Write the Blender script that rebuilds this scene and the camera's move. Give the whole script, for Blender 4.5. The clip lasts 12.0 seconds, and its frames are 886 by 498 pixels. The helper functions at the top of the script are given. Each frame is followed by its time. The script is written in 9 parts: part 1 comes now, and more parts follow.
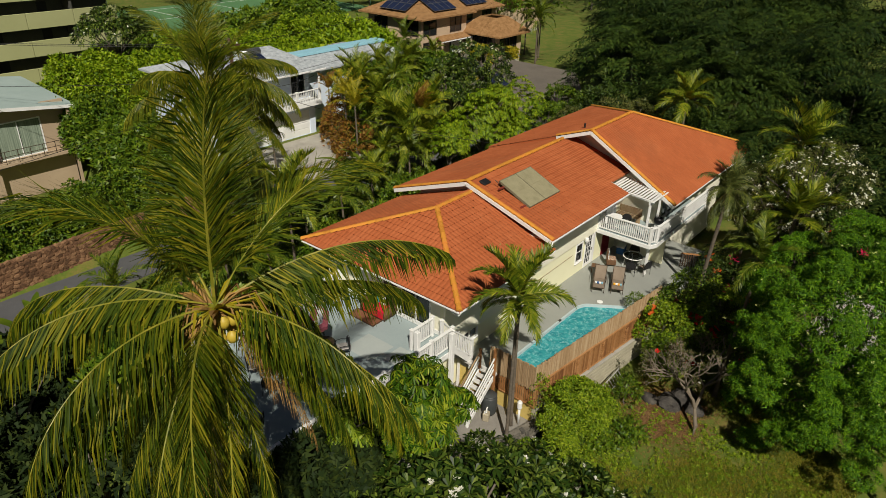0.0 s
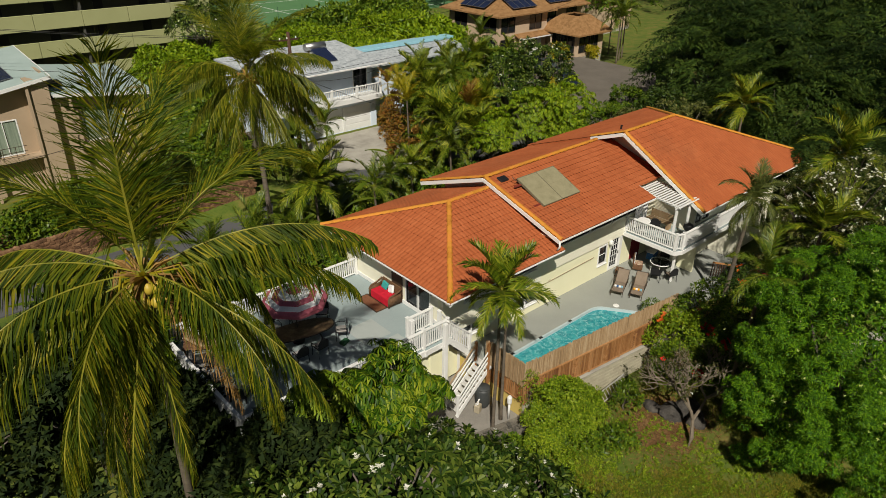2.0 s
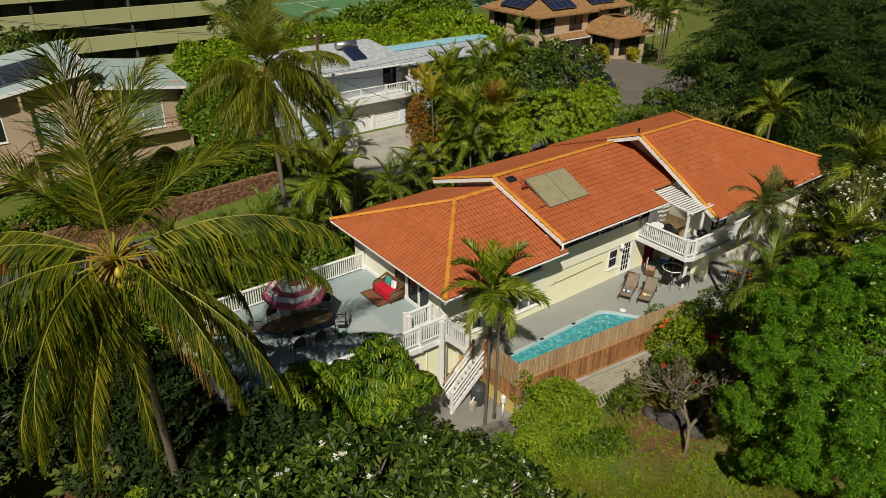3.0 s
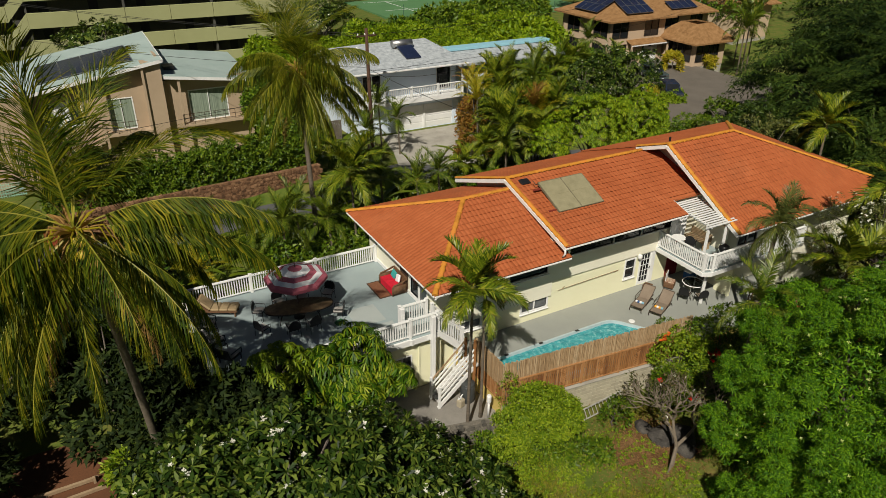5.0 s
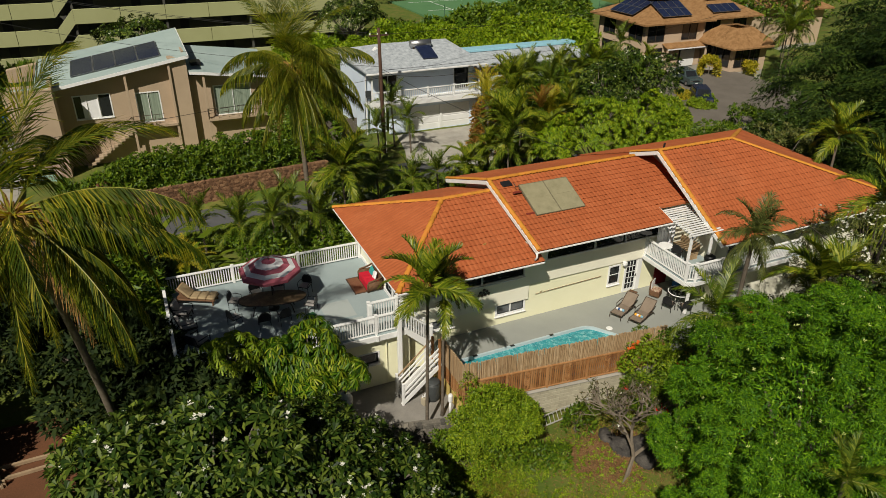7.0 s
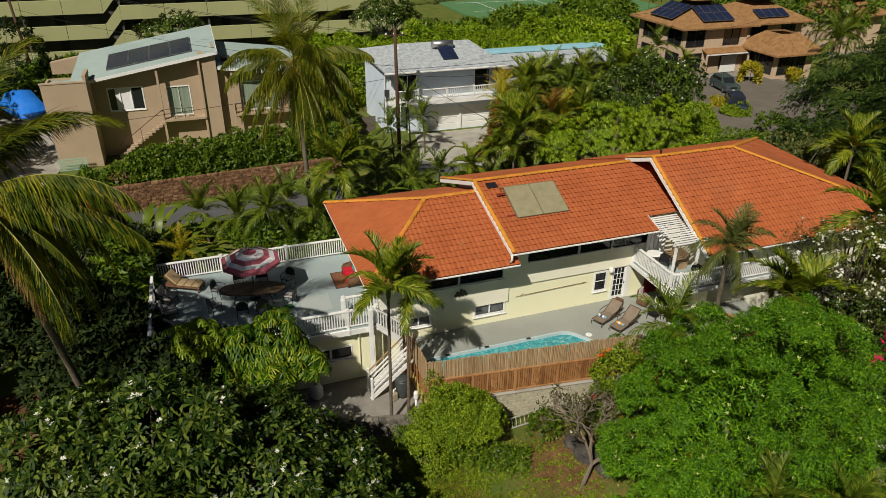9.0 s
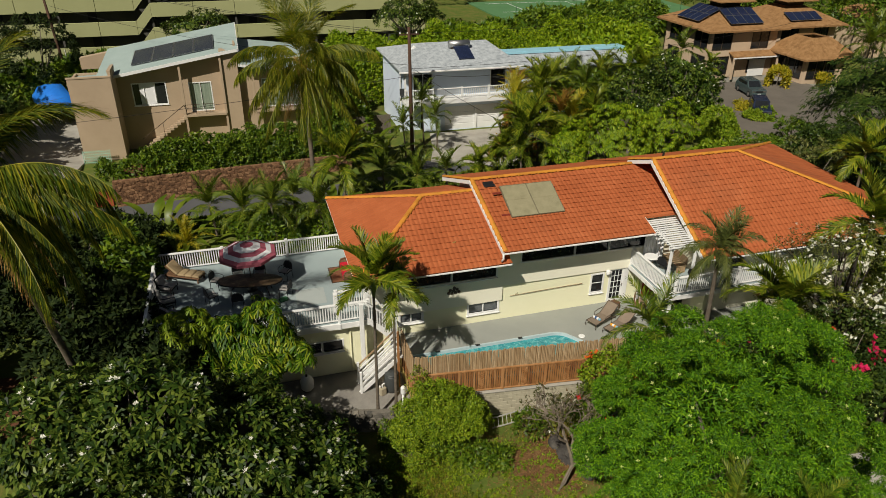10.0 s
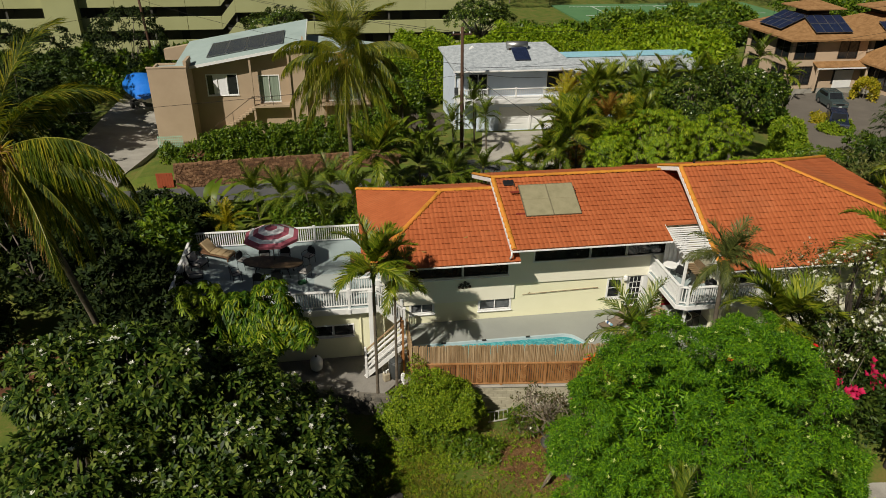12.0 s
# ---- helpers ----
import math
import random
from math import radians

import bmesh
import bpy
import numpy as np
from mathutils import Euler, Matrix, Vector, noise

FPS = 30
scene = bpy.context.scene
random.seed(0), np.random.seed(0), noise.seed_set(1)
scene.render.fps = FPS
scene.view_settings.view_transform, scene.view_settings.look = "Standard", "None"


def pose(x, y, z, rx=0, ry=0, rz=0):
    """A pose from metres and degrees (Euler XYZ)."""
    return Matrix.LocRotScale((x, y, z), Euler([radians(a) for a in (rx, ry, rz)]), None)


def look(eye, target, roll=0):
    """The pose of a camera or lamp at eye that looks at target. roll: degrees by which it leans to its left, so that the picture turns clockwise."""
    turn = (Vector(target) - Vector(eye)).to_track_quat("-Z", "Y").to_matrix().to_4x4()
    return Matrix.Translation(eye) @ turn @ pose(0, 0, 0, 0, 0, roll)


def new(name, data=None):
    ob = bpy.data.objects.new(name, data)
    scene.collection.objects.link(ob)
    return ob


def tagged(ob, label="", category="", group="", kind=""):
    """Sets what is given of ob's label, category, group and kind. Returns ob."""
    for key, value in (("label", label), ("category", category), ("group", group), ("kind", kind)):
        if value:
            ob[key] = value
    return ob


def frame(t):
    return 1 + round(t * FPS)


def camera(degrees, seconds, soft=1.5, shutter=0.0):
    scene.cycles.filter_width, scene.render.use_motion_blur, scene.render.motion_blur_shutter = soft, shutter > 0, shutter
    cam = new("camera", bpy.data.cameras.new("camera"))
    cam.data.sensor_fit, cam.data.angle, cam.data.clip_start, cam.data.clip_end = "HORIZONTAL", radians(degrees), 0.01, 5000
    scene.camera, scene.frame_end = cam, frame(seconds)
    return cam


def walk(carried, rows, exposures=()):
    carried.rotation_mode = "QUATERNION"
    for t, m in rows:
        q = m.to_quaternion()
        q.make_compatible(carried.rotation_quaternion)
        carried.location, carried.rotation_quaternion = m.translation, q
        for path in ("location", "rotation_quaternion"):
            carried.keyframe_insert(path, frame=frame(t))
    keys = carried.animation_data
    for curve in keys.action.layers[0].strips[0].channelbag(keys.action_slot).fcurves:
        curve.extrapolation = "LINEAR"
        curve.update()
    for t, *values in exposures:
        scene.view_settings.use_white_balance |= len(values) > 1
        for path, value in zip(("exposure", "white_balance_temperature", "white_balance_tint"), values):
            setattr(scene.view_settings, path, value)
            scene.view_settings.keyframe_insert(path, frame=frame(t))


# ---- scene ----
cam = camera(65.6, 12.0, soft=0.45)
PATH = [
    (0, (-25.366, -14.008, 18.866), (-23.982, -12.893, 17.949), 1.6),
    (0.5, (-24.802, -14.869, 18.924), (-23.463, -13.702, 18.003), 1.4),
    (1, (-24.348, -15.795, 19.005), (-23.058, -14.578, 18.081), 1.2),
    (1.5, (-23.774, -16.641, 19.064), (-22.533, -15.377, 18.137), 1.1),
    (2, (-23.092, -17.463, 19.135), (-21.903, -16.151, 18.204), 0.9),
    (2.5, (-22.428, -18.268, 19.178), (-21.291, -16.911, 18.246), 0.8),
    (3, (-21.712, -18.992, 19.21), (-20.627, -17.594, 18.277), 0.8),
    (5, (-18.766, -21.541, 19.326), (-17.888, -20.006, 18.393), 0.8),
    (5.5, (-17.95, -22.067, 19.368), (-17.11, -20.511, 18.434), 0.8),
    (6, (-17.2, -22.584, 19.41), (-16.39, -21.012, 18.476), 0.8),
    (6.5, (-16.39, -23.036, 19.437), (-15.612, -21.448, 18.502), 0.7),
    (7, (-15.582, -23.462, 19.479), (-14.84, -21.858, 18.544), 0.7),
    (9, (-12.339, -25.055, 19.577), (-11.742, -23.392, 18.642), 0.7),
    (9.5, (-11.473, -25.461, 19.604), (-10.918, -23.782, 18.669), 0.7),
    (10, (-10.631, -25.892, 19.57), (-10.124, -24.198, 18.635), 0.7),
    (10.5, (-9.851, -26.285, 19.569), (-9.403, -24.575, 18.634), 0.7),
    (11, (-9.043, -26.707, 19.607), (-8.656, -24.983, 18.672), 0.6),
    (11.5, (-8.23, -27.071, 19.597), (-7.902, -25.333, 18.663), 0.6),
    (12, (-7.426, -27.398, 19.595), (-7.157, -25.649, 18.662), 0.6),
]
walk(cam, [(t, look(eye, target, roll)) for t, eye, target, roll in PATH], exposures=[(0.0, 0.01, 6750, 10), (12.0, 0.01, 6750, 10)])

# ---- daylight: clear sky, sun from the front left ----
SUN_DIR = Vector((-0.95, -1.0, 1.40)).normalized()
world = bpy.data.worlds.new("world")
scene.world = world
world.use_nodes = True
_nt = world.node_tree
_sky = _nt.nodes.new("ShaderNodeTexSky")
_sky.sky_type = "NISHITA"
_sky.sun_disc = False
_sky.sun_elevation = math.asin(SUN_DIR.z)
_sky.sun_rotation = math.atan2(SUN_DIR.x, SUN_DIR.y)
_nt.links.new(_sky.outputs[0], _nt.nodes["Background"].inputs[0])
_nt.nodes["Background"].inputs[1].default_value = 0.016
_sun = new("sun", bpy.data.lights.new("sun", "SUN"))
_sun.data.energy, _sun.data.angle, _sun.data.color = 4.6, radians(0.53), (1.0, 0.955, 0.86)
_sun.matrix_world = look((0, 0, 60), Vector((0, 0, 60)) - SUN_DIR)


# ---- materials ----
def mat(name, colours, rough=0.7, metal=0.0, scale=1.5, fine=25.0, bump=0.15, spec=0.3, island=0.0, contrast=1.0, stretch=(1, 1, 1), stain=None, stain_amount=0.35):
    """Procedural surface: colours mixed by a coarse and a fine noise, with relief; island: variation from piece to piece."""
    m = bpy.data.materials.new(name)
    m.use_nodes = True
    nt = m.node_tree
    n, l = nt.nodes, nt.links
    b = n["Principled BSDF"]
    b.inputs["Roughness"].default_value = rough
    b.inputs["Metallic"].default_value = metal
    b.inputs["Specular IOR Level"].default_value = spec
    geo = n.new("ShaderNodeNewGeometry")
    tc = n.new("ShaderNodeTexCoord")
    mp = n.new("ShaderNodeMapping")
    mp.inputs["Scale"].default_value = stretch
    l.new(geo.outputs["Position"], mp.inputs[0])
    big = n.new("ShaderNodeTexNoise")
    big.inputs["Scale"].default_value = scale
    big.inputs["Detail"].default_value = 6
    big.inputs["Roughness"].default_value = 0.62
    l.new(mp.outputs[0], big.inputs["Vector"])
    small = n.new("ShaderNodeTexNoise")
    small.inputs["Scale"].default_value = fine
    small.inputs["Detail"].default_value = 4
    l.new(mp.outputs[0], small.inputs["Vector"])
    mixv = n.new("ShaderNodeMath")
    mixv.operation = "MULTIPLY_ADD"
    l.new(small.outputs["Fac"], mixv.inputs[0])
    mixv.inputs[1].default_value = 0.45
    l.new(big.outputs["Fac"], mixv.inputs[2])
    last = mixv.outputs[0]
    if island:
        oi = n.new("ShaderNodeObjectInfo")
        add = n.new("ShaderNodeMath")
        add.operation = "ADD"
        l.new(geo.outputs["Random Per Island"], add.inputs[0])
        l.new(oi.outputs["Random"], add.inputs[1])
        fr = n.new("ShaderNodeMath")
        fr.operation = "FRACT"
        l.new(add.outputs[0], fr.inputs[0])
        ma = n.new("ShaderNodeMath")
        ma.operation = "MULTIPLY_ADD"
        l.new(fr.outputs[0], ma.inputs[0])
        ma.inputs[1].default_value = island
        l.new(last, ma.inputs[2])
        sub = n.new("ShaderNodeMath")
        sub.operation = "SUBTRACT"
        l.new(ma.outputs[0], sub.inputs[0])
        sub.inputs[1].default_value = island / 2
        last = sub.outputs[0]
    ramp = n.new("ShaderNodeValToRGB")
    e = ramp.color_ramp.elements
    lo, hi = 0.725 - 0.3 / contrast, 0.725 + 0.3 / contrast
    for i, c in enumerate(colours):
        p = lo + (hi - lo) * i / max(1, len(colours) - 1)
        el = e[i] if i < 2 else e.new(p)
        el.position, el.color = p, (*c, 1)
    if len(colours) == 1:
        e[1].color = (*colours[0], 1)
    l.new(last, ramp.inputs[0])
    col = ramp.outputs[0]
    if stain:
        sn = n.new("ShaderNodeTexNoise")
        sn.inputs["Scale"].default_value = scale * 0.37
        sn.inputs["Detail"].default_value = 8
        sn.inputs["Roughness"].default_value = 0.7
        l.new(geo.outputs["Position"], sn.inputs["Vector"])
        sr = n.new("ShaderNodeMapRange")
        sr.inputs[1].default_value, sr.inputs[2].default_value = 0.52, 0.72
        sr.inputs[4].default_value = stain_amount
        l.new(sn.outputs["Fac"], sr.inputs[0])
        mx = n.new("ShaderNodeMix")
        mx.data_type = "RGBA"
        l.new(sr.outputs[0], mx.inputs[0])
        l.new(col, mx.inputs[6])
        mx.inputs[7].default_value = (*stain, 1)
        col = mx.outputs[2]
    l.new(col, b.inputs["Base Color"])
    if bump:
        bp = n.new("ShaderNodeBump")
        bp.inputs["Strength"].default_value = bump
        bp.inputs["Distance"].default_value = 0.03
        l.new(small.outputs["Fac"], bp.inputs["Height"])
        l.new(bp.outputs[0], b.inputs["Normal"])
    return m


def leaf_mat(name, colours, rough=0.45, through_light=0.3, spec=0.4, patch=0.25):
    """Leaves: colour from leaf to leaf and from patch to patch, some light passing through."""
    m = bpy.data.materials.new(name)
    m.use_nodes = True
    nt = m.node_tree
    n, l = nt.nodes, nt.links
    b = n["Principled BSDF"]
    b.inputs["Roughness"].default_value = rough
    b.inputs["Specular IOR Level"].default_value = spec
    geo = n.new("ShaderNodeNewGeometry")
    nz = n.new("ShaderNodeTexNoise")
    nz.inputs["Scale"].default_value = 0.9
    nz.inputs["Detail"].default_value = 3
    l.new(geo.outputs["Position"], nz.inputs["Vector"])
    ma = n.new("ShaderNodeMath")
    ma.operation = "MULTIPLY_ADD"
    l.new(nz.outputs["Fac"], ma.inputs[0])
    ma.inputs[1].default_value = patch * 4
    ma.inputs[2].default_value = -patch * 2
    ad = n.new("ShaderNodeMath")
    l.new(ma.outputs[0], ad.inputs[0])
    l.new(geo.outputs["Random Per Island"], ad.inputs[1])
    ramp = n.new("ShaderNodeValToRGB")
    e = ramp.color_ramp.elements
    for i, c in enumerate(colours):
        p = i / max(1, len(colours) - 1)
        el = e[i] if i < 2 else e.new(p)
        el.position, el.color = p, (*c, 1)
    l.new(ad.outputs[0], ramp.inputs[0])
    l.new(ramp.outputs[0], b.inputs["Base Color"])
    if through_light:
        tr = n.new("ShaderNodeBsdfTranslucent")
        mul = n.new("ShaderNodeMix")
        mul.data_type, mul.blend_type = "RGBA", "MULTIPLY"
        mul.inputs[0].default_value = 1
        l.new(ramp.outputs[0], mul.inputs[6])
        mul.inputs[7].default_value = (1.3, 1.35, 0.5, 1)
        l.new(mul.outputs[2], tr.inputs[0])
        mx = n.new("ShaderNodeMixShader")
        mx.inputs[0].default_value = through_light
        l.new(b.outputs[0], mx.inputs[1])
        l.new(tr.outputs[0], mx.inputs[2])
        l.new(mx.outputs[0], n["Material Output"].inputs[0])
    return m


def plain(name, c, rough=0.5, metal=0.0, spec=0.4):
    return mat(name, [tuple(v * 0.88 for v in c), tuple(min(1, v * 1.08) for v in c)], rough, metal, 3.0, 40.0, 0.05, spec)


TILE = mat("roof_tile_orange", [(0.325, 0.084, 0.028), (0.39, 0.105, 0.036), (0.455, 0.132, 0.048)], 0.8, scale=0.5, fine=14, bump=0.15, island=0.2, spec=0.2, stain=(0.24, 0.09, 0.042), stain_amount=0.45)
CAP = mat("ridge_tile_ochre", [(0.42, 0.16, 0.02), (0.56, 0.24, 0.03), (0.62, 0.22, 0.04)], 0.75, scale=1.2, fine=18, bump=0.25, island=0.3, stain=(0.3, 0.1, 0.03))
CREAM = mat("cream_stucco", [(0.74, 0.71, 0.565), (0.81, 0.785, 0.645)], 0.85, scale=0.6, fine=60, bump=0.1)
YELLOW = mat("pale_yellow_stucco", [(0.75, 0.735, 0.50), (0.81, 0.79, 0.565)], 0.85, scale=0.6, fine=60, bump=0.1)
OCHRE = mat("ochre_stucco", [(0.5, 0.36, 0.1), (0.6, 0.46, 0.15)], 0.85, scale=0.8, fine=60, bump=0.1)
WHITE = mat("white_paint", [(0.68, 0.68, 0.66), (0.80, 0.80, 0.78)], 0.5, scale=1.2, fine=40, bump=0.05)
GLASS_GREY = mat("window_glass_curtained", [(0.07, 0.078, 0.085), (0.15, 0.16, 0.165)], 0.1, scale=2.0, fine=8, spec=0.6, bump=0.0)
GLASS_DARK = mat("window_glass", [(0.012, 0.014, 0.016), (0.02, 0.022, 0.025)], 0.06, spec=0.6, bump=0.0)
DECKGREY = mat("grey_deck_paint", [(0.255, 0.315, 0.32), (0.315, 0.375, 0.375)], 0.6, scale=0.5, fine=20, bump=0.06, stain=(0.35, 0.40, 0.395), stain_amount=0.5)
POOLDECK = mat("pool_deck_concrete", [(0.25, 0.26, 0.235), (0.31, 0.32, 0.29)], 0.8, scale=0.5, fine=30, bump=0.1)
YARDGREY = mat("worn_yard_concrete", [(0.15, 0.14, 0.125), (0.225, 0.21, 0.185), (0.28, 0.26, 0.23)], 0.9, scale=0.9, fine=26, bump=0.25, stain=(0.08, 0.07, 0.06))
CONCRETE = mat("old_concrete", [(0.25, 0.235, 0.20), (0.36, 0.34, 0.295), (0.43, 0.405, 0.35)], 0.9, scale=0.7, fine=20, bump=0.2, stain=(0.12, 0.1, 0.09))
PAVING = mat("pale_worn_asphalt", [(0.115, 0.10, 0.082), (0.165, 0.145, 0.12)], 0.9, scale=0.5, fine=30, bump=0.2, stain=(0.1, 0.09, 0.08))
ASPHALT = mat("worn_asphalt", [(0.07, 0.072, 0.075), (0.11, 0.11, 0.112)], 0.9, scale=0.6, fine=40, bump=0.2, stain=(0.14, 0.13, 0.12))
DIRT = mat("dirt_and_grass", [(0.06, 0.10, 0.012), (0.10, 0.13, 0.018), (0.16, 0.135, 0.034)], 0.95, scale=0.7, fine=9, bump=0.5, contrast=1.5)
SOIL = mat("red_soil", [(0.08, 0.036, 0.018), (0.15, 0.06, 0.026)], 0.95, scale=0.6, fine=14, bump=0.5)
LAVA = mat("lava_stone", [(0.08, 0.042, 0.022), (0.17, 0.088, 0.045), (0.30, 0.17, 0.09)], 0.9, scale=3.5, fine=14, bump=0.6, island=0.5)
DARKROCK = mat("dark_lava_rock", [(0.02, 0.019, 0.017), (0.05, 0.045, 0.04), (0.10, 0.09, 0.075)], 0.9, scale=2.5, fine=18, bump=0.7)
PALEBARK = mat("pale_grey_bark", [(0.11, 0.088, 0.062), (0.22, 0.18, 0.135)], 0.9, scale=3, fine=25, bump=0.5)
GREYSTONE = mat("grey_stone", [(0.075, 0.07, 0.06), (0.15, 0.135, 0.11), (0.24, 0.215, 0.17)], 0.9, scale=2.2, fine=20, bump=0.6, island=0.5)
BLOCK = mat("concrete_block", [(0.33, 0.30, 0.22), (0.46, 0.42, 0.31)], 0.9, scale=1.5, fine=30, bump=0.3, island=0.25, stain=(0.12, 0.11, 0.08))
FENCEWOOD = mat("fence_wood", [(0.17, 0.068, 0.025), (0.30, 0.135, 0.045), (0.40, 0.205, 0.085)], 0.8, scale=2.0, fine=30, bump=0.25, island=0.45, stretch=(1, 1, 0.25))
BAMBOO = mat("weathered_bamboo", [(0.24, 0.155, 0.08), (0.34, 0.23, 0.125), (0.42, 0.31, 0.19)], 0.8, scale=2.0, fine=30, bump=0.25, island=0.35, stretch=(1, 1, 0.3))
DARKWOOD = mat("dark_wood", [(0.045, 0.024, 0.014), (0.085, 0.048, 0.028)], 0.6, scale=2, fine=30, bump=0.2)
WICKER = mat("brown_wicker", [(0.09, 0.045, 0.022), (0.17, 0.09, 0.045)], 0.7, scale=8, fine=80, bump=0.5)
BLACKMETAL = plain("black_metal", (0.014, 0.014, 0.015), 0.45)
BRONZE = plain("bronze_frame", (0.06, 0.04, 0.026), 0.45)
TAUPE = mat("taupe_sling", [(0.17, 0.13, 0.095), (0.23, 0.18, 0.135)], 0.8, scale=3, fine=90, bump=0.2)
TAN_CUSHION = mat("tan_cushion", [(0.28, 0.20, 0.11), (0.36, 0.27, 0.15)], 0.85, scale=3, fine=60, bump=0.2)
GREY_CUSHION = mat("grey_cushion", [(0.3, 0.28, 0.26), (0.42, 0.40, 0.37)], 0.85, scale=3, fine=60, bump=0.2)
RED = mat("red_cloth", [(0.42, 0.008, 0.022), (0.58, 0.014, 0.035)], 0.8, scale=3, fine=60, bump=0.2)
MAROON = mat("maroon_cloth", [(0.36, 0.085, 0.12), (0.46, 0.125, 0.16)], 0.85, scale=3, fine=50, bump=0.15)
WHITECLOTH = mat("white_cloth", [(0.66, 0.66, 0.66), (0.78, 0.78, 0.78)], 0.85, scale=3, fine=50, bump=0.15)
TEAL = plain("teal_cloth", (0.03, 0.28, 0.26), 0.8)
BLUECLOTH = plain("blue_cloth", (0.02, 0.09, 0.26), 0.8)
LIGHTBLUE = plain("light_blue_cloth", (0.22, 0.42, 0.55), 0.8)
ORANGECLOTH = plain("orange_cloth", (0.75, 0.36, 0.03), 0.8)
PANELTAN = mat("weathered_tan_panel", [(0.21, 0.19, 0.11), (0.26, 0.235, 0.14), (0.30, 0.27, 0.165)], 0.75, scale=2.5, fine=30, bump=0.2, contrast=1.2, stain=(0.17, 0.155, 0.09), stain_amount=0.35)
PANELEDGE = mat("weathered_panel_edge", [(0.13, 0.115, 0.07), (0.19, 0.17, 0.105)], 0.7, scale=3, fine=30)
RUST = mat("rust_red_steel", [(0.16, 0.025, 0.015), (0.26, 0.045, 0.025)], 0.8, scale=4, fine=30)
LITTER = mat("leaf_littered_soil", [(0.08, 0.05, 0.022), (0.15, 0.085, 0.035), (0.23, 0.13, 0.055)], 0.95, scale=1.8, fine=22, bump=0.6, contrast=1.5)
PVBLUE = mat("solar_cell_blue", [(0.010, 0.016, 0.04), (0.02, 0.028, 0.065)], 0.18, scale=2, fine=20, bump=0.0, spec=0.5)
ALU = plain("aluminium", (0.5, 0.5, 0.5), 0.4, 0.9)
PLASTICDARK = plain("dark_grey_plastic", (0.045, 0.05, 0.05), 0.5)
TANSTUCCO = mat("tan_stucco", [(0.36, 0.27, 0.18), (0.44, 0.335, 0.23)], 0.9, scale=0.5, fine=40, bump=0.1)
TANROOF = mat("pale_grey_roof", [(0.27, 0.35, 0.33), (0.36, 0.44, 0.42)], 0.7, scale=0.5, fine=20, bump=0.15)
SHINGLE = mat("grey_shingle", [(0.22, 0.245, 0.26), (0.35, 0.38, 0.40), (0.49, 0.52, 0.54)], 0.9, scale=3.0, fine=22, bump=0.35, stretch=(1, 1, 1), contrast=1.3)
PALEBLUE = mat("pale_blue_wall", [(0.58, 0.66, 0.77), (0.68, 0.76, 0.86)], 0.7, scale=0.5, fine=40, bump=0.06)
BROWNROOF = mat("brown_shake", [(0.17, 0.085, 0.032), (0.27, 0.145, 0.058), (0.35, 0.20, 0.09)], 0.9, scale=2.0, fine=16, bump=0.4, contrast=1.2)
BEIGE = mat("beige_stucco", [(0.46, 0.34, 0.23), (0.55, 0.42, 0.30)], 0.9, scale=0.5, fine=40, bump=0.1)
APTCREAM = mat("apartment_cream", [(0.31, 0.32, 0.15), (0.37, 0.38, 0.19)], 0.85, scale=0.3, fine=20, bump=0.05)
# near-black tone that paints in the shade of the open galleries
APTSHADE = mat("apartment_gallery_shade", [(0.05, 0.05, 0.045), (0.09, 0.088, 0.075)], 0.9, scale=0.3, fine=20, bump=0.05)
COURT = mat("court_green", [(0.07, 0.17, 0.07), (0.10, 0.22, 0.09)], 0.8, scale=0.3, fine=20, bump=0.05)
BLUETARP = mat("blue_tarp", [(0.01, 0.13, 0.52), (0.02, 0.19, 0.66)], 0.5, scale=1.5, fine=12, bump=0.3)
CARPAINT = plain("grey_green_car_paint", (0.07, 0.10, 0.10), 0.25, 0.3, 0.6)
CARBLUE = plain("dark_blue_car_paint", (0.02, 0.03, 0.06), 0.25, 0.3, 0.6)
RUBBER = plain("black_rubber", (0.015, 0.015, 0.015), 0.8)
CHROME = plain("chrome", (0.6, 0.6, 0.6), 0.15, 1.0)
POLEWOOD = mat("pole_wood", [(0.05, 0.026, 0.016), (0.10, 0.055, 0.035)], 0.9, scale=2, fine=20, bump=0.4, stretch=(1, 1, 0.2))
DARKBARK = mat("dark_bark", [(0.025, 0.02, 0.015), (0.05, 0.04, 0.03)], 0.9, scale=3, fine=25, bump=0.5)
BARK = mat("grey_bark", [(0.09, 0.075, 0.06), (0.17, 0.145, 0.12)], 0.9, scale=3, fine=25, bump=0.6)
PALMBARK = mat("palm_bark", [(0.085, 0.068, 0.05), (0.17, 0.14, 0.105)], 0.9, scale=2, fine=16, bump=0.6, stretch=(1, 1, 4))
CABLE = plain("black_cable", (0.012, 0.012, 0.012), 0.6)

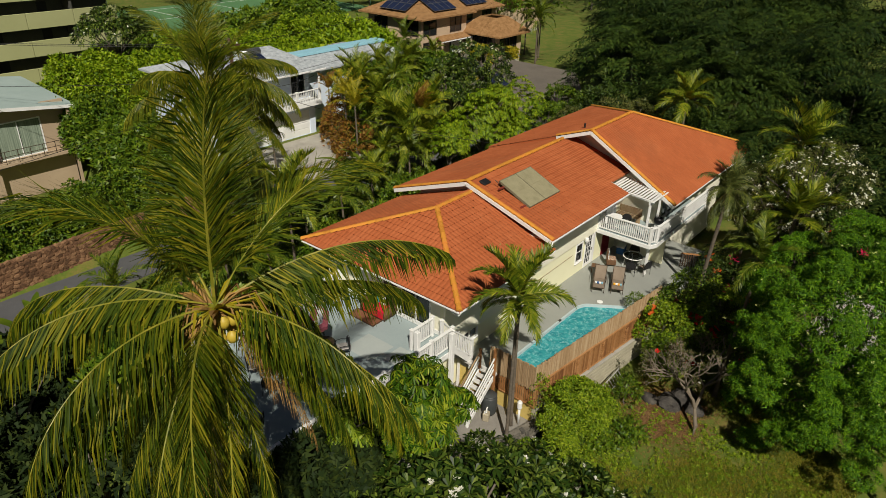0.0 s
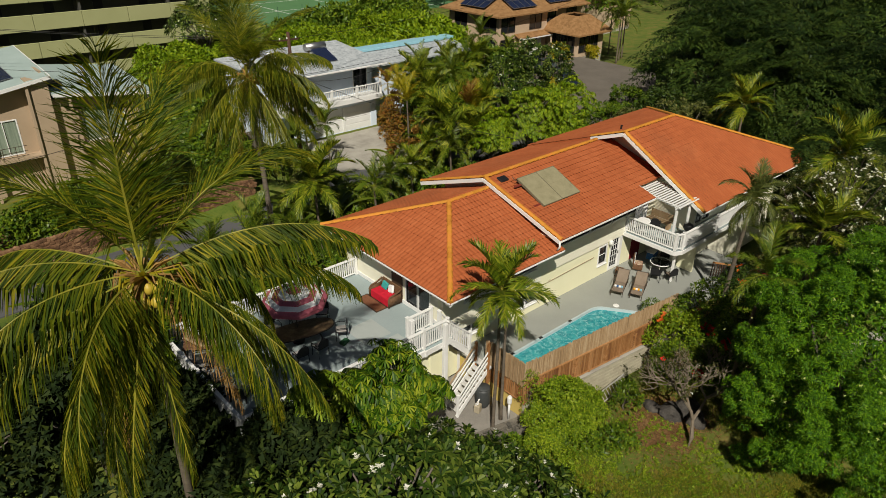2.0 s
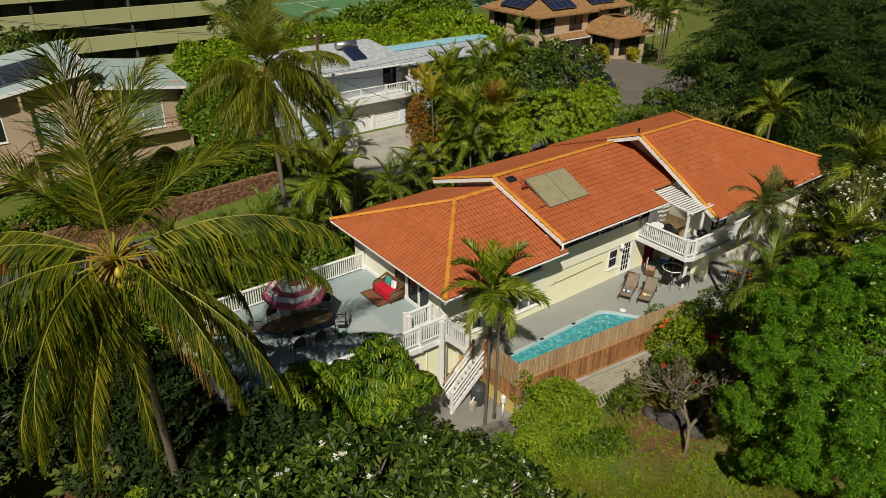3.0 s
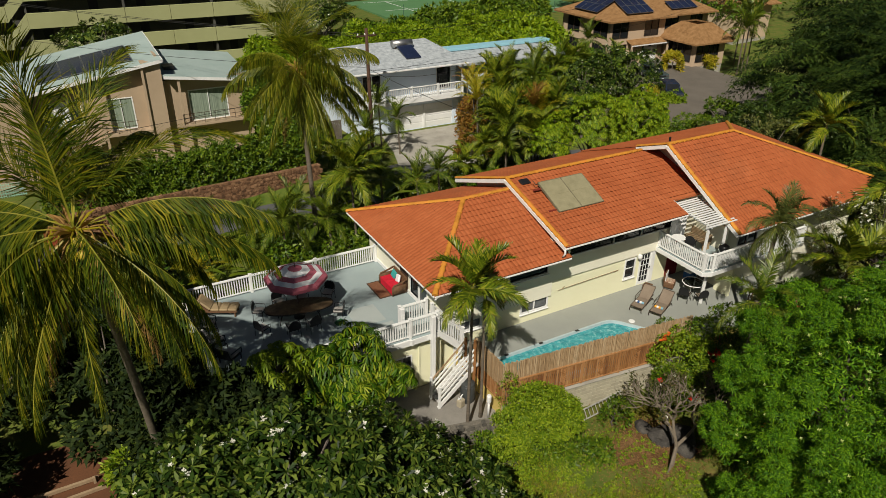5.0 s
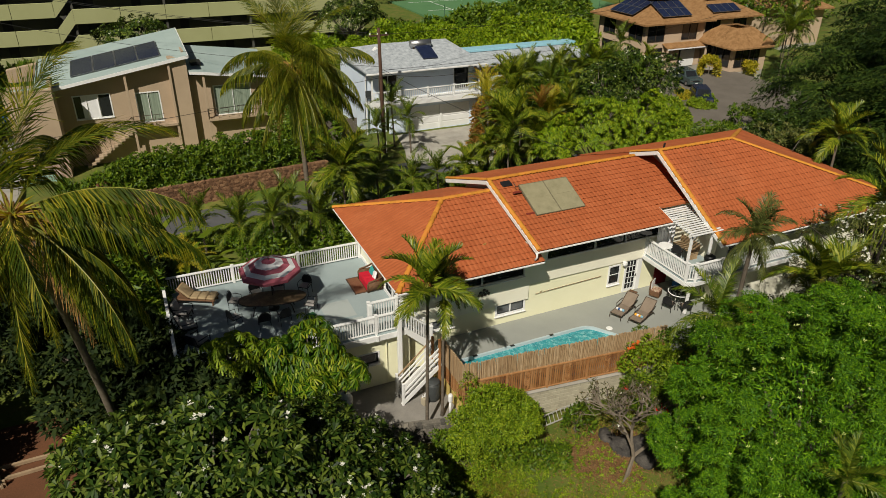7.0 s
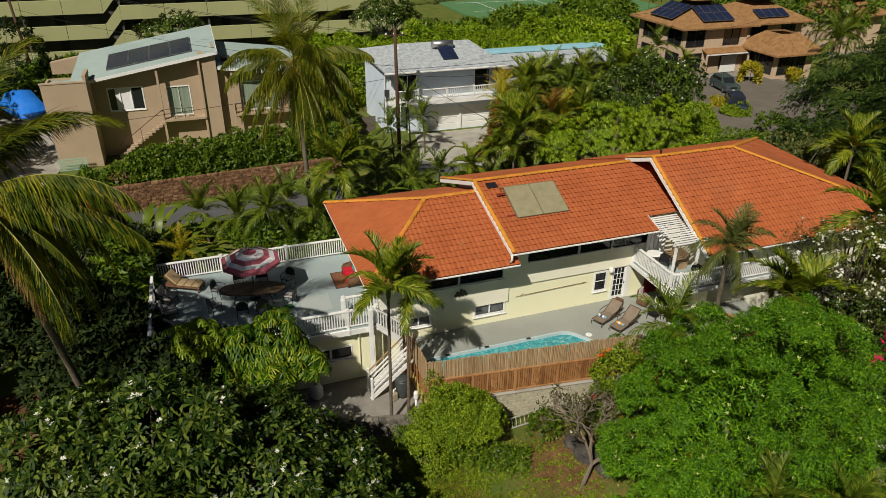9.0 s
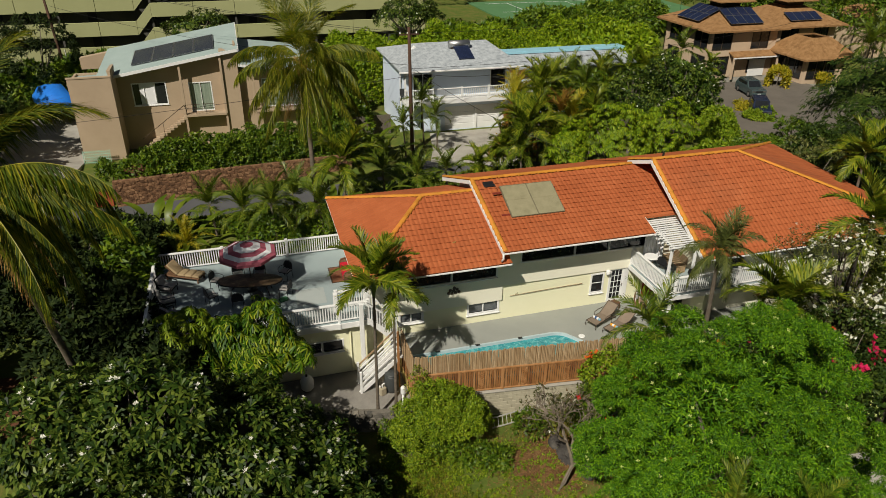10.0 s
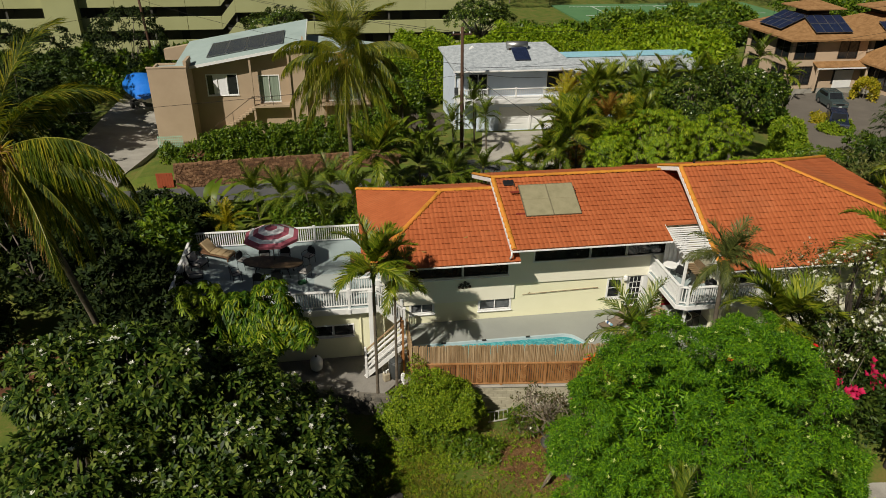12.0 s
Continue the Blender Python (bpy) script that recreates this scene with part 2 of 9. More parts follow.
L_COCO = leaf_mat("coconut_leaf", [(0.016, 0.034, 0.003), (0.042, 0.070, 0.004), (0.105, 0.125, 0.006), (0.25, 0.215, 0.014)], 0.55, 0.24, 0.12, 0.22)
L_COCO_PALE = leaf_mat("coconut_leaf_pale", [(0.03, 0.055, 0.003), (0.075, 0.105, 0.006), (0.16, 0.175, 0.010), (0.28, 0.26, 0.02)], 0.45, 0.35, 0.25, 0.2)
L_COCO_RIB = leaf_mat("coconut_rib", [(0.15, 0.16, 0.015), (0.28, 0.25, 0.03)], 0.45, 0.1, 0.3)
L_GREYPALM = leaf_mat("grey_green_palm_leaf", [(0.05, 0.068, 0.016), (0.10, 0.125, 0.03), (0.18, 0.19, 0.055)], 0.4, 0.35, 0.35, 0.2)
L_FEATHER = leaf_mat("feathery_dark_leaf", [(0.005, 0.014, 0.002), (0.015, 0.034, 0.005), (0.046, 0.066, 0.009)], 0.55, 0.06, 0.15, 0.3)
L_DRY = leaf_mat("dry_leaf", [(0.22, 0.11, 0.03), (0.40, 0.24, 0.08)], 0.8, 0.15, 0.2)
L_LITTER = leaf_mat("fallen_leaf", [(0.09, 0.045, 0.02), (0.19, 0.10, 0.04), (0.28, 0.17, 0.08)], 0.85, 0.1, 0.1)
L_PALM = leaf_mat("palm_leaf", [(0.035, 0.07, 0.004), (0.12, 0.17, 0.009), (0.31, 0.31, 0.025)], 0.4, 0.28, 0.3, 0.2)
L_FAN = leaf_mat("palm_leaf_dark", [(0.026, 0.056, 0.004), (0.075, 0.12, 0.008), (0.19, 0.215, 0.018)], 0.4, 0.2, 0.3, 0.2)
L_PLUM = leaf_mat("plumeria_leaf", [(0.007, 0.02, 0.003), (0.031, 0.062, 0.007), (0.13, 0.17, 0.024)], 0.45, 0.06, 0.18, 0.12)
L_SCHEFF = leaf_mat("umbrella_leaf", [(0.012, 0.045, 0.002), (0.062, 0.135, 0.006), (0.25, 0.29, 0.018)], 0.45, 0.16, 0.16, 0.25)
L_DOME = leaf_mat("fine_bright_leaf", [(0.016, 0.062, 0.002), (0.055, 0.15, 0.003), (0.15, 0.28, 0.006)], 0.6, 0.06, 0.2, 0.1)
L_BUSH = leaf_mat("light_green_leaf", [(0.065, 0.125, 0.005), (0.15, 0.23, 0.010), (0.27, 0.33, 0.02)], 0.5, 0.18, 0.2, 0.1)
L_HEDGE = leaf_mat("hedge_leaf", [(0.03, 0.07, 0.005), (0.075, 0.135, 0.007), (0.155, 0.21, 0.012)], 0.45, 0.14, 0.25, 0.15)
L_DARK = leaf_mat("dark_leaf", [(0.014, 0.032, 0.005), (0.030, 0.058, 0.007), (0.065, 0.095, 0.012)], 0.5, 0.08, 0.2, 0.2)
# leaf colour lowered to stand for the shade over the left-hand trees
L_SHADED = leaf_mat("shade_darkened_leaf", [(0.006, 0.015, 0.002), (0.014, 0.028, 0.004), (0.034, 0.05, 0.006)], 0.75, 0.05, 0.2, 0.2)
L_OLIVE = leaf_mat("olive_leaf", [(0.03, 0.045, 0.008), (0.075, 0.09, 0.018), (0.16, 0.16, 0.045)], 0.5, 0.12, 0.2, 0.2)
L_LIME = leaf_mat("lime_leaf", [(0.07, 0.14, 0.004), (0.16, 0.25, 0.007), (0.28, 0.35, 0.014)], 0.5, 0.2, 0.2, 0.12)
L_YELLOW = leaf_mat("yellow_leaf", [(0.16, 0.17, 0.008), (0.32, 0.28, 0.014), (0.46, 0.34, 0.025)], 0.45, 0.3, 0.25, 0.2)
L_REDLEAF = leaf_mat("red_leaf", [(0.10, 0.075, 0.012), (0.26, 0.10, 0.02), (0.26, 0.20, 0.025)], 0.5, 0.25, 0.25, 0.25)
L_DRYBUSH = leaf_mat("sparse_dry_leaf", [(0.035, 0.045, 0.012), (0.07, 0.08, 0.02), (0.13, 0.09, 0.045)], 0.7, 0.2, 0.2, 0.2)
L_GRASS = leaf_mat("grass_blade", [(0.10, 0.14, 0.010), (0.19, 0.20, 0.018), (0.31, 0.24, 0.04)], 0.7, 0.3, 0.15, 0.22)
F_WHITE = leaf_mat("white_petal", [(0.6, 0.6, 0.52), (0.8, 0.78, 0.7)], 0.6, 0.2, 0.2, 0.0)
F_RED = leaf_mat("red_petal", [(0.45, 0.015, 0.012), (0.65, 0.03, 0.02)], 0.6, 0.2, 0.2, 0.0)
F_PINK = leaf_mat("crimson_petal", [(0.35, 0.008, 0.045), (0.55, 0.015, 0.09)], 0.6, 0.2, 0.2, 0.0)
F_ORANGE = leaf_mat("orange_petal", [(0.5, 0.08, 0.012), (0.65, 0.14, 0.02)], 0.6, 0.2, 0.2, 0.0)


def water_material():
    m = bpy.data.materials.new("pool_water")
    m.use_nodes = True
    n, l = m.node_tree.nodes, m.node_tree.links
    b = n["Principled BSDF"]
    geo = n.new("ShaderNodeNewGeometry")
    nz = n.new("ShaderNodeTexNoise")
    nz.inputs["Scale"].default_value = 3.2
    nz.inputs["Detail"].default_value = 4
    l.new(geo.outputs["Position"], nz.inputs["Vector"])
    mix = n.new("ShaderNodeMix")
    mix.data_type = "RGBA"
    mix.inputs[0].default_value = 0.42
    l.new(geo.outputs["Position"], mix.inputs[6])
    l.new(nz.outputs["Color"], mix.inputs[7])
    # thin caustic glints painted into the colour, coming and going over a mottled turquoise
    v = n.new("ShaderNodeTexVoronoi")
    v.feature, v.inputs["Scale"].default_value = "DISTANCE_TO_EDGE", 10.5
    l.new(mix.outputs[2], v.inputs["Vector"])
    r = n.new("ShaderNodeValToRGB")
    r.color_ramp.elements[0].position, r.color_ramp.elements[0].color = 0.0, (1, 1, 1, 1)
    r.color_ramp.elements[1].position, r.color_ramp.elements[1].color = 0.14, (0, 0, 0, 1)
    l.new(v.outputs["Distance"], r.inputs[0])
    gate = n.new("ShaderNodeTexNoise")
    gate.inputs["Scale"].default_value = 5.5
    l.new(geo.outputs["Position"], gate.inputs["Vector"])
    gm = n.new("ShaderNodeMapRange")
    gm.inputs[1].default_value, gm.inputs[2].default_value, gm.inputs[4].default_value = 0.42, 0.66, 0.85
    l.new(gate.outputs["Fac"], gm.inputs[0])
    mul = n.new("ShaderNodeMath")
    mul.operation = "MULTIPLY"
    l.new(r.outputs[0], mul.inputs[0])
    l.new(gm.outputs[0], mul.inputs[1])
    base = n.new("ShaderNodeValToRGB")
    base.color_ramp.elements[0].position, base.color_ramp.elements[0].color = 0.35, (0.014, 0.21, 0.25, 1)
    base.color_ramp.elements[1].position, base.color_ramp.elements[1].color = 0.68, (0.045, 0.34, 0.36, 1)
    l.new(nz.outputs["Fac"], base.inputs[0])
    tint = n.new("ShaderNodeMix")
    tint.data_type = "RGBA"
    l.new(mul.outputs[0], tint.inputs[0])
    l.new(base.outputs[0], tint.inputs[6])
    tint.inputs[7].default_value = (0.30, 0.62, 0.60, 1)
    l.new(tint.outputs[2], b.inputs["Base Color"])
    b.inputs["Roughness"].default_value = 0.06
    b.inputs["Specular IOR Level"].default_value = 0.5
    bp = n.new("ShaderNodeBump")
    bp.inputs["Strength"].default_value, bp.inputs["Distance"].default_value = 0.35, 0.05
    l.new(nz.outputs["Fac"], bp.inputs["Height"])
    l.new(bp.outputs[0], b.inputs["Normal"])
    return m


WATER = water_material()


# ---- mesh helpers ----
class Geo:
    """Collects vertices and faces for one mesh."""

    def __init__(self):
        self.v, self.f = [], []

    def add(self, verts, faces, m=None):
        k = len(self.v)
        self.v += [tuple(m @ Vector(p)) for p in verts] if m is not None else [tuple(p) for p in verts]
        self.f += [tuple(k + i for i in f) for f in faces]
        return self

    def box(self, x0, x1, y0, y1, z0, z1, c=0.0, m=None):
        x0, x1, y0, y1, z0, z1 = min(x0, x1), max(x0, x1), min(y0, y1), max(y0, y1), min(z0, z1), max(z0, z1)
        if not c:
            v = [(x, y, z) for z in (z0, z1) for y in (y0, y1) for x in (x0, x1)]
            f = [(0, 2, 3, 1), (4, 5, 7, 6), (0, 1, 5, 4), (2, 6, 7, 3), (0, 4, 6, 2), (1, 3, 7, 5)]
            return self.add(v, f, m)
        lo, hi = (x0, y0, z0), (x1, y1, z1)
        c = min(c, (x1 - x0) * 0.45, (y1 - y0) * 0.45, (z1 - z0) * 0.45)
        v, ix = [], {}
        for s in [(a, b, d) for a in (0, 1) for b in (0, 1) for d in (0, 1)]:
            for ax in range(3):
                ix[s, ax] = len(v)
                v.append(tuple((hi[i] if s[i] else lo[i]) - (0 if i == ax else (c if s[i] else -c)) for i in range(3)))
        faces = []

        def key(**k):
            return tuple(k["abc"[i]] for i in range(3))

        for ax in range(3):
            o = [i for i in range(3) if i != ax]
            for s in (0, 1):
                ring = []
                for p, q in ((0, 0), (1, 0), (1, 1), (0, 1)):
                    t = [0, 0, 0]
                    t[ax], t[o[0]], t[o[1]] = s, p, q
                    ring.append(ix[tuple(t), ax])
                faces.append(ring)
        for a in range(3):
            b = (a + 1) % 3
            d = 3 - a - b
            for s in (0, 1):
                for u in (0, 1):
                    t0, t1 = [0, 0, 0], [0, 0, 0]
                    t0[a], t0[b], t0[d] = s, u, 0
                    t1[a], t1[b], t1[d] = s, u, 1
                    faces.append([ix[tuple(t0), a], ix[tuple(t1), a], ix[tuple(t1), b], ix[tuple(t0), b]])
        for s in [(a, b, d) for a in (0, 1) for b in (0, 1) for d in (0, 1)]:
            faces.append([ix[s, 0], ix[s, 1], ix[s, 2]])
        mid = Vector([(lo[i] + hi[i]) / 2 for i in range(3)])
        out = []
        for f in faces:
            p = [Vector(v[i]) for i in f]
            nrm = (p[1] - p[0]).cross(p[2] - p[0])
            out.append(tuple(f) if nrm.dot(sum(p, Vector()) / len(p) - mid) > 0 else tuple(reversed(f)))
        return self.add(v, out, m)

    def beam(self, p, q, w, h, c=0.0, up=(0, 0, 1)):
        """A bar from p to q, w wide and h high."""
        p, q = Vector(p), Vector(q)
        d = q - p
        x = d.normalized()
        u = Vector(up)
        if abs(x.dot(u)) > 0.98:
            u = Vector((1, 0, 0))
        y = u.cross(x).normalized()
        z = x.cross(y)
        m = Matrix.Translation(p) @ Matrix((x, y, z)).transposed().to_4x4()
        return self.box(0, d.length, -w / 2, w / 2, -h / 2, h / 2, c, m)

    def tube(self, pts, radii, n=8, cap=True):
        pts = [Vector(p) for p in pts]
        if not hasattr(radii, "__len__"):
            radii = [radii] * len(pts)
        k = len(self.v)
        ref = Vector((0.31, 0.17, 0.93))
        for i, p in enumerate(pts):
            d = (pts[min(i + 1, len(pts) - 1)] - pts[max(i - 1, 0)]).normalized()
            a = d.cross(ref if abs(d.dot(ref.normalized())) < 0.95 else Vector((1, 0, 0))).normalized()
            b = d.cross(a)
            for j in range(n):
                t = 2 * math.pi * j / n
                self.v.append(tuple(p + (a * math.cos(t) + b * math.sin(t)) * radii[i]))
        for i in range(len(pts) - 1):
            for j in range(n):
                j2 = (j + 1) % n
                self.f.append((k + i * n + j, k + (i + 1) * n + j, k + (i + 1) * n + j2, k + i * n + j2))
        if cap:
            self.f.append(tuple(k + j for j in range(n)))
            self.f.append(tuple(k + (len(pts) - 1) * n + n - 1 - j for j in range(n)))
        return self

    def lathe(self, prof, n=20, m=None, cap=True):
        v = [(r * math.cos(2 * math.pi * j / n), r * math.sin(2 * math.pi * j / n), z) for r, z in prof for j in range(n)]
        f = [(i * n + j, i * n + (j + 1) % n, (i + 1) * n + (j + 1) % n, (i + 1) * n + j) for i in range(len(prof) - 1) for j in range(n)]
        if cap:
            f.append(tuple(reversed(range(n))))
            f.append(tuple((len(prof) - 1) * n + j for j in range(n)))
        return self.add(v, f, m)

    def prism(self, poly, z0, z1, m=None):
        n = len(poly)
        v = [(*p[:2], z0) for p in poly] + [(*p[:2], z1) for p in poly]
        f = [tuple(reversed(range(n))), tuple(range(n, 2 * n))] + [(i, (i + 1) % n, n + (i + 1) % n, n + i) for i in range(n)]
        return self.add(v, f, m)

    def slab(self, poly, thick, m=None):
        """A flat plate below a polygon of points in space."""
        n = len(poly)
        v = [tuple(p) for p in poly] + [(p[0], p[1], p[2] - thick) for p in poly]
        f = [tuple(range(n)), tuple(reversed(range(n, 2 * n)))] + [(i, n + i, n + (i + 1) % n, (i + 1) % n) for i in range(n)]
        return self.add(v, f, m)

    def mesh(self, name):
        me = bpy.data.meshes.new(name)
        me.from_pydata(self.v, [], self.f)
        me.update()
        return me


def part(name, geo, material, parent=None, label="", smooth=False):
    """Links a Geo (or a mesh) as one mesh object under a thing or a part."""
    me = geo.mesh(name) if isinstance(geo, Geo) else geo
    if material is not None and not me.materials:
        me.materials.append(material)
    if smooth:
        me.polygons.foreach_set("use_smooth", [True] * len(me.polygons))
    ob = new(name, me)
    if parent is not None:
        ob.parent = parent
    if label:
        ob["label"] = label
    return ob


def thing(name, label, category, at=(0, 0, 0), rz=0.0, group="", kind=""):
    ob = new(name)
    ob.empty_display_size = 0.3
    ob.matrix_basis = pose(*at, 0, 0, rz)
    return tagged(ob, label, category, group, kind)


def setting(name, geo, material, label, category="", parent=None):
    return tagged(part(name, geo, material, parent), label, category or name.split("_")[0], kind="structure")


def quads_mesh(name, q, material, whorl=0):
    """A mesh of separate leaves from an array (n, 4, 3), or (n, 3, 3). whorl: that many leaves in turn share their base point."""
    q = np.ascontiguousarray(q, dtype=np.float32)
    n, c = q.shape[:2]
    if whorl:
        w = q.reshape(-1, whorl, 4, 3)
        co = np.concatenate([w[:, :1, 0], w[:, :, 1:].reshape(len(w), -1, 3)], 1)
        k = co.shape[1]
        first = np.arange(len(w), dtype=np.int32)[:, None] * k
        leaf = first + 1 + 3 * np.arange(whorl, dtype=np.int32)[None]
        ix = np.stack([np.broadcast_to(first, leaf.shape), leaf, leaf + 1, leaf + 2], -1).ravel()
        co = co.reshape(-1, 3)
    else:
        co, ix = q.reshape(-1, 3), np.arange(c * n)
    me = bpy.data.meshes.new(name)
    me.vertices.add(len(co))
    me.vertices.foreach_set("co", np.ascontiguousarray(co).ravel())
    me.loops.add(c * n)
    me.loops.foreach_set("vertex_index", ix.astype(np.int32))
    me.polygons.add(n)
    me.polygons.foreach_set("loop_start", np.arange(0, c * n, c, dtype=np.int32))
    me.update(calc_edges=True)
    me.materials.append(material)
    return me


# ---- ground: one sheet to the horizon ----
def smooth(a, b, x):
    t = min(1.0, max(0.0, (x - a) / (b - a)))
    return t * t * (3 - 2 * t)


def ground_z(x, y):
    front = -1.95 - 0.06 * max(0.0, -8.5 - y) + 1.3 * smooth(-10.5, -17.0, x)
    back = -0.03 - 2.4 * smooth(18, 42, x) - 2.9 * smooth(27, 39, y) * smooth(0, -4, x) - 1.3 * smooth(37, 48, y) * smooth(-4, 0, x)
    z = front + (back - front) * smooth(-2.5, 12.0, y)
    z -= 0.74 * smooth(2.5, -4.0, x) * smooth(14.5, 18.0, y) * (1 - smooth(23.0, 24.0, y))
    z -= 1.2 * smooth(-22.5, -24.5, x) * smooth(22, 25, y) * (1 - smooth(30, 39, y))
    r = math.hypot(x - 5, y - 10)
    z = z + (-2.6 - z) * smooth(70, 110, r)
    near = 1 - smooth(40, 80, r)
    return z + near * 0.10 * noise.noise(Vector((x * 0.35, y * 0.35, 0))) * (1 if y < 12 else 0.15)


def ground_sheet():
    near = list(np.arange(-40, 71, 1.0))
    far = [75, 82, 92, 105, 125, 150, 190, 260, 400, 700, 1400, 3000]
    xs = sorted([-40 - (f - 70) for f in far] + near + far)
    ys = sorted([-40 - (f - 70) for f in far] + list(np.arange(-40, 71, 1.0)) + far)
    v = [(x, y, ground_z(x, y)) for y in ys for x in xs]
    n = len(xs)
    f = [(j * n + i, j * n + i + 1, (j + 1) * n + i + 1, (j + 1) * n + i) for j in range(len(ys) - 1) for i in range(n - 1)]
    setting("ground", Geo().add(v, f), DIRT, "uneven grass and reddish bare soil around the houses", "ground")


ground_sheet()


LANE_Z = -0.70
_g = Geo().slab([(-60, 18.6, LANE_Z), (-18, 19.6, LANE_Z), (-3, 20.6, LANE_Z), (-4, 24.0, LANE_Z), (-17, 23.0, LANE_Z), (-60, 22.0, LANE_Z)], 0.35)
_g.slab([(-3, 20.6, LANE_Z), (2, 21.0, 0.03), (3, 24.4, 0.03), (-4, 24.0, LANE_Z)], 0.35)
_g.slab([(2, 21.0, 0.03), (14, 17.4, 0.03), (26, 15.0, 0.03), (26, 18.6, 0.03), (13, 21.6, 0.03), (3, 24.4, 0.03)], 0.35)
setting("road", _g, ASPHALT, "narrow worn grey asphalt lane behind the house", "road")
setting("driveway_1", Geo().prism([(3.2, 24.0), (9.2, 21.4), (11.4, 24.2), (13.2, 30.9), (5.0, 30.9), (4.2, 27.0)], -0.4, 0.06), CONCRETE, "pale concrete driveway in front of the garage", "driveway")
setting("driveway_2", Geo().slab([(-30, 22.4, -0.66), (-24.4, 23.0, -0.66), (-25.0, 27.5, -1.12), (-25.0, 39.0, -2.84), (-25.0, 60, -2.84), (-33, 60, -2.84), (-32, 39.0, -2.84), (-31, 27.5, -1.12)], 0.4), CONCRETE, "pale concrete drive beside the tan house", "driveway")
setting("parking_court", Geo().prism([(26, 15), (36, 15), (47, 24), (56, 30), (56, 43), (51, 45), (45, 45), (38, 37), (33, 27), (26, 18.6)], -3.0, -1.4), PAVING, "grey asphalt court in front of the brown-roofed houses", "pavement")
setting("footpath", Geo().prism([(10.6, -16.5), (17, -16.5), (19, -7.5), (14.0, -7.6), (12.6, -9.2)], -2.6, -2.02), CONCRETE, "pale concrete path beyond the round tree", "pavement")
setting("garden_bed", Geo().prism([(-25.2, -1.0), (-20.2, -1.4), (-19.9, 1.6), (-20.6, 3.4), (-25.0, 3.6)], -1.2, -0.42), SOIL, "bare red soil of a garden bed beside the deck", "soil")


def bare_soil():
    """Leaf-littered soil with a ragged edge round the sparse tree."""
    v, f, ix = [], [], {}
    for j in range(34):
        for i in range(34):
            x, y = -4.4 + i * 0.24, -9.6 + j * 0.18
            e = ((x - 0.2) / 2.3) ** 2 + ((y + 6.7) / 2.2) ** 2 + 0.9 * noise.noise(Vector((x * 0.9, y * 0.9, 3)))
            if e > 0.5:
                continue
            for a, b in ((0, 0), (1, 0), (1, 1), (0, 1)):
                k = (i + a, j + b)
                if k not in ix:
                    ix[k] = len(v)
                    px, py = -4.4 + k[0] * 0.24 + 0.08 * noise.noise(Vector((k[0], k[1], 5))), -9.6 + k[1] * 0.18 + 0.08 * noise.noise(Vector((k[0], k[1], 9)))
                    v.append((px, py, ground_z(px, py) + 0.03 + 0.03 * noise.noise(Vector((px * 3, py * 3, 1)))))
            f.append((ix[i, j], ix[i + 1, j], ix[i + 1, j + 1], ix[i, j + 1]))
    setting("bare_soil", Geo().add(v, f), LITTER, "orange-brown soil covered with leaf litter", "soil")


bare_soil()


# ---- the main house ----
GLASS = bpy.data.materials.new("clear_glass")
GLASS.use_nodes = True
_b = GLASS.node_tree.nodes["Principled BSDF"]
_b.inputs["Base Color"].default_value = (0.55, 0.6, 0.6, 1)
_b.inputs["Roughness"].default_value = 0.02
_b.inputs["Transmission Weight"].default_value = 1.0
_b.inputs["IOR"].default_value = 1.12


def wall_panel(x0, x1, y0, y1, z0, z1, openings=(), along="x"):
    """A wall slab with openings (a, b, z_low, z_high) cut through; it runs along x or along y."""
    lo, hi, t0, t1 = (x0, x1, y0, y1) if along == "x" else (y0, y1, x0, x1)
    us = sorted({lo, hi, *[o[0] for o in openings], *[o[1] for o in openings]})
    zs = sorted({z0, z1, *[o[2] for o in openings], *[o[3] for o in openings]})
    g, ix = Geo(), {}

    def vert(u, t, z):
        if (u, t, z) not in ix:
            ix[u, t, z] = len(g.v)
            g.v.append((u, t, z) if along == "x" else (t, u, z))
        return ix[u, t, z]

    def solid(i, k):
        if not (0 <= i < len(us) - 1 and 0 <= k < len(zs) - 1):
            return False
        u, z = (us[i] + us[i + 1]) / 2, (zs[k] + zs[k + 1]) / 2
        return not any(o[0] <= u <= o[1] and o[2] <= z <= o[3] for o in openings)

    def face(*pts):
        f = tuple(vert(*q) for q in pts)
        g.f.append(f if along == "x" else f[::-1])

    for i in range(len(us) - 1):
        for k in range(len(zs) - 1):
            if not solid(i, k):
                continue
            a, b, c, d = us[i], us[i + 1], zs[k], zs[k + 1]
            face((a, t0, c), (b, t0, c), (b, t0, d), (a, t0, d))
            face((a, t1, c), (a, t1, d), (b, t1, d), (b, t1, c))
            if not solid(i - 1, k):
                face((a, t0, c), (a, t0, d), (a, t1, d), (a, t1, c))
            if not solid(i + 1, k):
                face((b, t0, c), (b, t1, c), (b, t1, d), (b, t0, d))
            if not solid(i, k - 1):
                face((a, t0, c), (a, t1, c), (b, t1, c), (b, t0, c))
            if not solid(i, k + 1):
                face((a, t0, d), (b, t0, d), (b, t1, d), (a, t1, d))
    return g


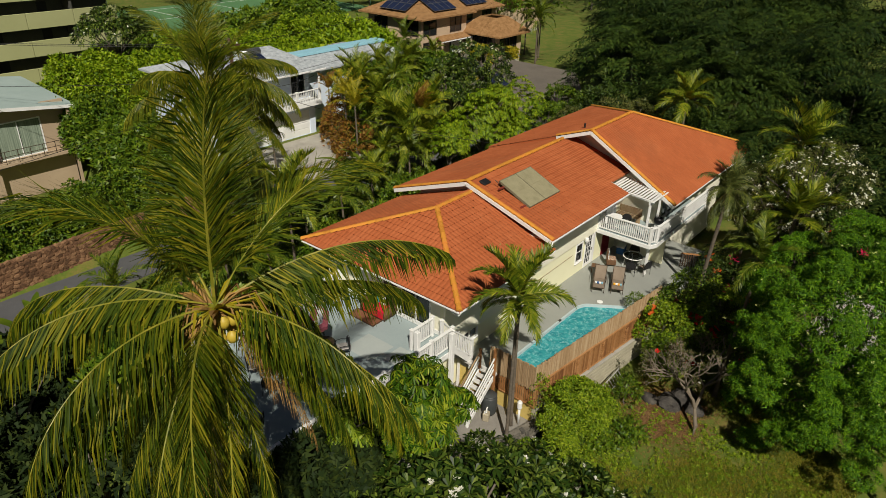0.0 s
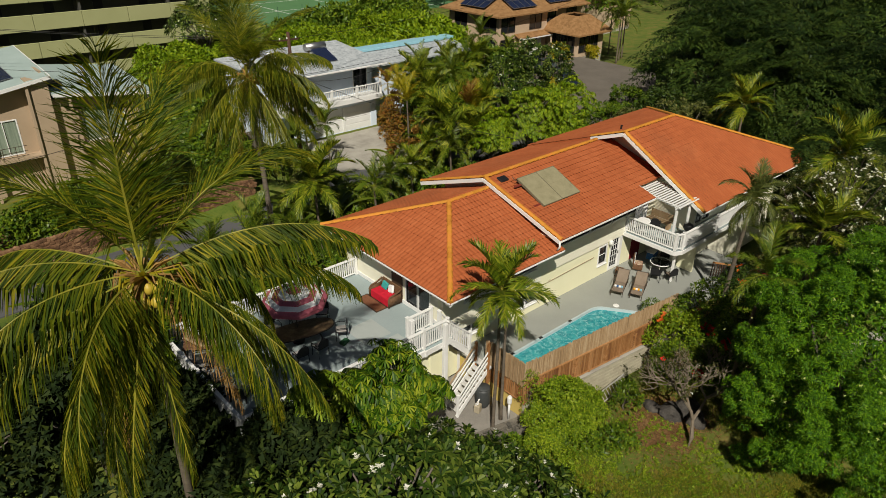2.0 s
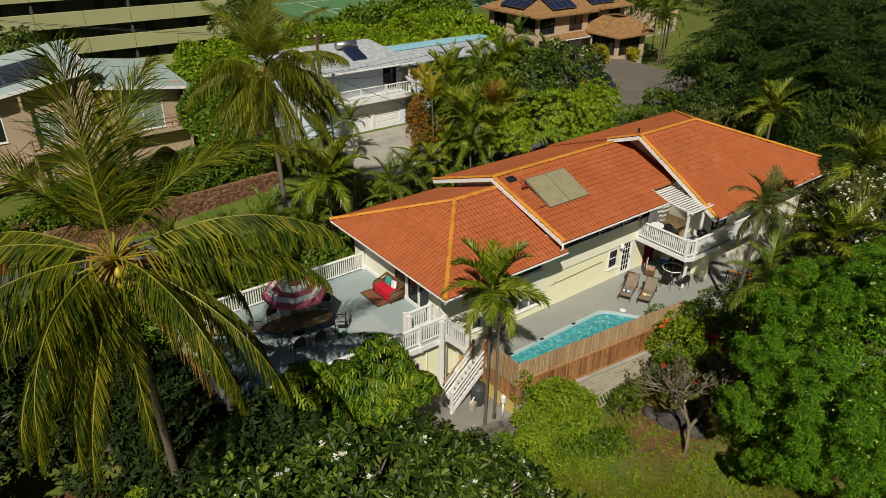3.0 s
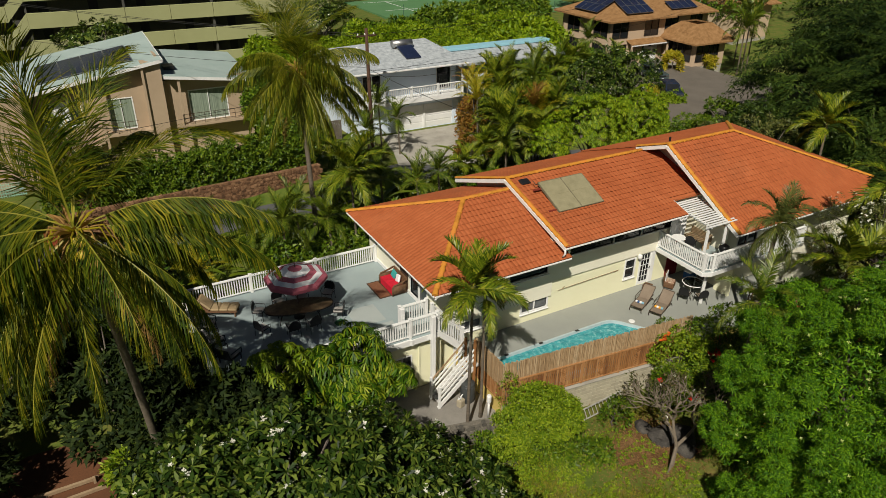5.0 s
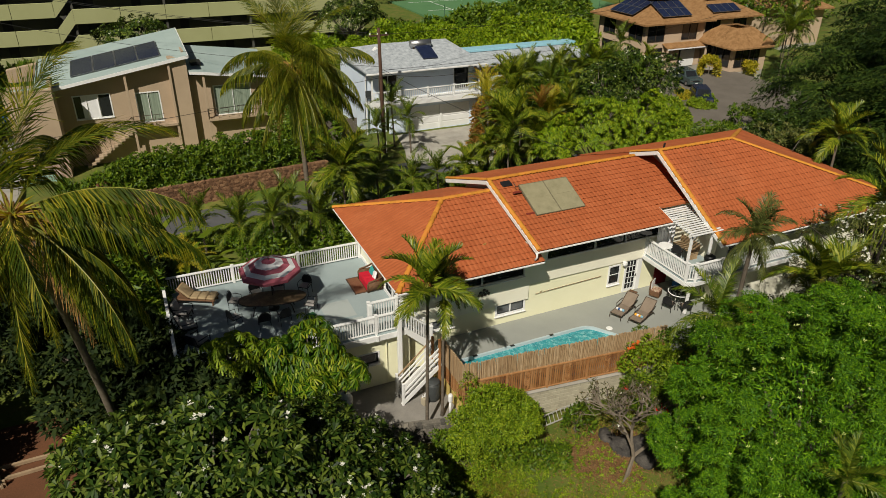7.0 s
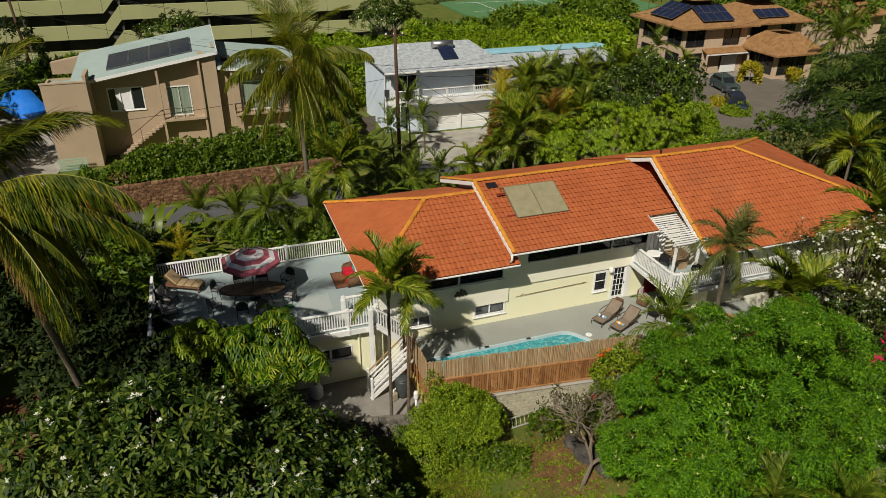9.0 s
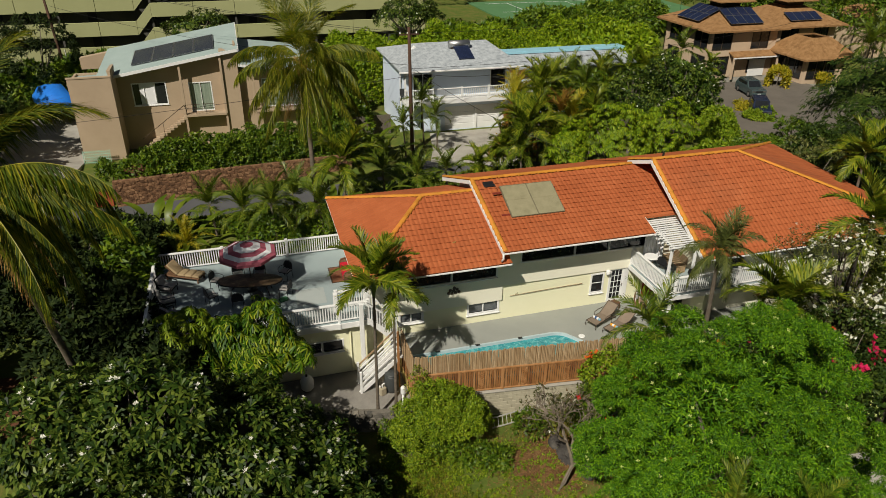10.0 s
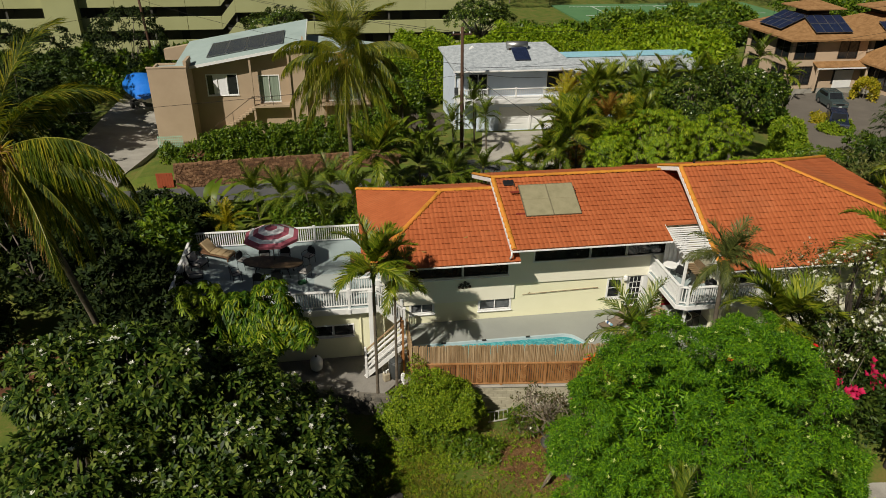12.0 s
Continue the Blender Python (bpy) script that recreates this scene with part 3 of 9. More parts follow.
def window(parent, a, b, z0, z1, face, outward=-1, along="x", panes=2, frame_w=0.07, sill=True, frame_mat=None, name="window", rows=1, glass=None):
    """A framed window in the plane y = face (or x = face), with its panes as pieces."""
    frame_mat = frame_mat or WHITE
    glass = glass or GLASS_DARK
    g = Geo()
    t0, t1 = face + outward * 0.03, face - outward * 0.10

    def bx(u0, u1, v0, v1, w0=t0, w1=t1, c=0.008, geo=None):
        geo = geo or g
        geo.box(*((u0, u1, w0, w1) if along == "x" else (w0, w1, u0, u1)), v0, v1, c)

    bx(a - frame_w, a, z0 - frame_w, z1 + frame_w)
    bx(b, b + frame_w, z0 - frame_w, z1 + frame_w)
    bx(a, b, z1, z1 + frame_w)
    bx(a, b, z0 - frame_w, z0)
    for i in range(1, panes):
        u = a + (b - a) * i / panes
        bx(u - 0.025, u + 0.025, z0, z1)
    for i in range(1, rows):
        v = z0 + (z1 - z0) * i / rows
        bx(a, b, v - 0.015, v + 0.015, face - outward * 0.01, face - outward * 0.05)
    w = part(name, g, frame_mat, parent)
    for i in range(panes):
        gl = Geo()
        bx(a + (b - a) * i / panes, a + (b - a) * (i + 1) / panes, z0, z1, face - outward * 0.05, face - outward * 0.07, 0, gl)
        part("pane", gl, glass, w)
    if sill:
        s = Geo()
        bx(a - frame_w - 0.03, b + frame_w + 0.03, z0 - frame_w - 0.05, z0 - frame_w, face + outward * 0.09, face, 0.008, s)
        part("sill", s, frame_mat, w)
    return w


house = thing("house", "split-level cream house with an orange tile roof and ochre ridge tiles", "house")

WY = 1.5
# front walls: left wing, centre, and the wing at the far end
OPEN_L = [(-4.6, -2.05, 2.62, 3.32), (-1.95, 0.28, 2.62, 3.32), (-4.55, -3.5, 0.66, 1.1), (-1.05, 0.45, 0.6, 1.2)]
part("wall", wall_panel(-5.95, 0.65, WY, WY + 0.2, -1.3, 4.25, OPEN_L), YELLOW, house, "pale yellow stucco wall")
OPEN_C = [(1.6, 4.4, 3.22, 4.0), (4.5, 6.3, 3.22, 4.0), (6.4, 8.7, 3.22, 4.0), (5.68, 6.28, 0.78, 1.78), (6.72, 7.5, 0.03, 1.98)]
part("wall", wall_panel(0.65, 10.5, WY, WY + 0.2, -0.3, 4.8, OPEN_C), YELLOW, house, "pale yellow stucco wall")
# cream bands that stand proud of the yellow wall
part("wall_band", wall_panel(-5.95, 0.66, WY - 0.09, WY - 0.002, 1.16, 4.2, [(-4.6, -2.05, 2.62, 3.32), (-1.95, 0.28, 2.62, 3.32)]), CREAM, house, "cream upper wall band")
part("wall_band", wall_panel(0.66, 10.49, WY - 0.09, WY - 0.002, 2.0, 4.8, OPEN_C[:3]), CREAM, house, "cream upper wall band")
part("wall", wall_panel(-5.95, -5.75, 1.7, 8.6, -1.3, 4.3, [(2.3, 3.1, 1.75, 3.75), (3.15, 3.95, 1.75, 3.75)], along="y"), CREAM, house)
part("wall", Geo().box(-5.95, 9.6, 8.6, 8.8, -1.3, 4.4), CREAM, house)
RX = Matrix(((0, 0, 1, 0), (1, 0, 0, 0), (0, 1, 0, 0), (0, 0, 0, 1)))
part("wall", Geo().prism([(-0.55, -0.3), (9.0, -0.3), (9.0, 4.7), (3.42, 6.7), (-0.55, 4.6)], 10.5, 10.7, RX), CREAM, house, "cream gable wall")
part("wall", wall_panel(10.5, 21.3, -0.75, -0.55, -1.6, 4.5, [(11.4, 12.9, 2.3, 4.0), (15.2, 17.4, 3.0, 3.9), (18.2, 20.4, 3.0, 3.9)]), CREAM, house)
part("wall", Geo().box(21.3, 21.5, -0.75, 9.6, -2.6, 4.4), CREAM, house)
part("wall", Geo().box(9.8, 21.5, 9.4, 9.6, -2.2, 4.6), CREAM, house)
part("wall", Geo().prism([(1.7, 3.8), (8.6, 3.8), (8.6, 4.75), (5.12, 6.05), (1.7, 5.0)], 0.62, 0.8, RX), CREAM, house, "cream gable wall above the lower roof")
part("wall", Geo().box(9.0, 9.6, WY + 0.2, WY + 0.4, -0.3, 2.2), YELLOW, house)
for a, b, c, d in OPEN_L[:2]:
    window(house, a, b, c, d, WY - 0.09, panes=1)
for a, b, c, d in OPEN_L[2:]:
    window(house, a, b, c, d, WY, panes=2, frame_w=0.11, glass=GLASS_GREY)
for a, b, c, d in OPEN_C[:3]:
    window(house, a, b, c, d, WY - 0.09, panes=1, sill=False)
window(house, *OPEN_C[3], WY, panes=1, rows=2, frame_w=0.1)
window(house, 15.2, 17.4, 3.0, 3.9, -0.75, panes=2)
window(house, 18.2, 20.4, 3.0, 3.9, -0.75, panes=2)
window(house, 11.4, 12.9, 2.3, 4.0, -0.75, panes=2, sill=False)
window(house, 2.3, 3.1, 1.75, 3.75, -5.95, along="y", panes=1, sill=False, name="sliding_door")
window(house, 3.15, 3.95, 1.75, 3.75, -5.95, along="y", panes=1, sill=False, name="sliding_door")
part("floor_slab", Geo().box(-5.75, 9.6, 1.7, 8.6, 1.4, 1.7), CREAM, house)
part("wall_base_trim", Geo().box(-5.995, -5.955, 1.6, 8.6, 1.75, 1.95), WHITE, house, "white kick board along the deck")


def french_door(parent, a, b, z0, z1, face):
    g = Geo()
    w = 0.09
    g.box(a - 0.07, a, face - 0.03, face + 0.1, z0, z1 + 0.07, 0.008)
    g.box(b, b + 0.28, face - 0.035, face + 0.1, z0, z1 + 0.07, 0.008)
    g.box(a, b, face - 0.03, face + 0.1, z1, z1 + 0.07, 0.008)
    d = part("glazed_door", g, WHITE, parent, "white glazed door with small panes")
    l = Geo()
    y0, y1 = face + 0.0, face + 0.05
    l.box(a, a + w, y0, y1, z0, z1)
    l.box(b - w, b, y0, y1, z0, z1)
    l.box(a + w, b - w, y0, y1, z0, z0 + 0.16)
    l.box(a + w, b - w, y0, y1, z1 - w, z1)
    for i in (1, 2):
        x = a + w + (b - a - 2 * w) * i / 3
        l.box(x - 0.012, x + 0.012, y0 + 0.005, y1 - 0.005, z0 + 0.16, z1 - w)
    for i in range(1, 5):
        z = z0 + 0.16 + (z1 - w - z0 - 0.16) * i / 5
        l.box(a + w, b - w, y0 + 0.005, y1 - 0.005, z - 0.012, z + 0.012)
    part("door_leaf", l, WHITE, d)
    for i in range(3):
        for k in range(5):
            xa = a + w + (b - a - 2 * w) * i / 3
            za = z0 + 0.16 + (z1 - w - z0 - 0.16) * k / 5
            part("pane", Geo().box(xa + 0.012, xa + (b - a - 2 * w) / 3 - 0.012, y0 + 0.02, y0 + 0.03, za + 0.012, za + (z1 - w - z0 - 0.16) / 5 - 0.012), GLASS_DARK, d)
    part("door_handle", Geo().tube([(b - 0.045, face - 0.05, 0.98), (b - 0.16, face - 0.05, 0.98)], 0.012).box(b - 0.06, b - 0.03, face - 0.05, face, 0.9, 1.06), CHROME, d)
    return d


french_door(house, 6.72, 7.5, 0.03, 1.98, WY)
part("wall_lamp", Geo().lathe([(0.03, 0), (0.10, 0.02), (0.13, 0.12), (0.11, 0.24), (0.04, 0.28)], 12, pose(6.5, WY - 0.14, 1.78)).box(6.46, 6.54, WY - 0.1, WY, 1.86, 1.96), WHITE, house, "white wall lamp beside the glazed door")
_g = Geo().tube([(1.1, WY - 0.06, 1.32), (5.1, WY - 0.06, 1.42)], 0.013, 6).tube([(1.8, WY - 0.09, 1.37), (5.1, WY - 0.08, 1.45)], 0.010, 6)
for x in (1.4, 4.9):
    _g.tube([(x, WY + 0.01, 1.30), (x + 0.1, WY - 0.08, 1.46)], 0.010, 6)
part("wall_pole", _g, BAMBOO, house, "thin pole hung along the yellow wall")


# ---- roofs ----
EXPO, TW = 0.35, 0.228


def tile_mesh():
    g = Geo()
    prof = [(0.0, 0.006), (0.05, 0.020), (0.10, 0.024), (0.15, 0.017), (0.19, 0.006), (0.231, 0.004)]
    up, dn, k = EXPO + 0.05, -0.015, len(prof)
    v = [(u, dn, h + 0.042) for u, h in prof] + [(u, up, h) for u, h in prof] + [(u, dn + 0.004, h + 0.024) for u, h in prof]
    f = []
    for i in range(k - 1):
        f.append((i, i + 1, k + i + 1, k + i))
        f.append((2 * k + i, 2 * k + i + 1, i + 1, i))
    return g.add(v, f)


TILE_GEO = tile_mesh()
TILE_ME = TILE_GEO.mesh("roof_tile")
TILE_ME.materials.append(TILE)
TILE_V = np.array(TILE_GEO.v)


def inside(poly, u, v):
    c = False
    for (x0, y0), (x1, y1) in zip(poly, poly[1:] + poly[:1]):
        if (y0 > v) != (y1 > v) and u < (x1 - x0) * (v - y0) / (y1 - y0) + x0:
            c = not c
    return c


def roof_plane(poly, parent, single=0):
    """A board under a polygon (its first edge is the eave, left to right seen from outside), covered with rows of tiles."""
    p = [Vector(q) for q in poly]
    board = part("roof_board", Geo().slab(poly, 0.12), TILE, parent)
    u = (p[1] - p[0]).normalized()
    nrm = (p[1] - p[0]).cross(p[2] - p[1]).normalized()
    v = nrm.cross(u)
    base = Matrix((u, v, nrm)).transposed().to_4x4()
    flat = [((q - p[0]).dot(u), (q - p[0]).dot(v)) for q in p]
    umin, umax = min(a for a, _ in flat), max(a for a, _ in flat)
    vmax = max(b for _, b in flat)
    rest, k = [], 0
    rng = random.Random(len(poly) * 7 + int(abs(p[0].x) * 10))
    for r in range(int(vmax / EXPO) + 1):
        for c in range(int(umin / TW) - 1, int(umax / TW) + 2):
            uu, vv = c * TW, r * EXPO
            if not (inside(flat, uu + TW / 2, vv + EXPO * 0.35) and inside(flat, uu + 0.05, vv + EXPO * 0.35) and inside(flat, uu + TW - 0.05, vv + EXPO * 0.35)):
                continue
            m = Matrix.Translation(p[0] + u * uu + v * (vv - 0.04) + nrm * (0.004 + rng.uniform(0, 0.006))) @ base @ Matrix.Rotation(rng.uniform(-0.012, 0.012), 4, "Z") @ Matrix.Rotation(rng.uniform(-0.01, 0.01), 4, "X")
            if k < single:
                ob = part("roof_tile", TILE_ME, None, board)
                ob.matrix_basis = m
                k += 1
            else:
                rest.append(TILE_V @ np.array(m.to_3x3()).T + np.array(m.translation))
    if rest:
        g = Geo()
        faces = TILE_GEO.f
        for arr in rest:
            g.add(arr.tolist(), faces)
        tagged(part("roof_tile_field", g, TILE, board), kind="stuff")
    return board


def cap_mesh():
    g = Geo()
    n = 6
    for y, r in ((-0.01, 0.14), (0.40, 0.10)):
        for i in range(n + 1):
            t = math.pi * i / n
            g.v.append((-r * math.cos(t), y, r * 0.75 * math.sin(t) - 0.02))
    for i in range(n):
        g.f.append((i, i + 1, n + 2 + i, n + 1 + i))
    k = len(g.v)
    g.v.append((0, -0.01, -0.03))
    for i in range(n):
        g.f.append((k, i + 1, i))
    return g


CAP_ME = cap_mesh().mesh("ridge_tile")
CAP_ME.materials.append(CAP)


def caps(p, q, parent, lift=0.055):
    """Overlapping ridge tiles from p (lower end) to q."""
    p, q = Vector(p), Vector(q)
    d = q - p
    y = d.normalized()
    x = y.cross(Vector((0, 0, 1))).normalized()
    base = Matrix((x, y, x.cross(y))).transposed().to_4x4()
    n = max(1, int(d.length / 0.36))
    for i in range(n):
        ob = part("ridge_tile", CAP_ME, None, parent)
        ob.matrix_basis = Matrix.Translation(p + d * (i / n) + x.cross(y) * lift) @ base @ Matrix.Rotation(0.05, 4, "X") @ Matrix.Rotation(random.uniform(-0.03, 0.03), 4, "Z")


# hip roof of the left wing
HX0, HX1, HY0, HY1, HZ = -6.8, 0.5, 0.02, 9.62, 4.08
HA, HB = (-2.62, 4.75, 5.80), (HX1, 4.75, 5.80)
r1 = roof_plane([(HX0, HY0, HZ), (HX1, HY0, HZ), HB, HA], house, single=300)
roof_plane([(HX0, HY1, HZ), (HX0, HY0, HZ), HA], house)
roof_plane([(HX1, HY1, HZ), (HX0, HY1, HZ), HA, HB], house)
caps((HX0, HY0, HZ), HA, r1)
caps((HX0, HY1, HZ), HA, r1)
caps(HA, (0.1, 4.75, 5.80), r1)
# gabled roof of the centre
MX0, MX1 = 0.05, 10.45
MR, MRZ, ME0, MEZ, MB, MBZ = 5.12, 6.24, -0.02, 4.70, 10.0, 4.52


def mid_z(y):
    return MEZ + (MRZ - MEZ) * (y - ME0) / (MR - ME0) if y < MR else MRZ + (MBZ - MRZ) * (y - MR) / (MB - MR)


CUTX, CUTY = 7.95, 1.12
r2 = roof_plane([(MX0, ME0, MEZ), (CUTX, ME0, MEZ), (CUTX, CUTY, mid_z(CUTY)), (MX1, CUTY, mid_z(CUTY)), (MX1, MR, MRZ), (MX0, MR, MRZ)], house)
roof_plane([(MX1, MB, MBZ), (MX0, MB, MBZ), (MX0, MR, MRZ), (MX1, MR, MRZ)], house)
caps((MX0 + 0.08, ME0, MEZ), (MX0 + 0.08, MR, MRZ), r2)
caps((MX0 + 0.08, MB, MBZ), (MX0 + 0.08, MR, MRZ), r2)
caps((MX0, MR, MRZ), (9.3, MR, MRZ), r2)
# higher hipped roof of the far wing
TX0, TX1, TY0, TZ0, TR, TRZ, TY1, TZ1, TRX = 9.42, 23.2, -2.08, 4.06, 3.42, 7.08, 10.5, 4.4, 14.6
r3 = roof_plane([(TX0, TY0, TZ0), (TX1, TY0, TZ0), (TRX, TR, TRZ), (TX0, TR, TRZ)], house)
roof_plane([(TX1, TY1, TZ1), (TX0, TY1, TZ1), (TX0, TR, TRZ), (TRX, TR, TRZ)], house)
roof_plane([(TX1, TY0, TZ0), (TX1, TY1, TZ1), (TRX, TR, TRZ)], house)
caps((TX0 + 0.08, TY0, TZ0), (TX0 + 0.08, TR, TRZ), r3)
caps((TX0 + 0.08, 5.6, 6.28), (TX0 + 0.08, TR, TRZ), r3)
caps((TX0, TR, TRZ), (TRX, TR, TRZ), r3)
caps((TX1, TY0, TZ0), (TRX, TR, TRZ), r3)
caps((TX1, TY1, TZ1), (TRX, TR, TRZ), r3)


def barge(p, q, out, parent, h=0.2):
    p, q = Vector(p), Vector(q)
    g = Geo().beam(p + Vector(out) * 0.02 - Vector((0, 0, h / 2 + 0.01)), q + Vector(out) * 0.02 - Vector((0, 0, h / 2 + 0.01)), 0.045, h, 0.006)
    part("bargeboard", g, WHITE, parent, "white bargeboard")


barge((MX0, ME0, MEZ), (MX0, MR, MRZ), (-1, 0, 0), house)
barge((MX0, MB, MBZ), (MX0, MR, MRZ), (-1, 0, 0), house)
barge((TX0, TY0, TZ0), (TX0, TR, TRZ), (-1, 0, 0), house)
barge((TX0, 5.6, 6.28), (TX0, TR, TRZ), (-1, 0, 0), house)
barge((CUTX, ME0, MEZ), (CUTX, CUTY, mid_z(CUTY)), (1, 0, 0), house, 0.14)


def gutter(p, q, parent):
    p, q = Vector(p), Vector(q)
    part("gutter", Geo().beam(p - Vector((0, 0, 0.08)), q - Vector((0, 0, 0.08)), 0.06, 0.075, 0.012), WHITE, parent, "white eave gutter")


gutter((HX0, HY0 - 0.03, HZ), (HX1, HY0 - 0.03, HZ), house)
gutter((HX0 - 0.03, HY0, HZ), (HX0 - 0.03, HY1, HZ), house)
gutter((MX0, ME0 - 0.03, MEZ), (CUTX, ME0 - 0.03, MEZ), house)
gutter((TX0, TY0 - 0.03, TZ0), (TX1, TY0 - 0.03, TZ0), house)
part("downpipe", Geo().tube([(0.02, -0.04, 4.62), (0.02, -0.06, 4.4), (-0.03, 0.02, 4.22)], 0.05, 8), WHITE, house, "white rain spout", True)
part("downpipe", Geo().tube([(-6.7, 0.0, 3.98), (-6.72, 0.1, 3.8), (-6.55, 0.6, 3.72)], 0.045, 8), WHITE, house, "white rain spout", True)
# soffits
part("soffit", Geo().box(HX0 + 0.1, HX1, HY0 + 0.1, HY1 - 0.1, HZ - 0.17, HZ - 0.14), CREAM, house)
part("soffit", Geo().box(MX0 + 0.1, 7.9, ME0 + 0.1, WY - 0.1, MEZ - 0.16, MEZ - 0.13), CREAM, house)
part("soffit", Geo().box(9.85, TX1 - 0.1, TY0 + 0.1, -0.76, TZ0 - 0.16, TZ0 - 0.13), CREAM, house)
# vent, skylight patch, and roof litter
part("roof_vent", Geo().box(-0.28, 0.28, -0.2, 0.2, 0, 0.1, 0.03, Matrix.Translation((0.85, 4.55, mid_z(4.55) + 0.05)) @ Matrix.Rotation(math.atan2(MRZ - MEZ, MR - ME0), 4, "X")), BLACKMETAL, house, "flat black roof vent")


def solar_collector():
    g = thing("solar_collector", "pair of large tan weathered solar water collectors on the roof", "solar panel")
    y0, z0, y1, z1 = 2.02, 5.44, 3.91, 6.28
    t = math.atan2(z1 - z0, y1 - y0)
    ln = math.hypot(y1 - y0, z1 - z0)
    base = Matrix.Translation((1.2, y0, z0)) @ Matrix.Rotation(t, 4, "X")
    for i in range(2):
        part("panel", Geo().box(i * 1.4 + 0.01, i * 1.4 + 1.39, 0, ln, -0.1, 0, 0.012, base), PANELTAN, g)
        f = Geo()
        a, b = i * 1.4, i * 1.4 + 1.4
        for x in (a, b - 0.03):
            f.box(x, x + 0.03, -0.01, ln + 0.01, -0.11, 0.012, 0.004, base)
        for y in (-0.012, ln - 0.02):
            f.box(a, b, y, y + 0.03, -0.11, 0.012, 0.004, base)
        part("panel_frame", f, PANELEDGE, g)
        part("seam", Geo().box(a + 0.03, b - 0.03, ln * 0.52, ln * 0.52 + 0.02, -0.002, 0.008, 0.002, base), PANELTAN, g)
    for y in (0.25, ln - 0.35):
        p = base @ Vector((-0.45, y, -0.11))
        q = base @ Vector((2.9, y, -0.11))
        part("mounting_rail", Geo().beam(p, q, 0.09, 0.07), RUST, g, "red-brown mounting rail")
        for x in (0.2, 1.5, 2.6):
            top = base @ Vector((x, y, -0.12))
            part("foot", Geo().tube([top, (top.x, top.y, mid_z(top.y))], 0.025, 6), FENCEWOOD, g)
    part("water_pipe", Geo().tube([base @ Vector((-0.02, ln - 0.1, -0.03)), base @ Vector((-0.2, ln - 0.1, 0.0)), base @ Vector((-0.22, ln + 0.15, 0.02))], 0.02, 6), BRONZE, g)


solar_collector()
for _x, _y, _a in ((-5.0 + 3.0, 1.55, 20), (-4.1, 0.9, -35), (-1.0, 0.55, 70)):
    _z = HZ + (5.80 - HZ) * (_y - HY0) / (4.75 - HY0)
    tagged(part("dry_leaf", Geo().add([(0, 0, 0.06), (0.12, 0.05, 0.075), (0.3, 0.02, 0.09), (0.14, -0.05, 0.075)], [(0, 1, 2, 3)], pose(_x, _y, _z, 20, 0, _a)), L_DRY), "pale dry leaf lying on the orange tiles", "leaf")
part("vent_pipe", Geo().tube([(10.9, 4.6, 6.3), (10.9, 4.6, 6.95)], 0.06, 8), BLACKMETAL, house)
part("wood_screen", Geo().box(-6.0, -5.955, 4.2, 5.0, 1.76, 3.6, 0.01), DARKWOOD, house, "dark brown timber screen behind the sofa")


# ---- decks, terrace, pool ----
DZ = 1.73
setting("upper_deck", Geo().box(-16.0, -5.96, 0.7, 8.0, DZ - 0.25, DZ).box(-7.6, -6.15, 0.62, 0.7, DZ - 0.25, DZ), DECKGREY, "raised grey painted deck with paler patched rectangles", "deck")
setting("deck_fascia", Geo().box(-16.03, -6.1, 0.60, 0.698, DZ - 0.3, DZ - 0.002, 0.01).box(-16.08, -16.003, 0.6, 8.0, DZ - 0.3, DZ - 0.002, 0.01), WHITE, "white board along the deck edge", "trim")
for _x0, _x1, _y0, _y1 in ((-9.3, -7.9, 2.6, 4.1), (-8.8, -7.7, 1.2, 2.4)):
    setting("deck_patch", Geo().box(_x0, _x1, _y0, _y1, DZ + 0.002, DZ + 0.005), mat("deck_patch_grey", [(0.33, 0.37, 0.355), (0.39, 0.425, 0.405)], 0.6, scale=0.8, fine=20, bump=0.05), "paler grey patch on the deck", "deck")
_w = thing("deck_wall", "pale yellow wall with small dark windows below the deck", "wall", kind="structure")
part("wall", wall_panel(-15.8, -5.95, 0.95, 1.1, -1.3, DZ - 0.25, [(-9.6, -8.5, 0.05, 0.6), (-8.4, -7.5, 0.05, 0.6)]), YELLOW, _w)
part("wall", Geo().box(-15.8, -15.65, 1.1, 8.2, -1.3, DZ - 0.25), YELLOW, _w)
window(_w, -9.6, -8.5, 0.05, 0.6, 0.95, panes=1)
window(_w, -8.4, -7.5, 0.05, 0.6, 0.95, panes=1)
part("downpipe", Geo().tube([(-7.1, 0.9, 1.3), (-7.1, 0.9, -1.2)], 0.035), YELLOW, _w)


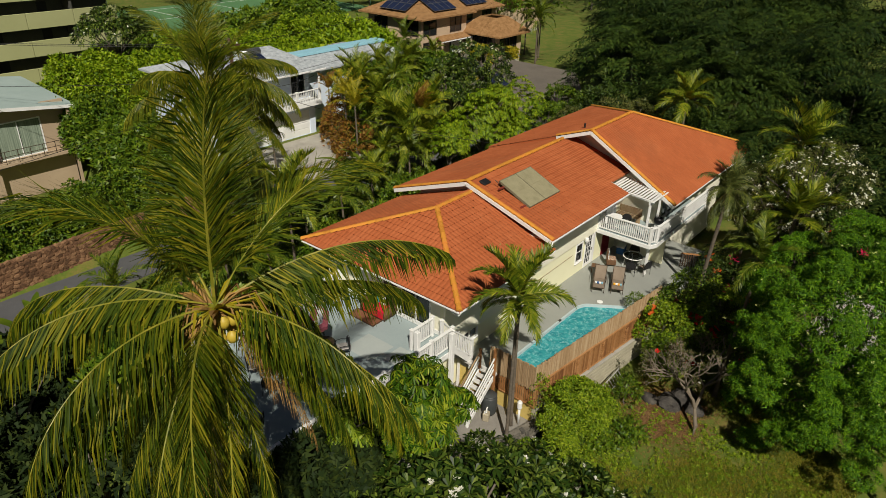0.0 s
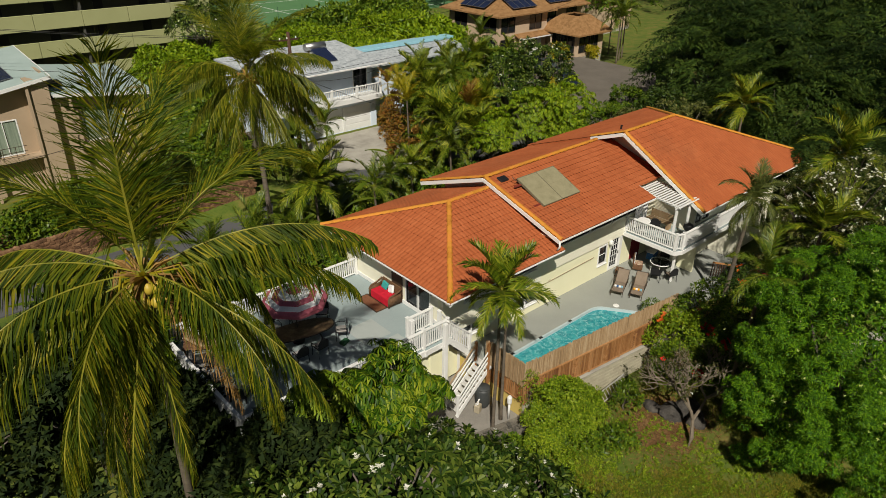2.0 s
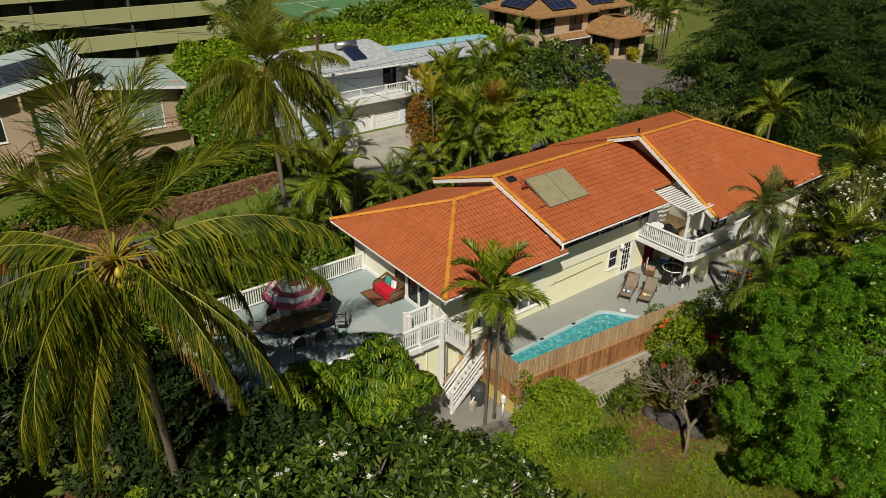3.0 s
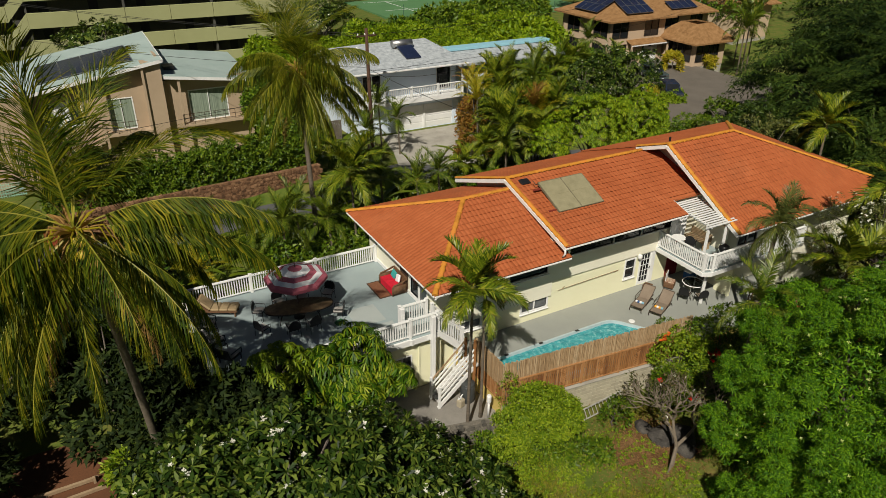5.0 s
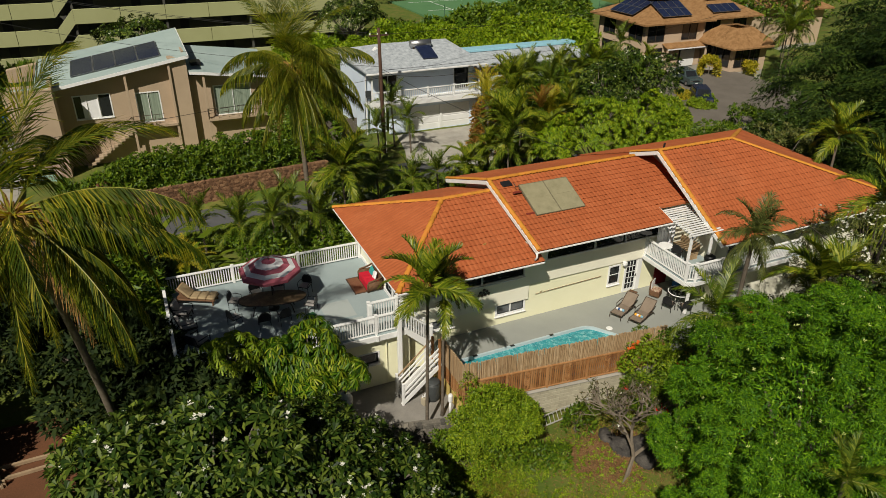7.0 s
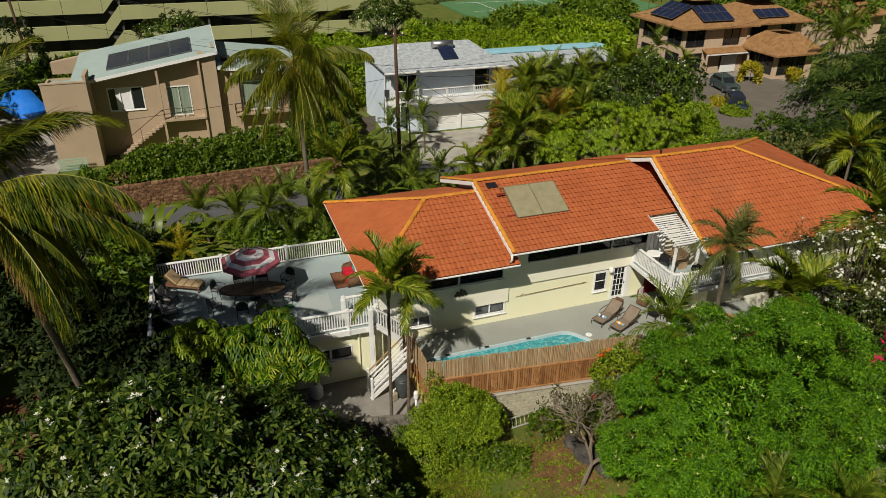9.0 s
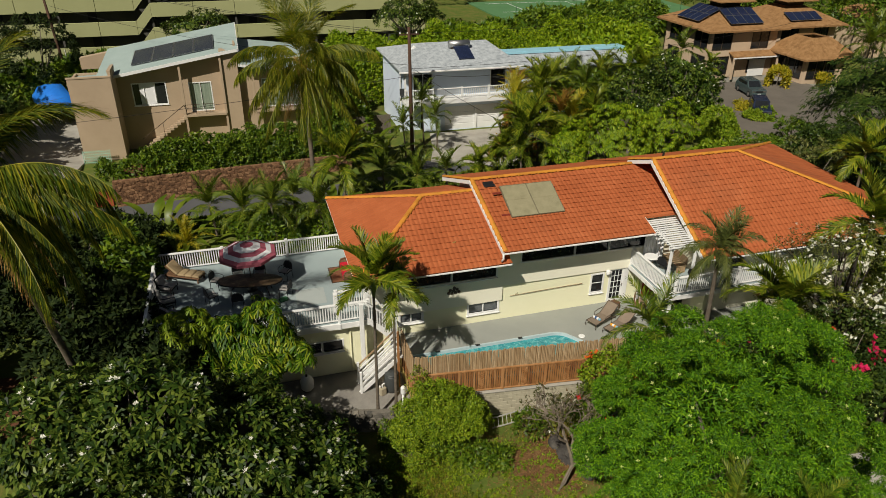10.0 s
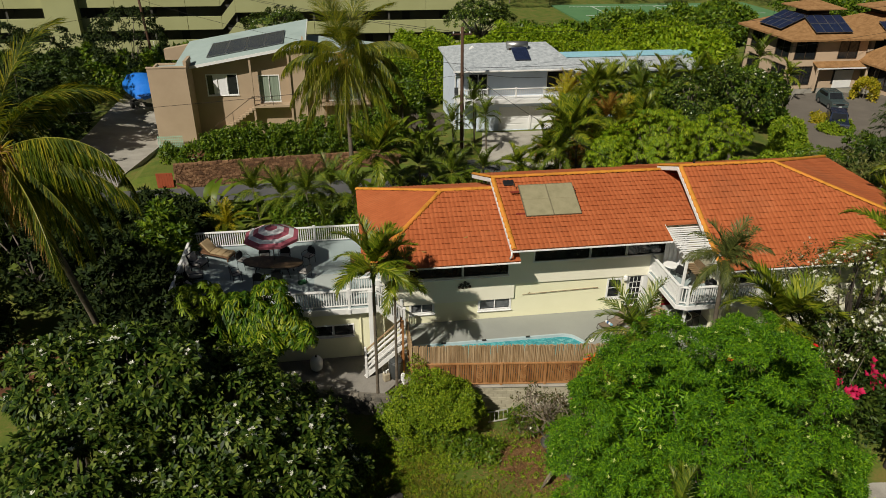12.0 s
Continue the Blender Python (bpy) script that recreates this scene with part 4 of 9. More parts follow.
def railing(p, q, label, h=0.93, post_every=3.3, first=True, last=True, gap=0.118, posts=True):
    """A white rail from p to q (points on the floor), with posts, two rails and square balusters."""
    p, q = Vector(p), Vector(q)
    r = thing("railing", label, "railing", p, group="white railings")
    d = q - p
    flat = Vector((d.x, d.y, 0)).length
    n = max(1, round(flat / post_every))
    ang = math.atan2(d.y, d.x)
    rot = Matrix.Rotation(ang, 4, "Z")
    post = Geo().box(-0.065, 0.065, -0.065, 0.065, 0, h + 0.07, 0.008).box(-0.085, 0.085, -0.085, 0.085, h + 0.07, h + 0.10, 0.01).mesh("post")
    bal = Geo().box(-0.023, 0.023, -0.02, 0.02, 0.1, h - 0.03).mesh("baluster")
    for me in (post, bal):
        me.materials.append(WHITE)
    for i in range(n + 1):
        if (i == 0 and not first) or (i == n and not last) or not posts:
            continue
        ob = part("post", post, None, r)
        ob.matrix_basis = Matrix.Translation(d * (i / n)) @ rot
    part("top_rail", Geo().beam((0, 0, h), d + Vector((0, 0, h)), 0.14, 0.07, 0.01), WHITE, r)
    part("bottom_rail", Geo().beam((0, 0, 0.1), d + Vector((0, 0, 0.1)), 0.05, 0.07, 0.01), WHITE, r)
    k = int(flat / gap)
    for i in range(1, k):
        ob = part("baluster", bal, None, r)
        ob.matrix_basis = Matrix.Translation(d * (i / k)) @ rot
    return r


railing((-15.9, 7.86, DZ), (-6.05, 7.86, DZ), "long white railing along the back of the grey deck")
railing((-15.9, 0.8, DZ), (-15.9, 7.86, DZ), "white railing at the end of the grey deck", last=False)
railing((-15.9, 0.8, DZ), (-7.6, 0.76, DZ), "white railing along the front of the grey deck", first=False)
railing((-7.6, 0.76, DZ), (-6.25, 0.76, DZ), "short white railing beside the stair head", first=False)
railing((-7.55, 1.9, DZ), (-6.2, 1.9, DZ), "short white railing between deck and stair")

# stairs from the deck to the lower yard
YARD_Z = -1.35
st = thing("stairs", "white wooden stairs from the deck down to the yard", "stairs")
ST_WOOD = mat("worn_white_tread", [(0.42, 0.41, 0.39), (0.58, 0.57, 0.54)], 0.7, scale=2, fine=20, bump=0.1)
LZ, SX0, SX1, SYF, SYB = 0.42, -5.2, -7.0, -0.78, 0.0
for i in range(6):
    x = -6.1 + i * 0.17
    part("tread", Geo().box(x, x + 0.23, 0.66, 1.38, DZ - 0.187 * (i + 1) - 0.045, DZ - 0.187 * (i + 1), 0.008), ST_WOOD, st)
for y in (0.64, 1.4):
    part("stringer", Geo().beam((-6.15, y, DZ - 0.2), (-5.0, y, LZ - 0.05), 0.05, 0.25), WHITE, st)
part("landing", Geo().box(-5.25, -4.96, SYF - 0.05, 1.42, LZ - 0.1, LZ, 0.01), ST_WOOD, st)
for x, y in ((-5.2, 0.5), (-5.0, 1.3)):
    part("landing_post", Geo().box(x - 0.05, x + 0.05, y - 0.05, y + 0.05, YARD_Z, LZ - 0.1), WHITE, st)
N2 = 8
for i in range(N2):
    t = (i + 1) / (N2 + 1)
    x, z = SX0 + (SX1 - SX0) * t, LZ + (YARD_Z - LZ) * t
    part("tread", Geo().box(x - 0.13, x + 0.13, SYF + 0.03, SYB - 0.03, z - 0.045, z, 0.008), ST_WOOD, st)
for y in (SYF, SYB):
    part("stringer", Geo().beam((SX0, y, LZ - 0.12), (SX1 - 0.02, y, YARD_Z + 0.06), 0.045, 0.2), WHITE, st)
    for k, hh in enumerate((0.34, 0.6, 0.88)):
        bare = k == 2 and y == SYB
        part("stair_rail", Geo().beam((SX0, y, LZ + hh), (SX1 + 0.04, y, YARD_Z + 0.14 + hh), 0.04, 0.085, 0.008), BAMBOO if bare else WHITE, st, "bare wooden handrail" if bare else "")
    part("newel", Geo().box(SX1 - 0.02, SX1 + 0.09, y - 0.055, y + 0.055, YARD_Z, YARD_Z + 1.22, 0.01), WHITE, st)
    part("newel", Geo().box(SX0 - 0.05, SX0 + 0.06, y - 0.055, y + 0.055, YARD_Z, LZ + (1.35 if y == SYF else 1.0), 0.01), FENCEWOOD, st)
part("stair_post", Geo().box(-6.70, -6.50, 0.40, 0.58, YARD_Z, DZ + 1.0, 0.015), WHITE, st)
part("stair_post", Geo().box(-7.72, -7.52, 1.42, 1.62, DZ, DZ + 1.12, 0.015), WHITE, st)
part("stair_post", Geo().box(-7.66, -7.54, 0.55, 0.6, DZ - 0.3, DZ, 0.01), WHITE, st)
railing((-6.35, 0.62, DZ), (-5.0, 0.62, LZ + 0.12), "sloping white railing of the upper flight", first=False)
railing((-6.15, 1.42, DZ), (-5.05, 1.42, LZ + 0.15), "sloping white railing against the house", first=True)

# lower yard with its stone retaining wall
setting("yard", Geo().prism([(-12.5, -1.75), (-9.4, -1.88), (-5.9, -2.72), (-4.86, -2.98), (-4.86, 1.5), (-12.5, 1.5)], -2.6, YARD_Z), YARDGREY, "grey concrete yard at the foot of the stairs", "pavement")


def stone_wall(name, p, q, z0, z1, material, label, size=0.28, thick=0.35, single=0, seed=1):
    """A rubble wall from p to q: irregular stones over a mortar core."""
    rng = random.Random(seed)
    p, q = Vector((*p, 0)), Vector((*q, 0))
    d = q - p
    ln = d.length
    x = d.normalized()
    y = Vector((x.y, -x.x, 0))
    core = setting(name, Geo().beam(p + Vector((0, 0, (z0 + z1) / 2)), q + Vector((0, 0, (z0 + z1) / 2)), thick - 0.06, z1 - z0 - 0.03), material, label, "wall")
    base = Matrix((x, y, Vector((0, 0, 1)))).transposed().to_4x4()
    rest, k = Geo(), 0
    rows = max(1, int((z1 - z0) / (size * 0.8)))
    for r in range(rows):
        u = rng.uniform(-0.1, 0)
        while u < ln:
            w = size * rng.uniform(0.55, 1.75)
            h = (z1 - z0) / rows
            g = Geo()
            ring = []
            for j in range(7):
                t = 2 * math.pi * j / 7
                ring.append((w * 0.52 * math.copysign(abs(math.cos(t)) ** 0.6, math.cos(t)) * rng.uniform(0.85, 1.05), h * 0.55 * math.copysign(abs(math.sin(t)) ** 0.6, math.sin(t)) * rng.uniform(0.85, 1.05)))
            dep = thick / 2 + rng.uniform(0.0, 0.03)
            v = [(a, 0.0, b) for a, b in ring] + [(a * 0.86, dep, b * 0.86) for a, b in ring]
            f = [(j, (j + 1) % 7, 7 + (j + 1) % 7, 7 + j) for j in range(7)] + [tuple(range(7, 14))]
            f = [tuple(reversed(ff)) for ff in f]
            m = Matrix.Translation(p + x * (u + w / 2) + Vector((0, 0, z0 + (r + 0.5) * h + rng.uniform(-0.09, 0.09)))) @ base @ Matrix.Rotation(rng.uniform(-0.4, 0.4), 4, "Y")
            if k < single:
                g.add(v, f)
                ob = part("stone", g, material, core)
                ob.matrix_basis = m
                k += 1
            else:
                rest.add(v, f, m)
            u += w
    if rest.v:
        tagged(part("stones", rest, material, core), kind="stuff")
    return core


stone_wall("retaining_wall_1", (-12.5, -1.85), (-9.4, -2.0), -2.7, YARD_Z + 0.45, GREYSTONE, "rough grey lava stone wall under the yard", single=30, seed=3)
stone_wall("retaining_wall_2", (-9.4, -2.0), (-4.75, -3.1), -2.7, YARD_Z + 0.45, GREYSTONE, "rough grey lava stone wall under the yard", single=120, seed=4)

# terrace with the pool let in
PX0, PX1, PY0, PY1 = -4.55, 4.55, -2.45, -0.45


def pool_outline(grow=0.0):
    """A long pool with a slanting far end and one rounded corner."""
    a, c, e = Vector((PX1 + grow * 1.3, PY0 - grow)), Vector((3.1 + grow * 0.5, PY1 + grow)), Vector((2.55, PY1 + grow))
    s = c.lerp(a, 0.17)
    pts = [(PX0 - grow, PY0 - grow), tuple(a)]
    for i in range(7):
        t = i / 6
        pts.append(tuple(s * (1 - t) ** 2 + c * (2 * t * (1 - t)) + e * t * t))
    return pts + [(PX0 - grow, PY1 + grow)]


_o = pool_outline(0.09)
_g = Geo()
_g.prism([_o[1], (13.6, _o[1][1]), (13.6, 1.49), (_o[-1][0], 1.49), _o[-1]] + _o[2:-1][::-1], -0.25, 0.0)
_g.prism([(-4.84, -2.66), (4.4, -3.66), (13.6, -3.9), (13.6, _o[0][1]), (-4.84, _o[0][1])], -0.25, 0.0)
_g.prism([(-4.84, _o[0][1]), _o[0], (_o[0][0], 1.49), (-4.84, 1.49)], -0.25, 0.0)
setting("pool_deck", _g, POOLDECK, "smooth grey-green concrete terrace around the pool", "terrace")
setting("terrace_side", Geo().prism([(-4.84, -2.6), (4.4, -3.6), (13.5, -3.85), (13.5, -3.6), (4.4, -3.3), (-4.6, -2.3), (-4.6, 1.4), (-4.84, 1.4)], -2.4, -0.26), OCHRE, "ochre rendered side of the terrace", "wall")
_in, _out = pool_outline(0.0), pool_outline(0.095)
n = len(_in)
_v = [(*p, 0.03) for p in _in] + [(*p, 0.03) for p in _out] + [(*p, -0.3) for p in _in] + [(*p, -0.02) for p in _out]
_f = []
for i in range(n):
    j = (i + 1) % n
    _f += [(i, n + i, n + j, j)[::-1], (2 * n + i, i, j, 2 * n + j)[::-1], (n + i, 3 * n + i, 3 * n + j, n + j)[::-1]]
setting("pool_coping", Geo().add(_v, _f), mat("pale_coping", [(0.36, 0.46, 0.48), (0.48, 0.56, 0.57)], 0.6, scale=2, fine=30, bump=0.1), "pale rounded pool edge", "coping")
_b = Geo()
_v = [(*p, -0.28) for p in _in] + [(*p, -1.5) for p in _in]
_b.add(_v, [(i, (i + 1) % n, n + (i + 1) % n, n + i) for i in range(n)] + [tuple(range(n, 2 * n))])
setting("pool_basin", _b, plain("pool_plaster", (0.2, 0.6, 0.66), 0.6), "turquoise pool basin", "pool")
setting("pool_water", Geo().add([(*p, -0.12) for p in _in], [tuple(range(n))]), WATER, "clear turquoise water with ripples and painted-in glints", "water")
for _x in (-3.2, -1.2, 1.0):
    setting("pool_fitting", Geo().box(_x - 0.11, _x + 0.11, PY1 - 0.03, PY1 + 0.1, 0.032, 0.04), BLACKMETAL, "small dark fitting in the pool edge", "fitting")
_sk = thing("skimmer_lid", "round white skimmer lid in the terrace", "lid", (4.0, -1.05, 0))
part("lid", Geo().lathe([(0.16, 0.0), (0.16, 0.02), (0.13, 0.03)], 20), WHITE, _sk)

# fence of slats and split bamboo above a block wall
FP, FQ = Vector((-4.92, -2.72, 0)), Vector((5.0, -3.82, 0))
FTOP, FMID, FBOT = 1.62, 0.66, -0.52
fence = thing("fence", "wooden slat fence topped with split bamboo beside the pool", "fence")
_d = FQ - FP
_l = _d.length
_rot = Matrix.Rotation(math.atan2(_d.y, _d.x), 4, "Z")


def fence_run(p, d, rot, seed):
    rng = random.Random(seed)
    ln = d.length
    slat = Geo().box(-0.041, 0.041, -0.012, 0.012, FBOT + 0.1, FMID, 0.004).mesh("slat")
    slat.materials.append(FENCEWOOD)
    cane = Geo().tube([(0, 0, FMID - 0.25), (0, 0, FTOP)], 0.037, 5).mesh("bamboo_cane")
    cane.materials.append(BAMBOO)
    k = int(ln / 0.105)
    for i in range(k):
        ob = part("slat", slat, None, fence)
        ob.matrix_basis = Matrix.Translation(p + d * ((i + 0.5) / k)) @ rot
    k = int(ln / 0.043)
    for i in range(k):
        ob = part("bamboo_cane", cane, None, fence)
        off = Vector((-d.y, d.x, 0)).normalized() * (0.05 + rng.uniform(-0.01, 0.01))
        ob.matrix_basis = Matrix.Translation(p + d * ((i + rng.uniform(0.35, 0.65)) / k) + off + Vector((0, 0, rng.uniform(-0.05, 0.04)))) @ rot @ Matrix.Rotation(rng.uniform(-0.02, 0.02), 4, "Y")
    for z, w in ((FBOT + 0.07, 0.07), (FMID, 0.08)):
        part("fence_rail", Geo().beam(p + Vector((0, 0, z)), p + d + Vector((0, 0, z)), 0.07, w, 0.008), FENCEWOOD, fence)
    n = max(1, round(ln / 1.9))
    for i in range(n + 1):
        ob = part("post", Geo().box(-0.05, 0.05, -0.05, 0.05, FBOT, FMID + 0.05, 0.008), FENCEWOOD, fence)
        ob.matrix_basis = Matrix.Translation(p + d * (i / n)) @ rot
    # a narrow herringbone in the middle of each panel
    for i in range(n):
        c = p + d * ((i + 0.5) / n)
        u = d.normalized()
        o = Vector((u.y, -u.x, 0)) * 0.025
        for s in range(8):
            z = FBOT + 0.14 + s * 0.115
            for sg in (-1, 1):
                part("chevron_slat", Geo().beam(c + o + Vector((0, 0, z)), c + o + u * sg * 0.13 + Vector((0, 0, z + 0.12)), 0.02, 0.05), FENCEWOOD, fence)


fence_run(FP, _d, _rot, 5)
fence_run(Vector((-4.92, -2.72, 0)), Vector((0.02, 2.35, 0)), Matrix.Rotation(math.pi / 2, 4, "Z"), 6)
# block wall below the fence
bw = setting("block_wall", Geo().beam(FP + Vector((0, 0, -1.47)), FQ + Vector((0, 0, -1.47)), 0.14, 1.8), BLOCK, "low wall of weathered grey concrete blocks", "wall")
_ublk = Geo().box(0.006, 0.40, -0.095, 0.095, 0.006, 0.194, 0.008).mesh("block")
_ublk.materials.append(BLOCK)
for r in range(9):
    for i in range(int(_l / 0.41) + 1):
        u = i * 0.406 + (0.2 if r % 2 else 0.0)
        if u + 0.4 > _l:
            continue
        ob = part("block", _ublk, None, bw)
        ob.matrix_basis = Matrix.Translation(FP + _d.normalized() * u + Vector((0, 0, -0.60 - 0.2 * (r + 1)))) @ _rot
setting("wall_cap", Geo().beam(FP + Vector((0, -0.03, -0.56)), FQ + Vector((0, -0.03, -0.56)), 0.24, 0.06, 0.01), CONCRETE, "pale concrete coping under the fence", "wall")


# ---- balcony and pergola ----
BZ = 2.2
bal = thing("balcony", "white timber balcony with a grey floor above the terrace", "balcony")
part("floor", Geo().prism([(7.72, 1.4), (7.72, -1.75), (8.15, -1.95), (15.4, -1.95), (15.4, -0.78), (10.45, -0.78), (10.45, 1.38)], BZ - 0.05, BZ), DECKGREY, bal)
part("fascia", Geo().beam((7.69, 1.42, BZ - 0.13), (7.69, -1.78, BZ - 0.13), 0.05, 0.24, 0.01).beam((7.69, -1.78, BZ - 0.13), (8.15, -1.99, BZ - 0.13), 0.05, 0.24, 0.01).beam((8.15, -1.99, BZ - 0.13), (15.4, -1.99, BZ - 0.13), 0.05, 0.24, 0.01), WHITE, bal, "white fascia board")
part("support_post", Geo().box(8.35, 8.48, -1.55, -1.42, 0, BZ - 0.05, 0.012), WHITE, bal)
part("brace", Geo().beam((8.42, -1.45, 1.3), (8.9, -1.0, BZ - 0.1), 0.09, 0.09, 0.01), WHITE, bal)
part("support_wall", Geo().box(10.2, 10.35, -1.7, -0.76, -0.3, BZ - 0.06), YELLOW, bal)
part("joist", Geo().beam((7.8, 0.3, BZ - 0.15), (9.5, 0.3, BZ - 0.15), 0.05, 0.18), WHITE, bal)
railing((7.78, 1.38, BZ), (7.78, -1.72, BZ), "white balcony railing facing the pool")
railing((7.78, -1.72, BZ), (8.2, -1.9, BZ), "short angled white balcony railing", first=False)
railing((8.2, -1.9, BZ), (15.3, -1.9, BZ), "white balcony railing along the far wing", first=False)
pg = thing("pergola", "white slatted pergola over the balcony", "pergola")
PGZ = 4.5
for x, y in ((8.15, -1.25), (9.5, -1.25)):
    part("post", Geo().box(x - 0.06, x + 0.06, y - 0.06, y + 0.06, BZ, PGZ - 0.12, 0.01), WHITE, pg)
part("beam", Geo().beam((7.95, -1.25, PGZ - 0.07), (10.3, -1.25, PGZ - 0.07), 0.07, 0.17, 0.01), WHITE, pg)
part("beam", Geo().beam((8.0, 1.05, PGZ + 0.2), (9.55, 1.05, PGZ + 0.2), 0.06, 0.14, 0.01), WHITE, pg)
part("beam", Geo().beam((8.15, 1.3, PGZ + 0.2), (8.15, -1.45, PGZ - 0.05), 0.06, 0.14, 0.01), WHITE, pg)
for i in range(15):
    y = -1.45 + i * 0.178
    z = PGZ + 0.06 + (y + 1.25) / 2.3 * 0.25
    part("slat", Geo().beam((7.95, y, z), (9.9, y, z), 0.10, 0.03, 0.004), WHITE, pg)


# ---- neighbouring houses ----
def white_house():
    h = thing("house", "two-storey pale blue house with grey shingle roof and white balcony", "house")
    X0, X1, Y = 2.7, 13.0, 31.0
    part("wall", wall_panel(4.6, X1, Y + 0.6, Y + 0.8, -0.3, 2.95, [(6.6, 12.4, 0.0, 2.15)]), PALEBLUE, h)
    part("wall", wall_panel(X0, X1, Y + 1.1, Y + 1.3, 2.9, 5.7, [(3.9, 5.5, 3.1, 5.0), (11.0, 12.4, 3.3, 5.1)]), PALEBLUE, h)
    part("wall", Geo().box(X0, X0 + 0.2, Y + 1.3, Y + 8.4, -0.3, 5.4), PALEBLUE, h)
    part("wall", Geo().box(X1 - 0.2, X1, Y + 1.3, Y + 8.4, -0.3, 5.4), PALEBLUE, h)
    part("wall", Geo().box(X0, 4.6, Y + 1.4, Y + 1.6, -0.3, 2.9), PALEBLUE, h)
    window(h, 3.9, 5.5, 3.1, 5.0, Y + 1.1, panes=2, name="sliding_door", sill=False)
    window(h, 11.0, 12.4, 3.3, 5.1, Y + 1.1, panes=1)
    gd = part("garage_door", Geo().box(6.6, 9.4, Y + 0.68, Y + 0.74, 0, 2.13).box(9.6, 12.4, Y + 0.68, Y + 0.74, 0, 2.13).box(9.4, 9.6, Y + 0.55, Y + 0.8, 0, 2.15), WHITE, h, "white sectional garage door")
    for a in (6.6, 9.6):
        for k in range(4):
            part("panel", Geo().box(a + 0.04, a + 2.76, Y + 0.65, Y + 0.68, 0.04 + k * 0.53, 0.5 + k * 0.53, 0.01), WHITE, gd)
    part("balcony_floor", Geo().box(X0, X1, Y - 0.35, Y + 1.1, 2.75, 3.02).box(X0, X1, Y - 0.4, Y - 0.35, 2.7, 3.08), WHITE, h)
    for x in (X0 + 0.1, X1 - 0.1):
        part("balcony_post", Geo().box(x - 0.07, x + 0.07, Y - 0.3, Y - 0.16, 3.0, 5.7, 0.01), WHITE, h)
    ez, ey0, ey1, ry, rz = 5.78, Y - 0.6, Y + 9.4, Y + 4.4, 7.05
    part("roof", Geo().slab([(2.3, ey0, ez), (13.3, ey0, ez), (11.6, ry, rz), (5.2, ry, rz)], 0.15), SHINGLE, h)
    part("roof", Geo().slab([(13.3, ey1, ez), (2.3, ey1, ez), (5.2, ry, rz), (11.6, ry, rz)], 0.15), SHINGLE, h)
    part("roof", Geo().slab([(2.3, ey1, ez), (2.3, ey0, ez), (5.2, ry, rz)], 0.15), SHINGLE, h)
    part("roof", Geo().slab([(13.3, ey0, ez), (13.3, ey1, ez), (11.6, ry, rz)], 0.15), SHINGLE, h)
    part("gable_vent", Geo().prism([(-0.5, 0), (0.5, 0), (0, 0.5)], 0, 0.4, Matrix.Translation((4.6, ry - 0.5, rz - 0.6)) @ Matrix.Rotation(math.pi / 2, 4, "X")), WHITE, h)
    part("gutter", Geo().beam((2.2, ey0 - 0.05, ez - 0.12), (13.4, ey0 - 0.05, ez - 0.12), 0.1, 0.14, 0.02), WHITE, h)
    part("downpipe", Geo().tube([(X0 - 0.05, Y + 0.9, 5.3), (X0 - 0.05, Y + 1.0, 4.6), (X0 - 0.05, Y + 1.05, 0)], 0.05, 6), WHITE, h)
    # low wing to the right with a pale blue ridge
    part("wall", Geo().box(13.0, 26.0, Y + 3.4, Y + 10, -1.0, 4.7), PALEBLUE, h)
    part("roof", Geo().slab([(13.0, Y + 2.6, 4.7), (26.6, Y + 2.6, 4.7), (26.6, Y + 6.6, 5.5), (13.0, Y + 6.6, 5.5)], 0.15), SHINGLE, h)
    part("roof", Geo().slab([(26.6, Y + 10.6, 4.7), (13.0, Y + 10.6, 4.7), (13.0, Y + 6.6, 5.5), (26.6, Y + 6.6, 5.5)], 0.15), SHINGLE, h)
    part("ridge_flashing", Geo().beam((12.8, Y + 6.2, 5.52), (26.8, Y + 6.2, 5.52), 1.3, 0.08).beam((12.8, Y + 5.5, 5.44), (26.8, Y + 5.5, 5.44), 0.12, 0.2), plain("pale_blue_metal", (0.30, 0.56, 0.66), 0.4), h, "pale blue metal flashing")
    r = railing((X0 + 0.1, Y - 0.3, 3.02), (X1 - 0.1, Y - 0.3, 3.02), "white balcony railing of the pale blue house", h=1.0, post_every=2.7, gap=0.18)
    sw = thing("solar_water_heater", "roof-mounted solar water heater with a silver tank", "water heater")
    sl = (rz - ez) / (ry - ey0)

    def rz_at(y):
        return ez + (y - ey0) * sl

    m = Matrix.Translation((8.6, Y + 0.8, rz_at(Y + 0.8) + 0.12)) @ Matrix.Rotation(math.atan(sl) + 0.1, 4, "X")
    part("collector", Geo().box(-0.7, 0.7, 0, 2.0, -0.05, 0.05, 0.01, m), PVBLUE, sw)
    part("tank", Geo().tube([(7.6, Y + 3.05, rz_at(Y + 3.05) + 0.38), (9.5, Y + 3.05, rz_at(Y + 3.05) + 0.38)], 0.32, 14), ALU, sw, "silver tank", True)
    part("stand", Geo().box(7.8, 7.9, Y + 2.85, Y + 3.25, rz_at(Y + 2.8), rz_at(Y + 2.85) + 0.35).box(9.3, 9.4, Y + 2.85, Y + 3.25, rz_at(Y + 2.8), rz_at(Y + 2.85) + 0.35), BRONZE, sw)
    fe = thing("fence", "weathered grey board fence beside the pale blue house", "fence", (-1.6, 32.0, 0))
    brd = Geo().box(-0.07, 0.07, -0.012, 0.012, 0, 1.7).mesh("board")
    brd.materials.append(BARK)
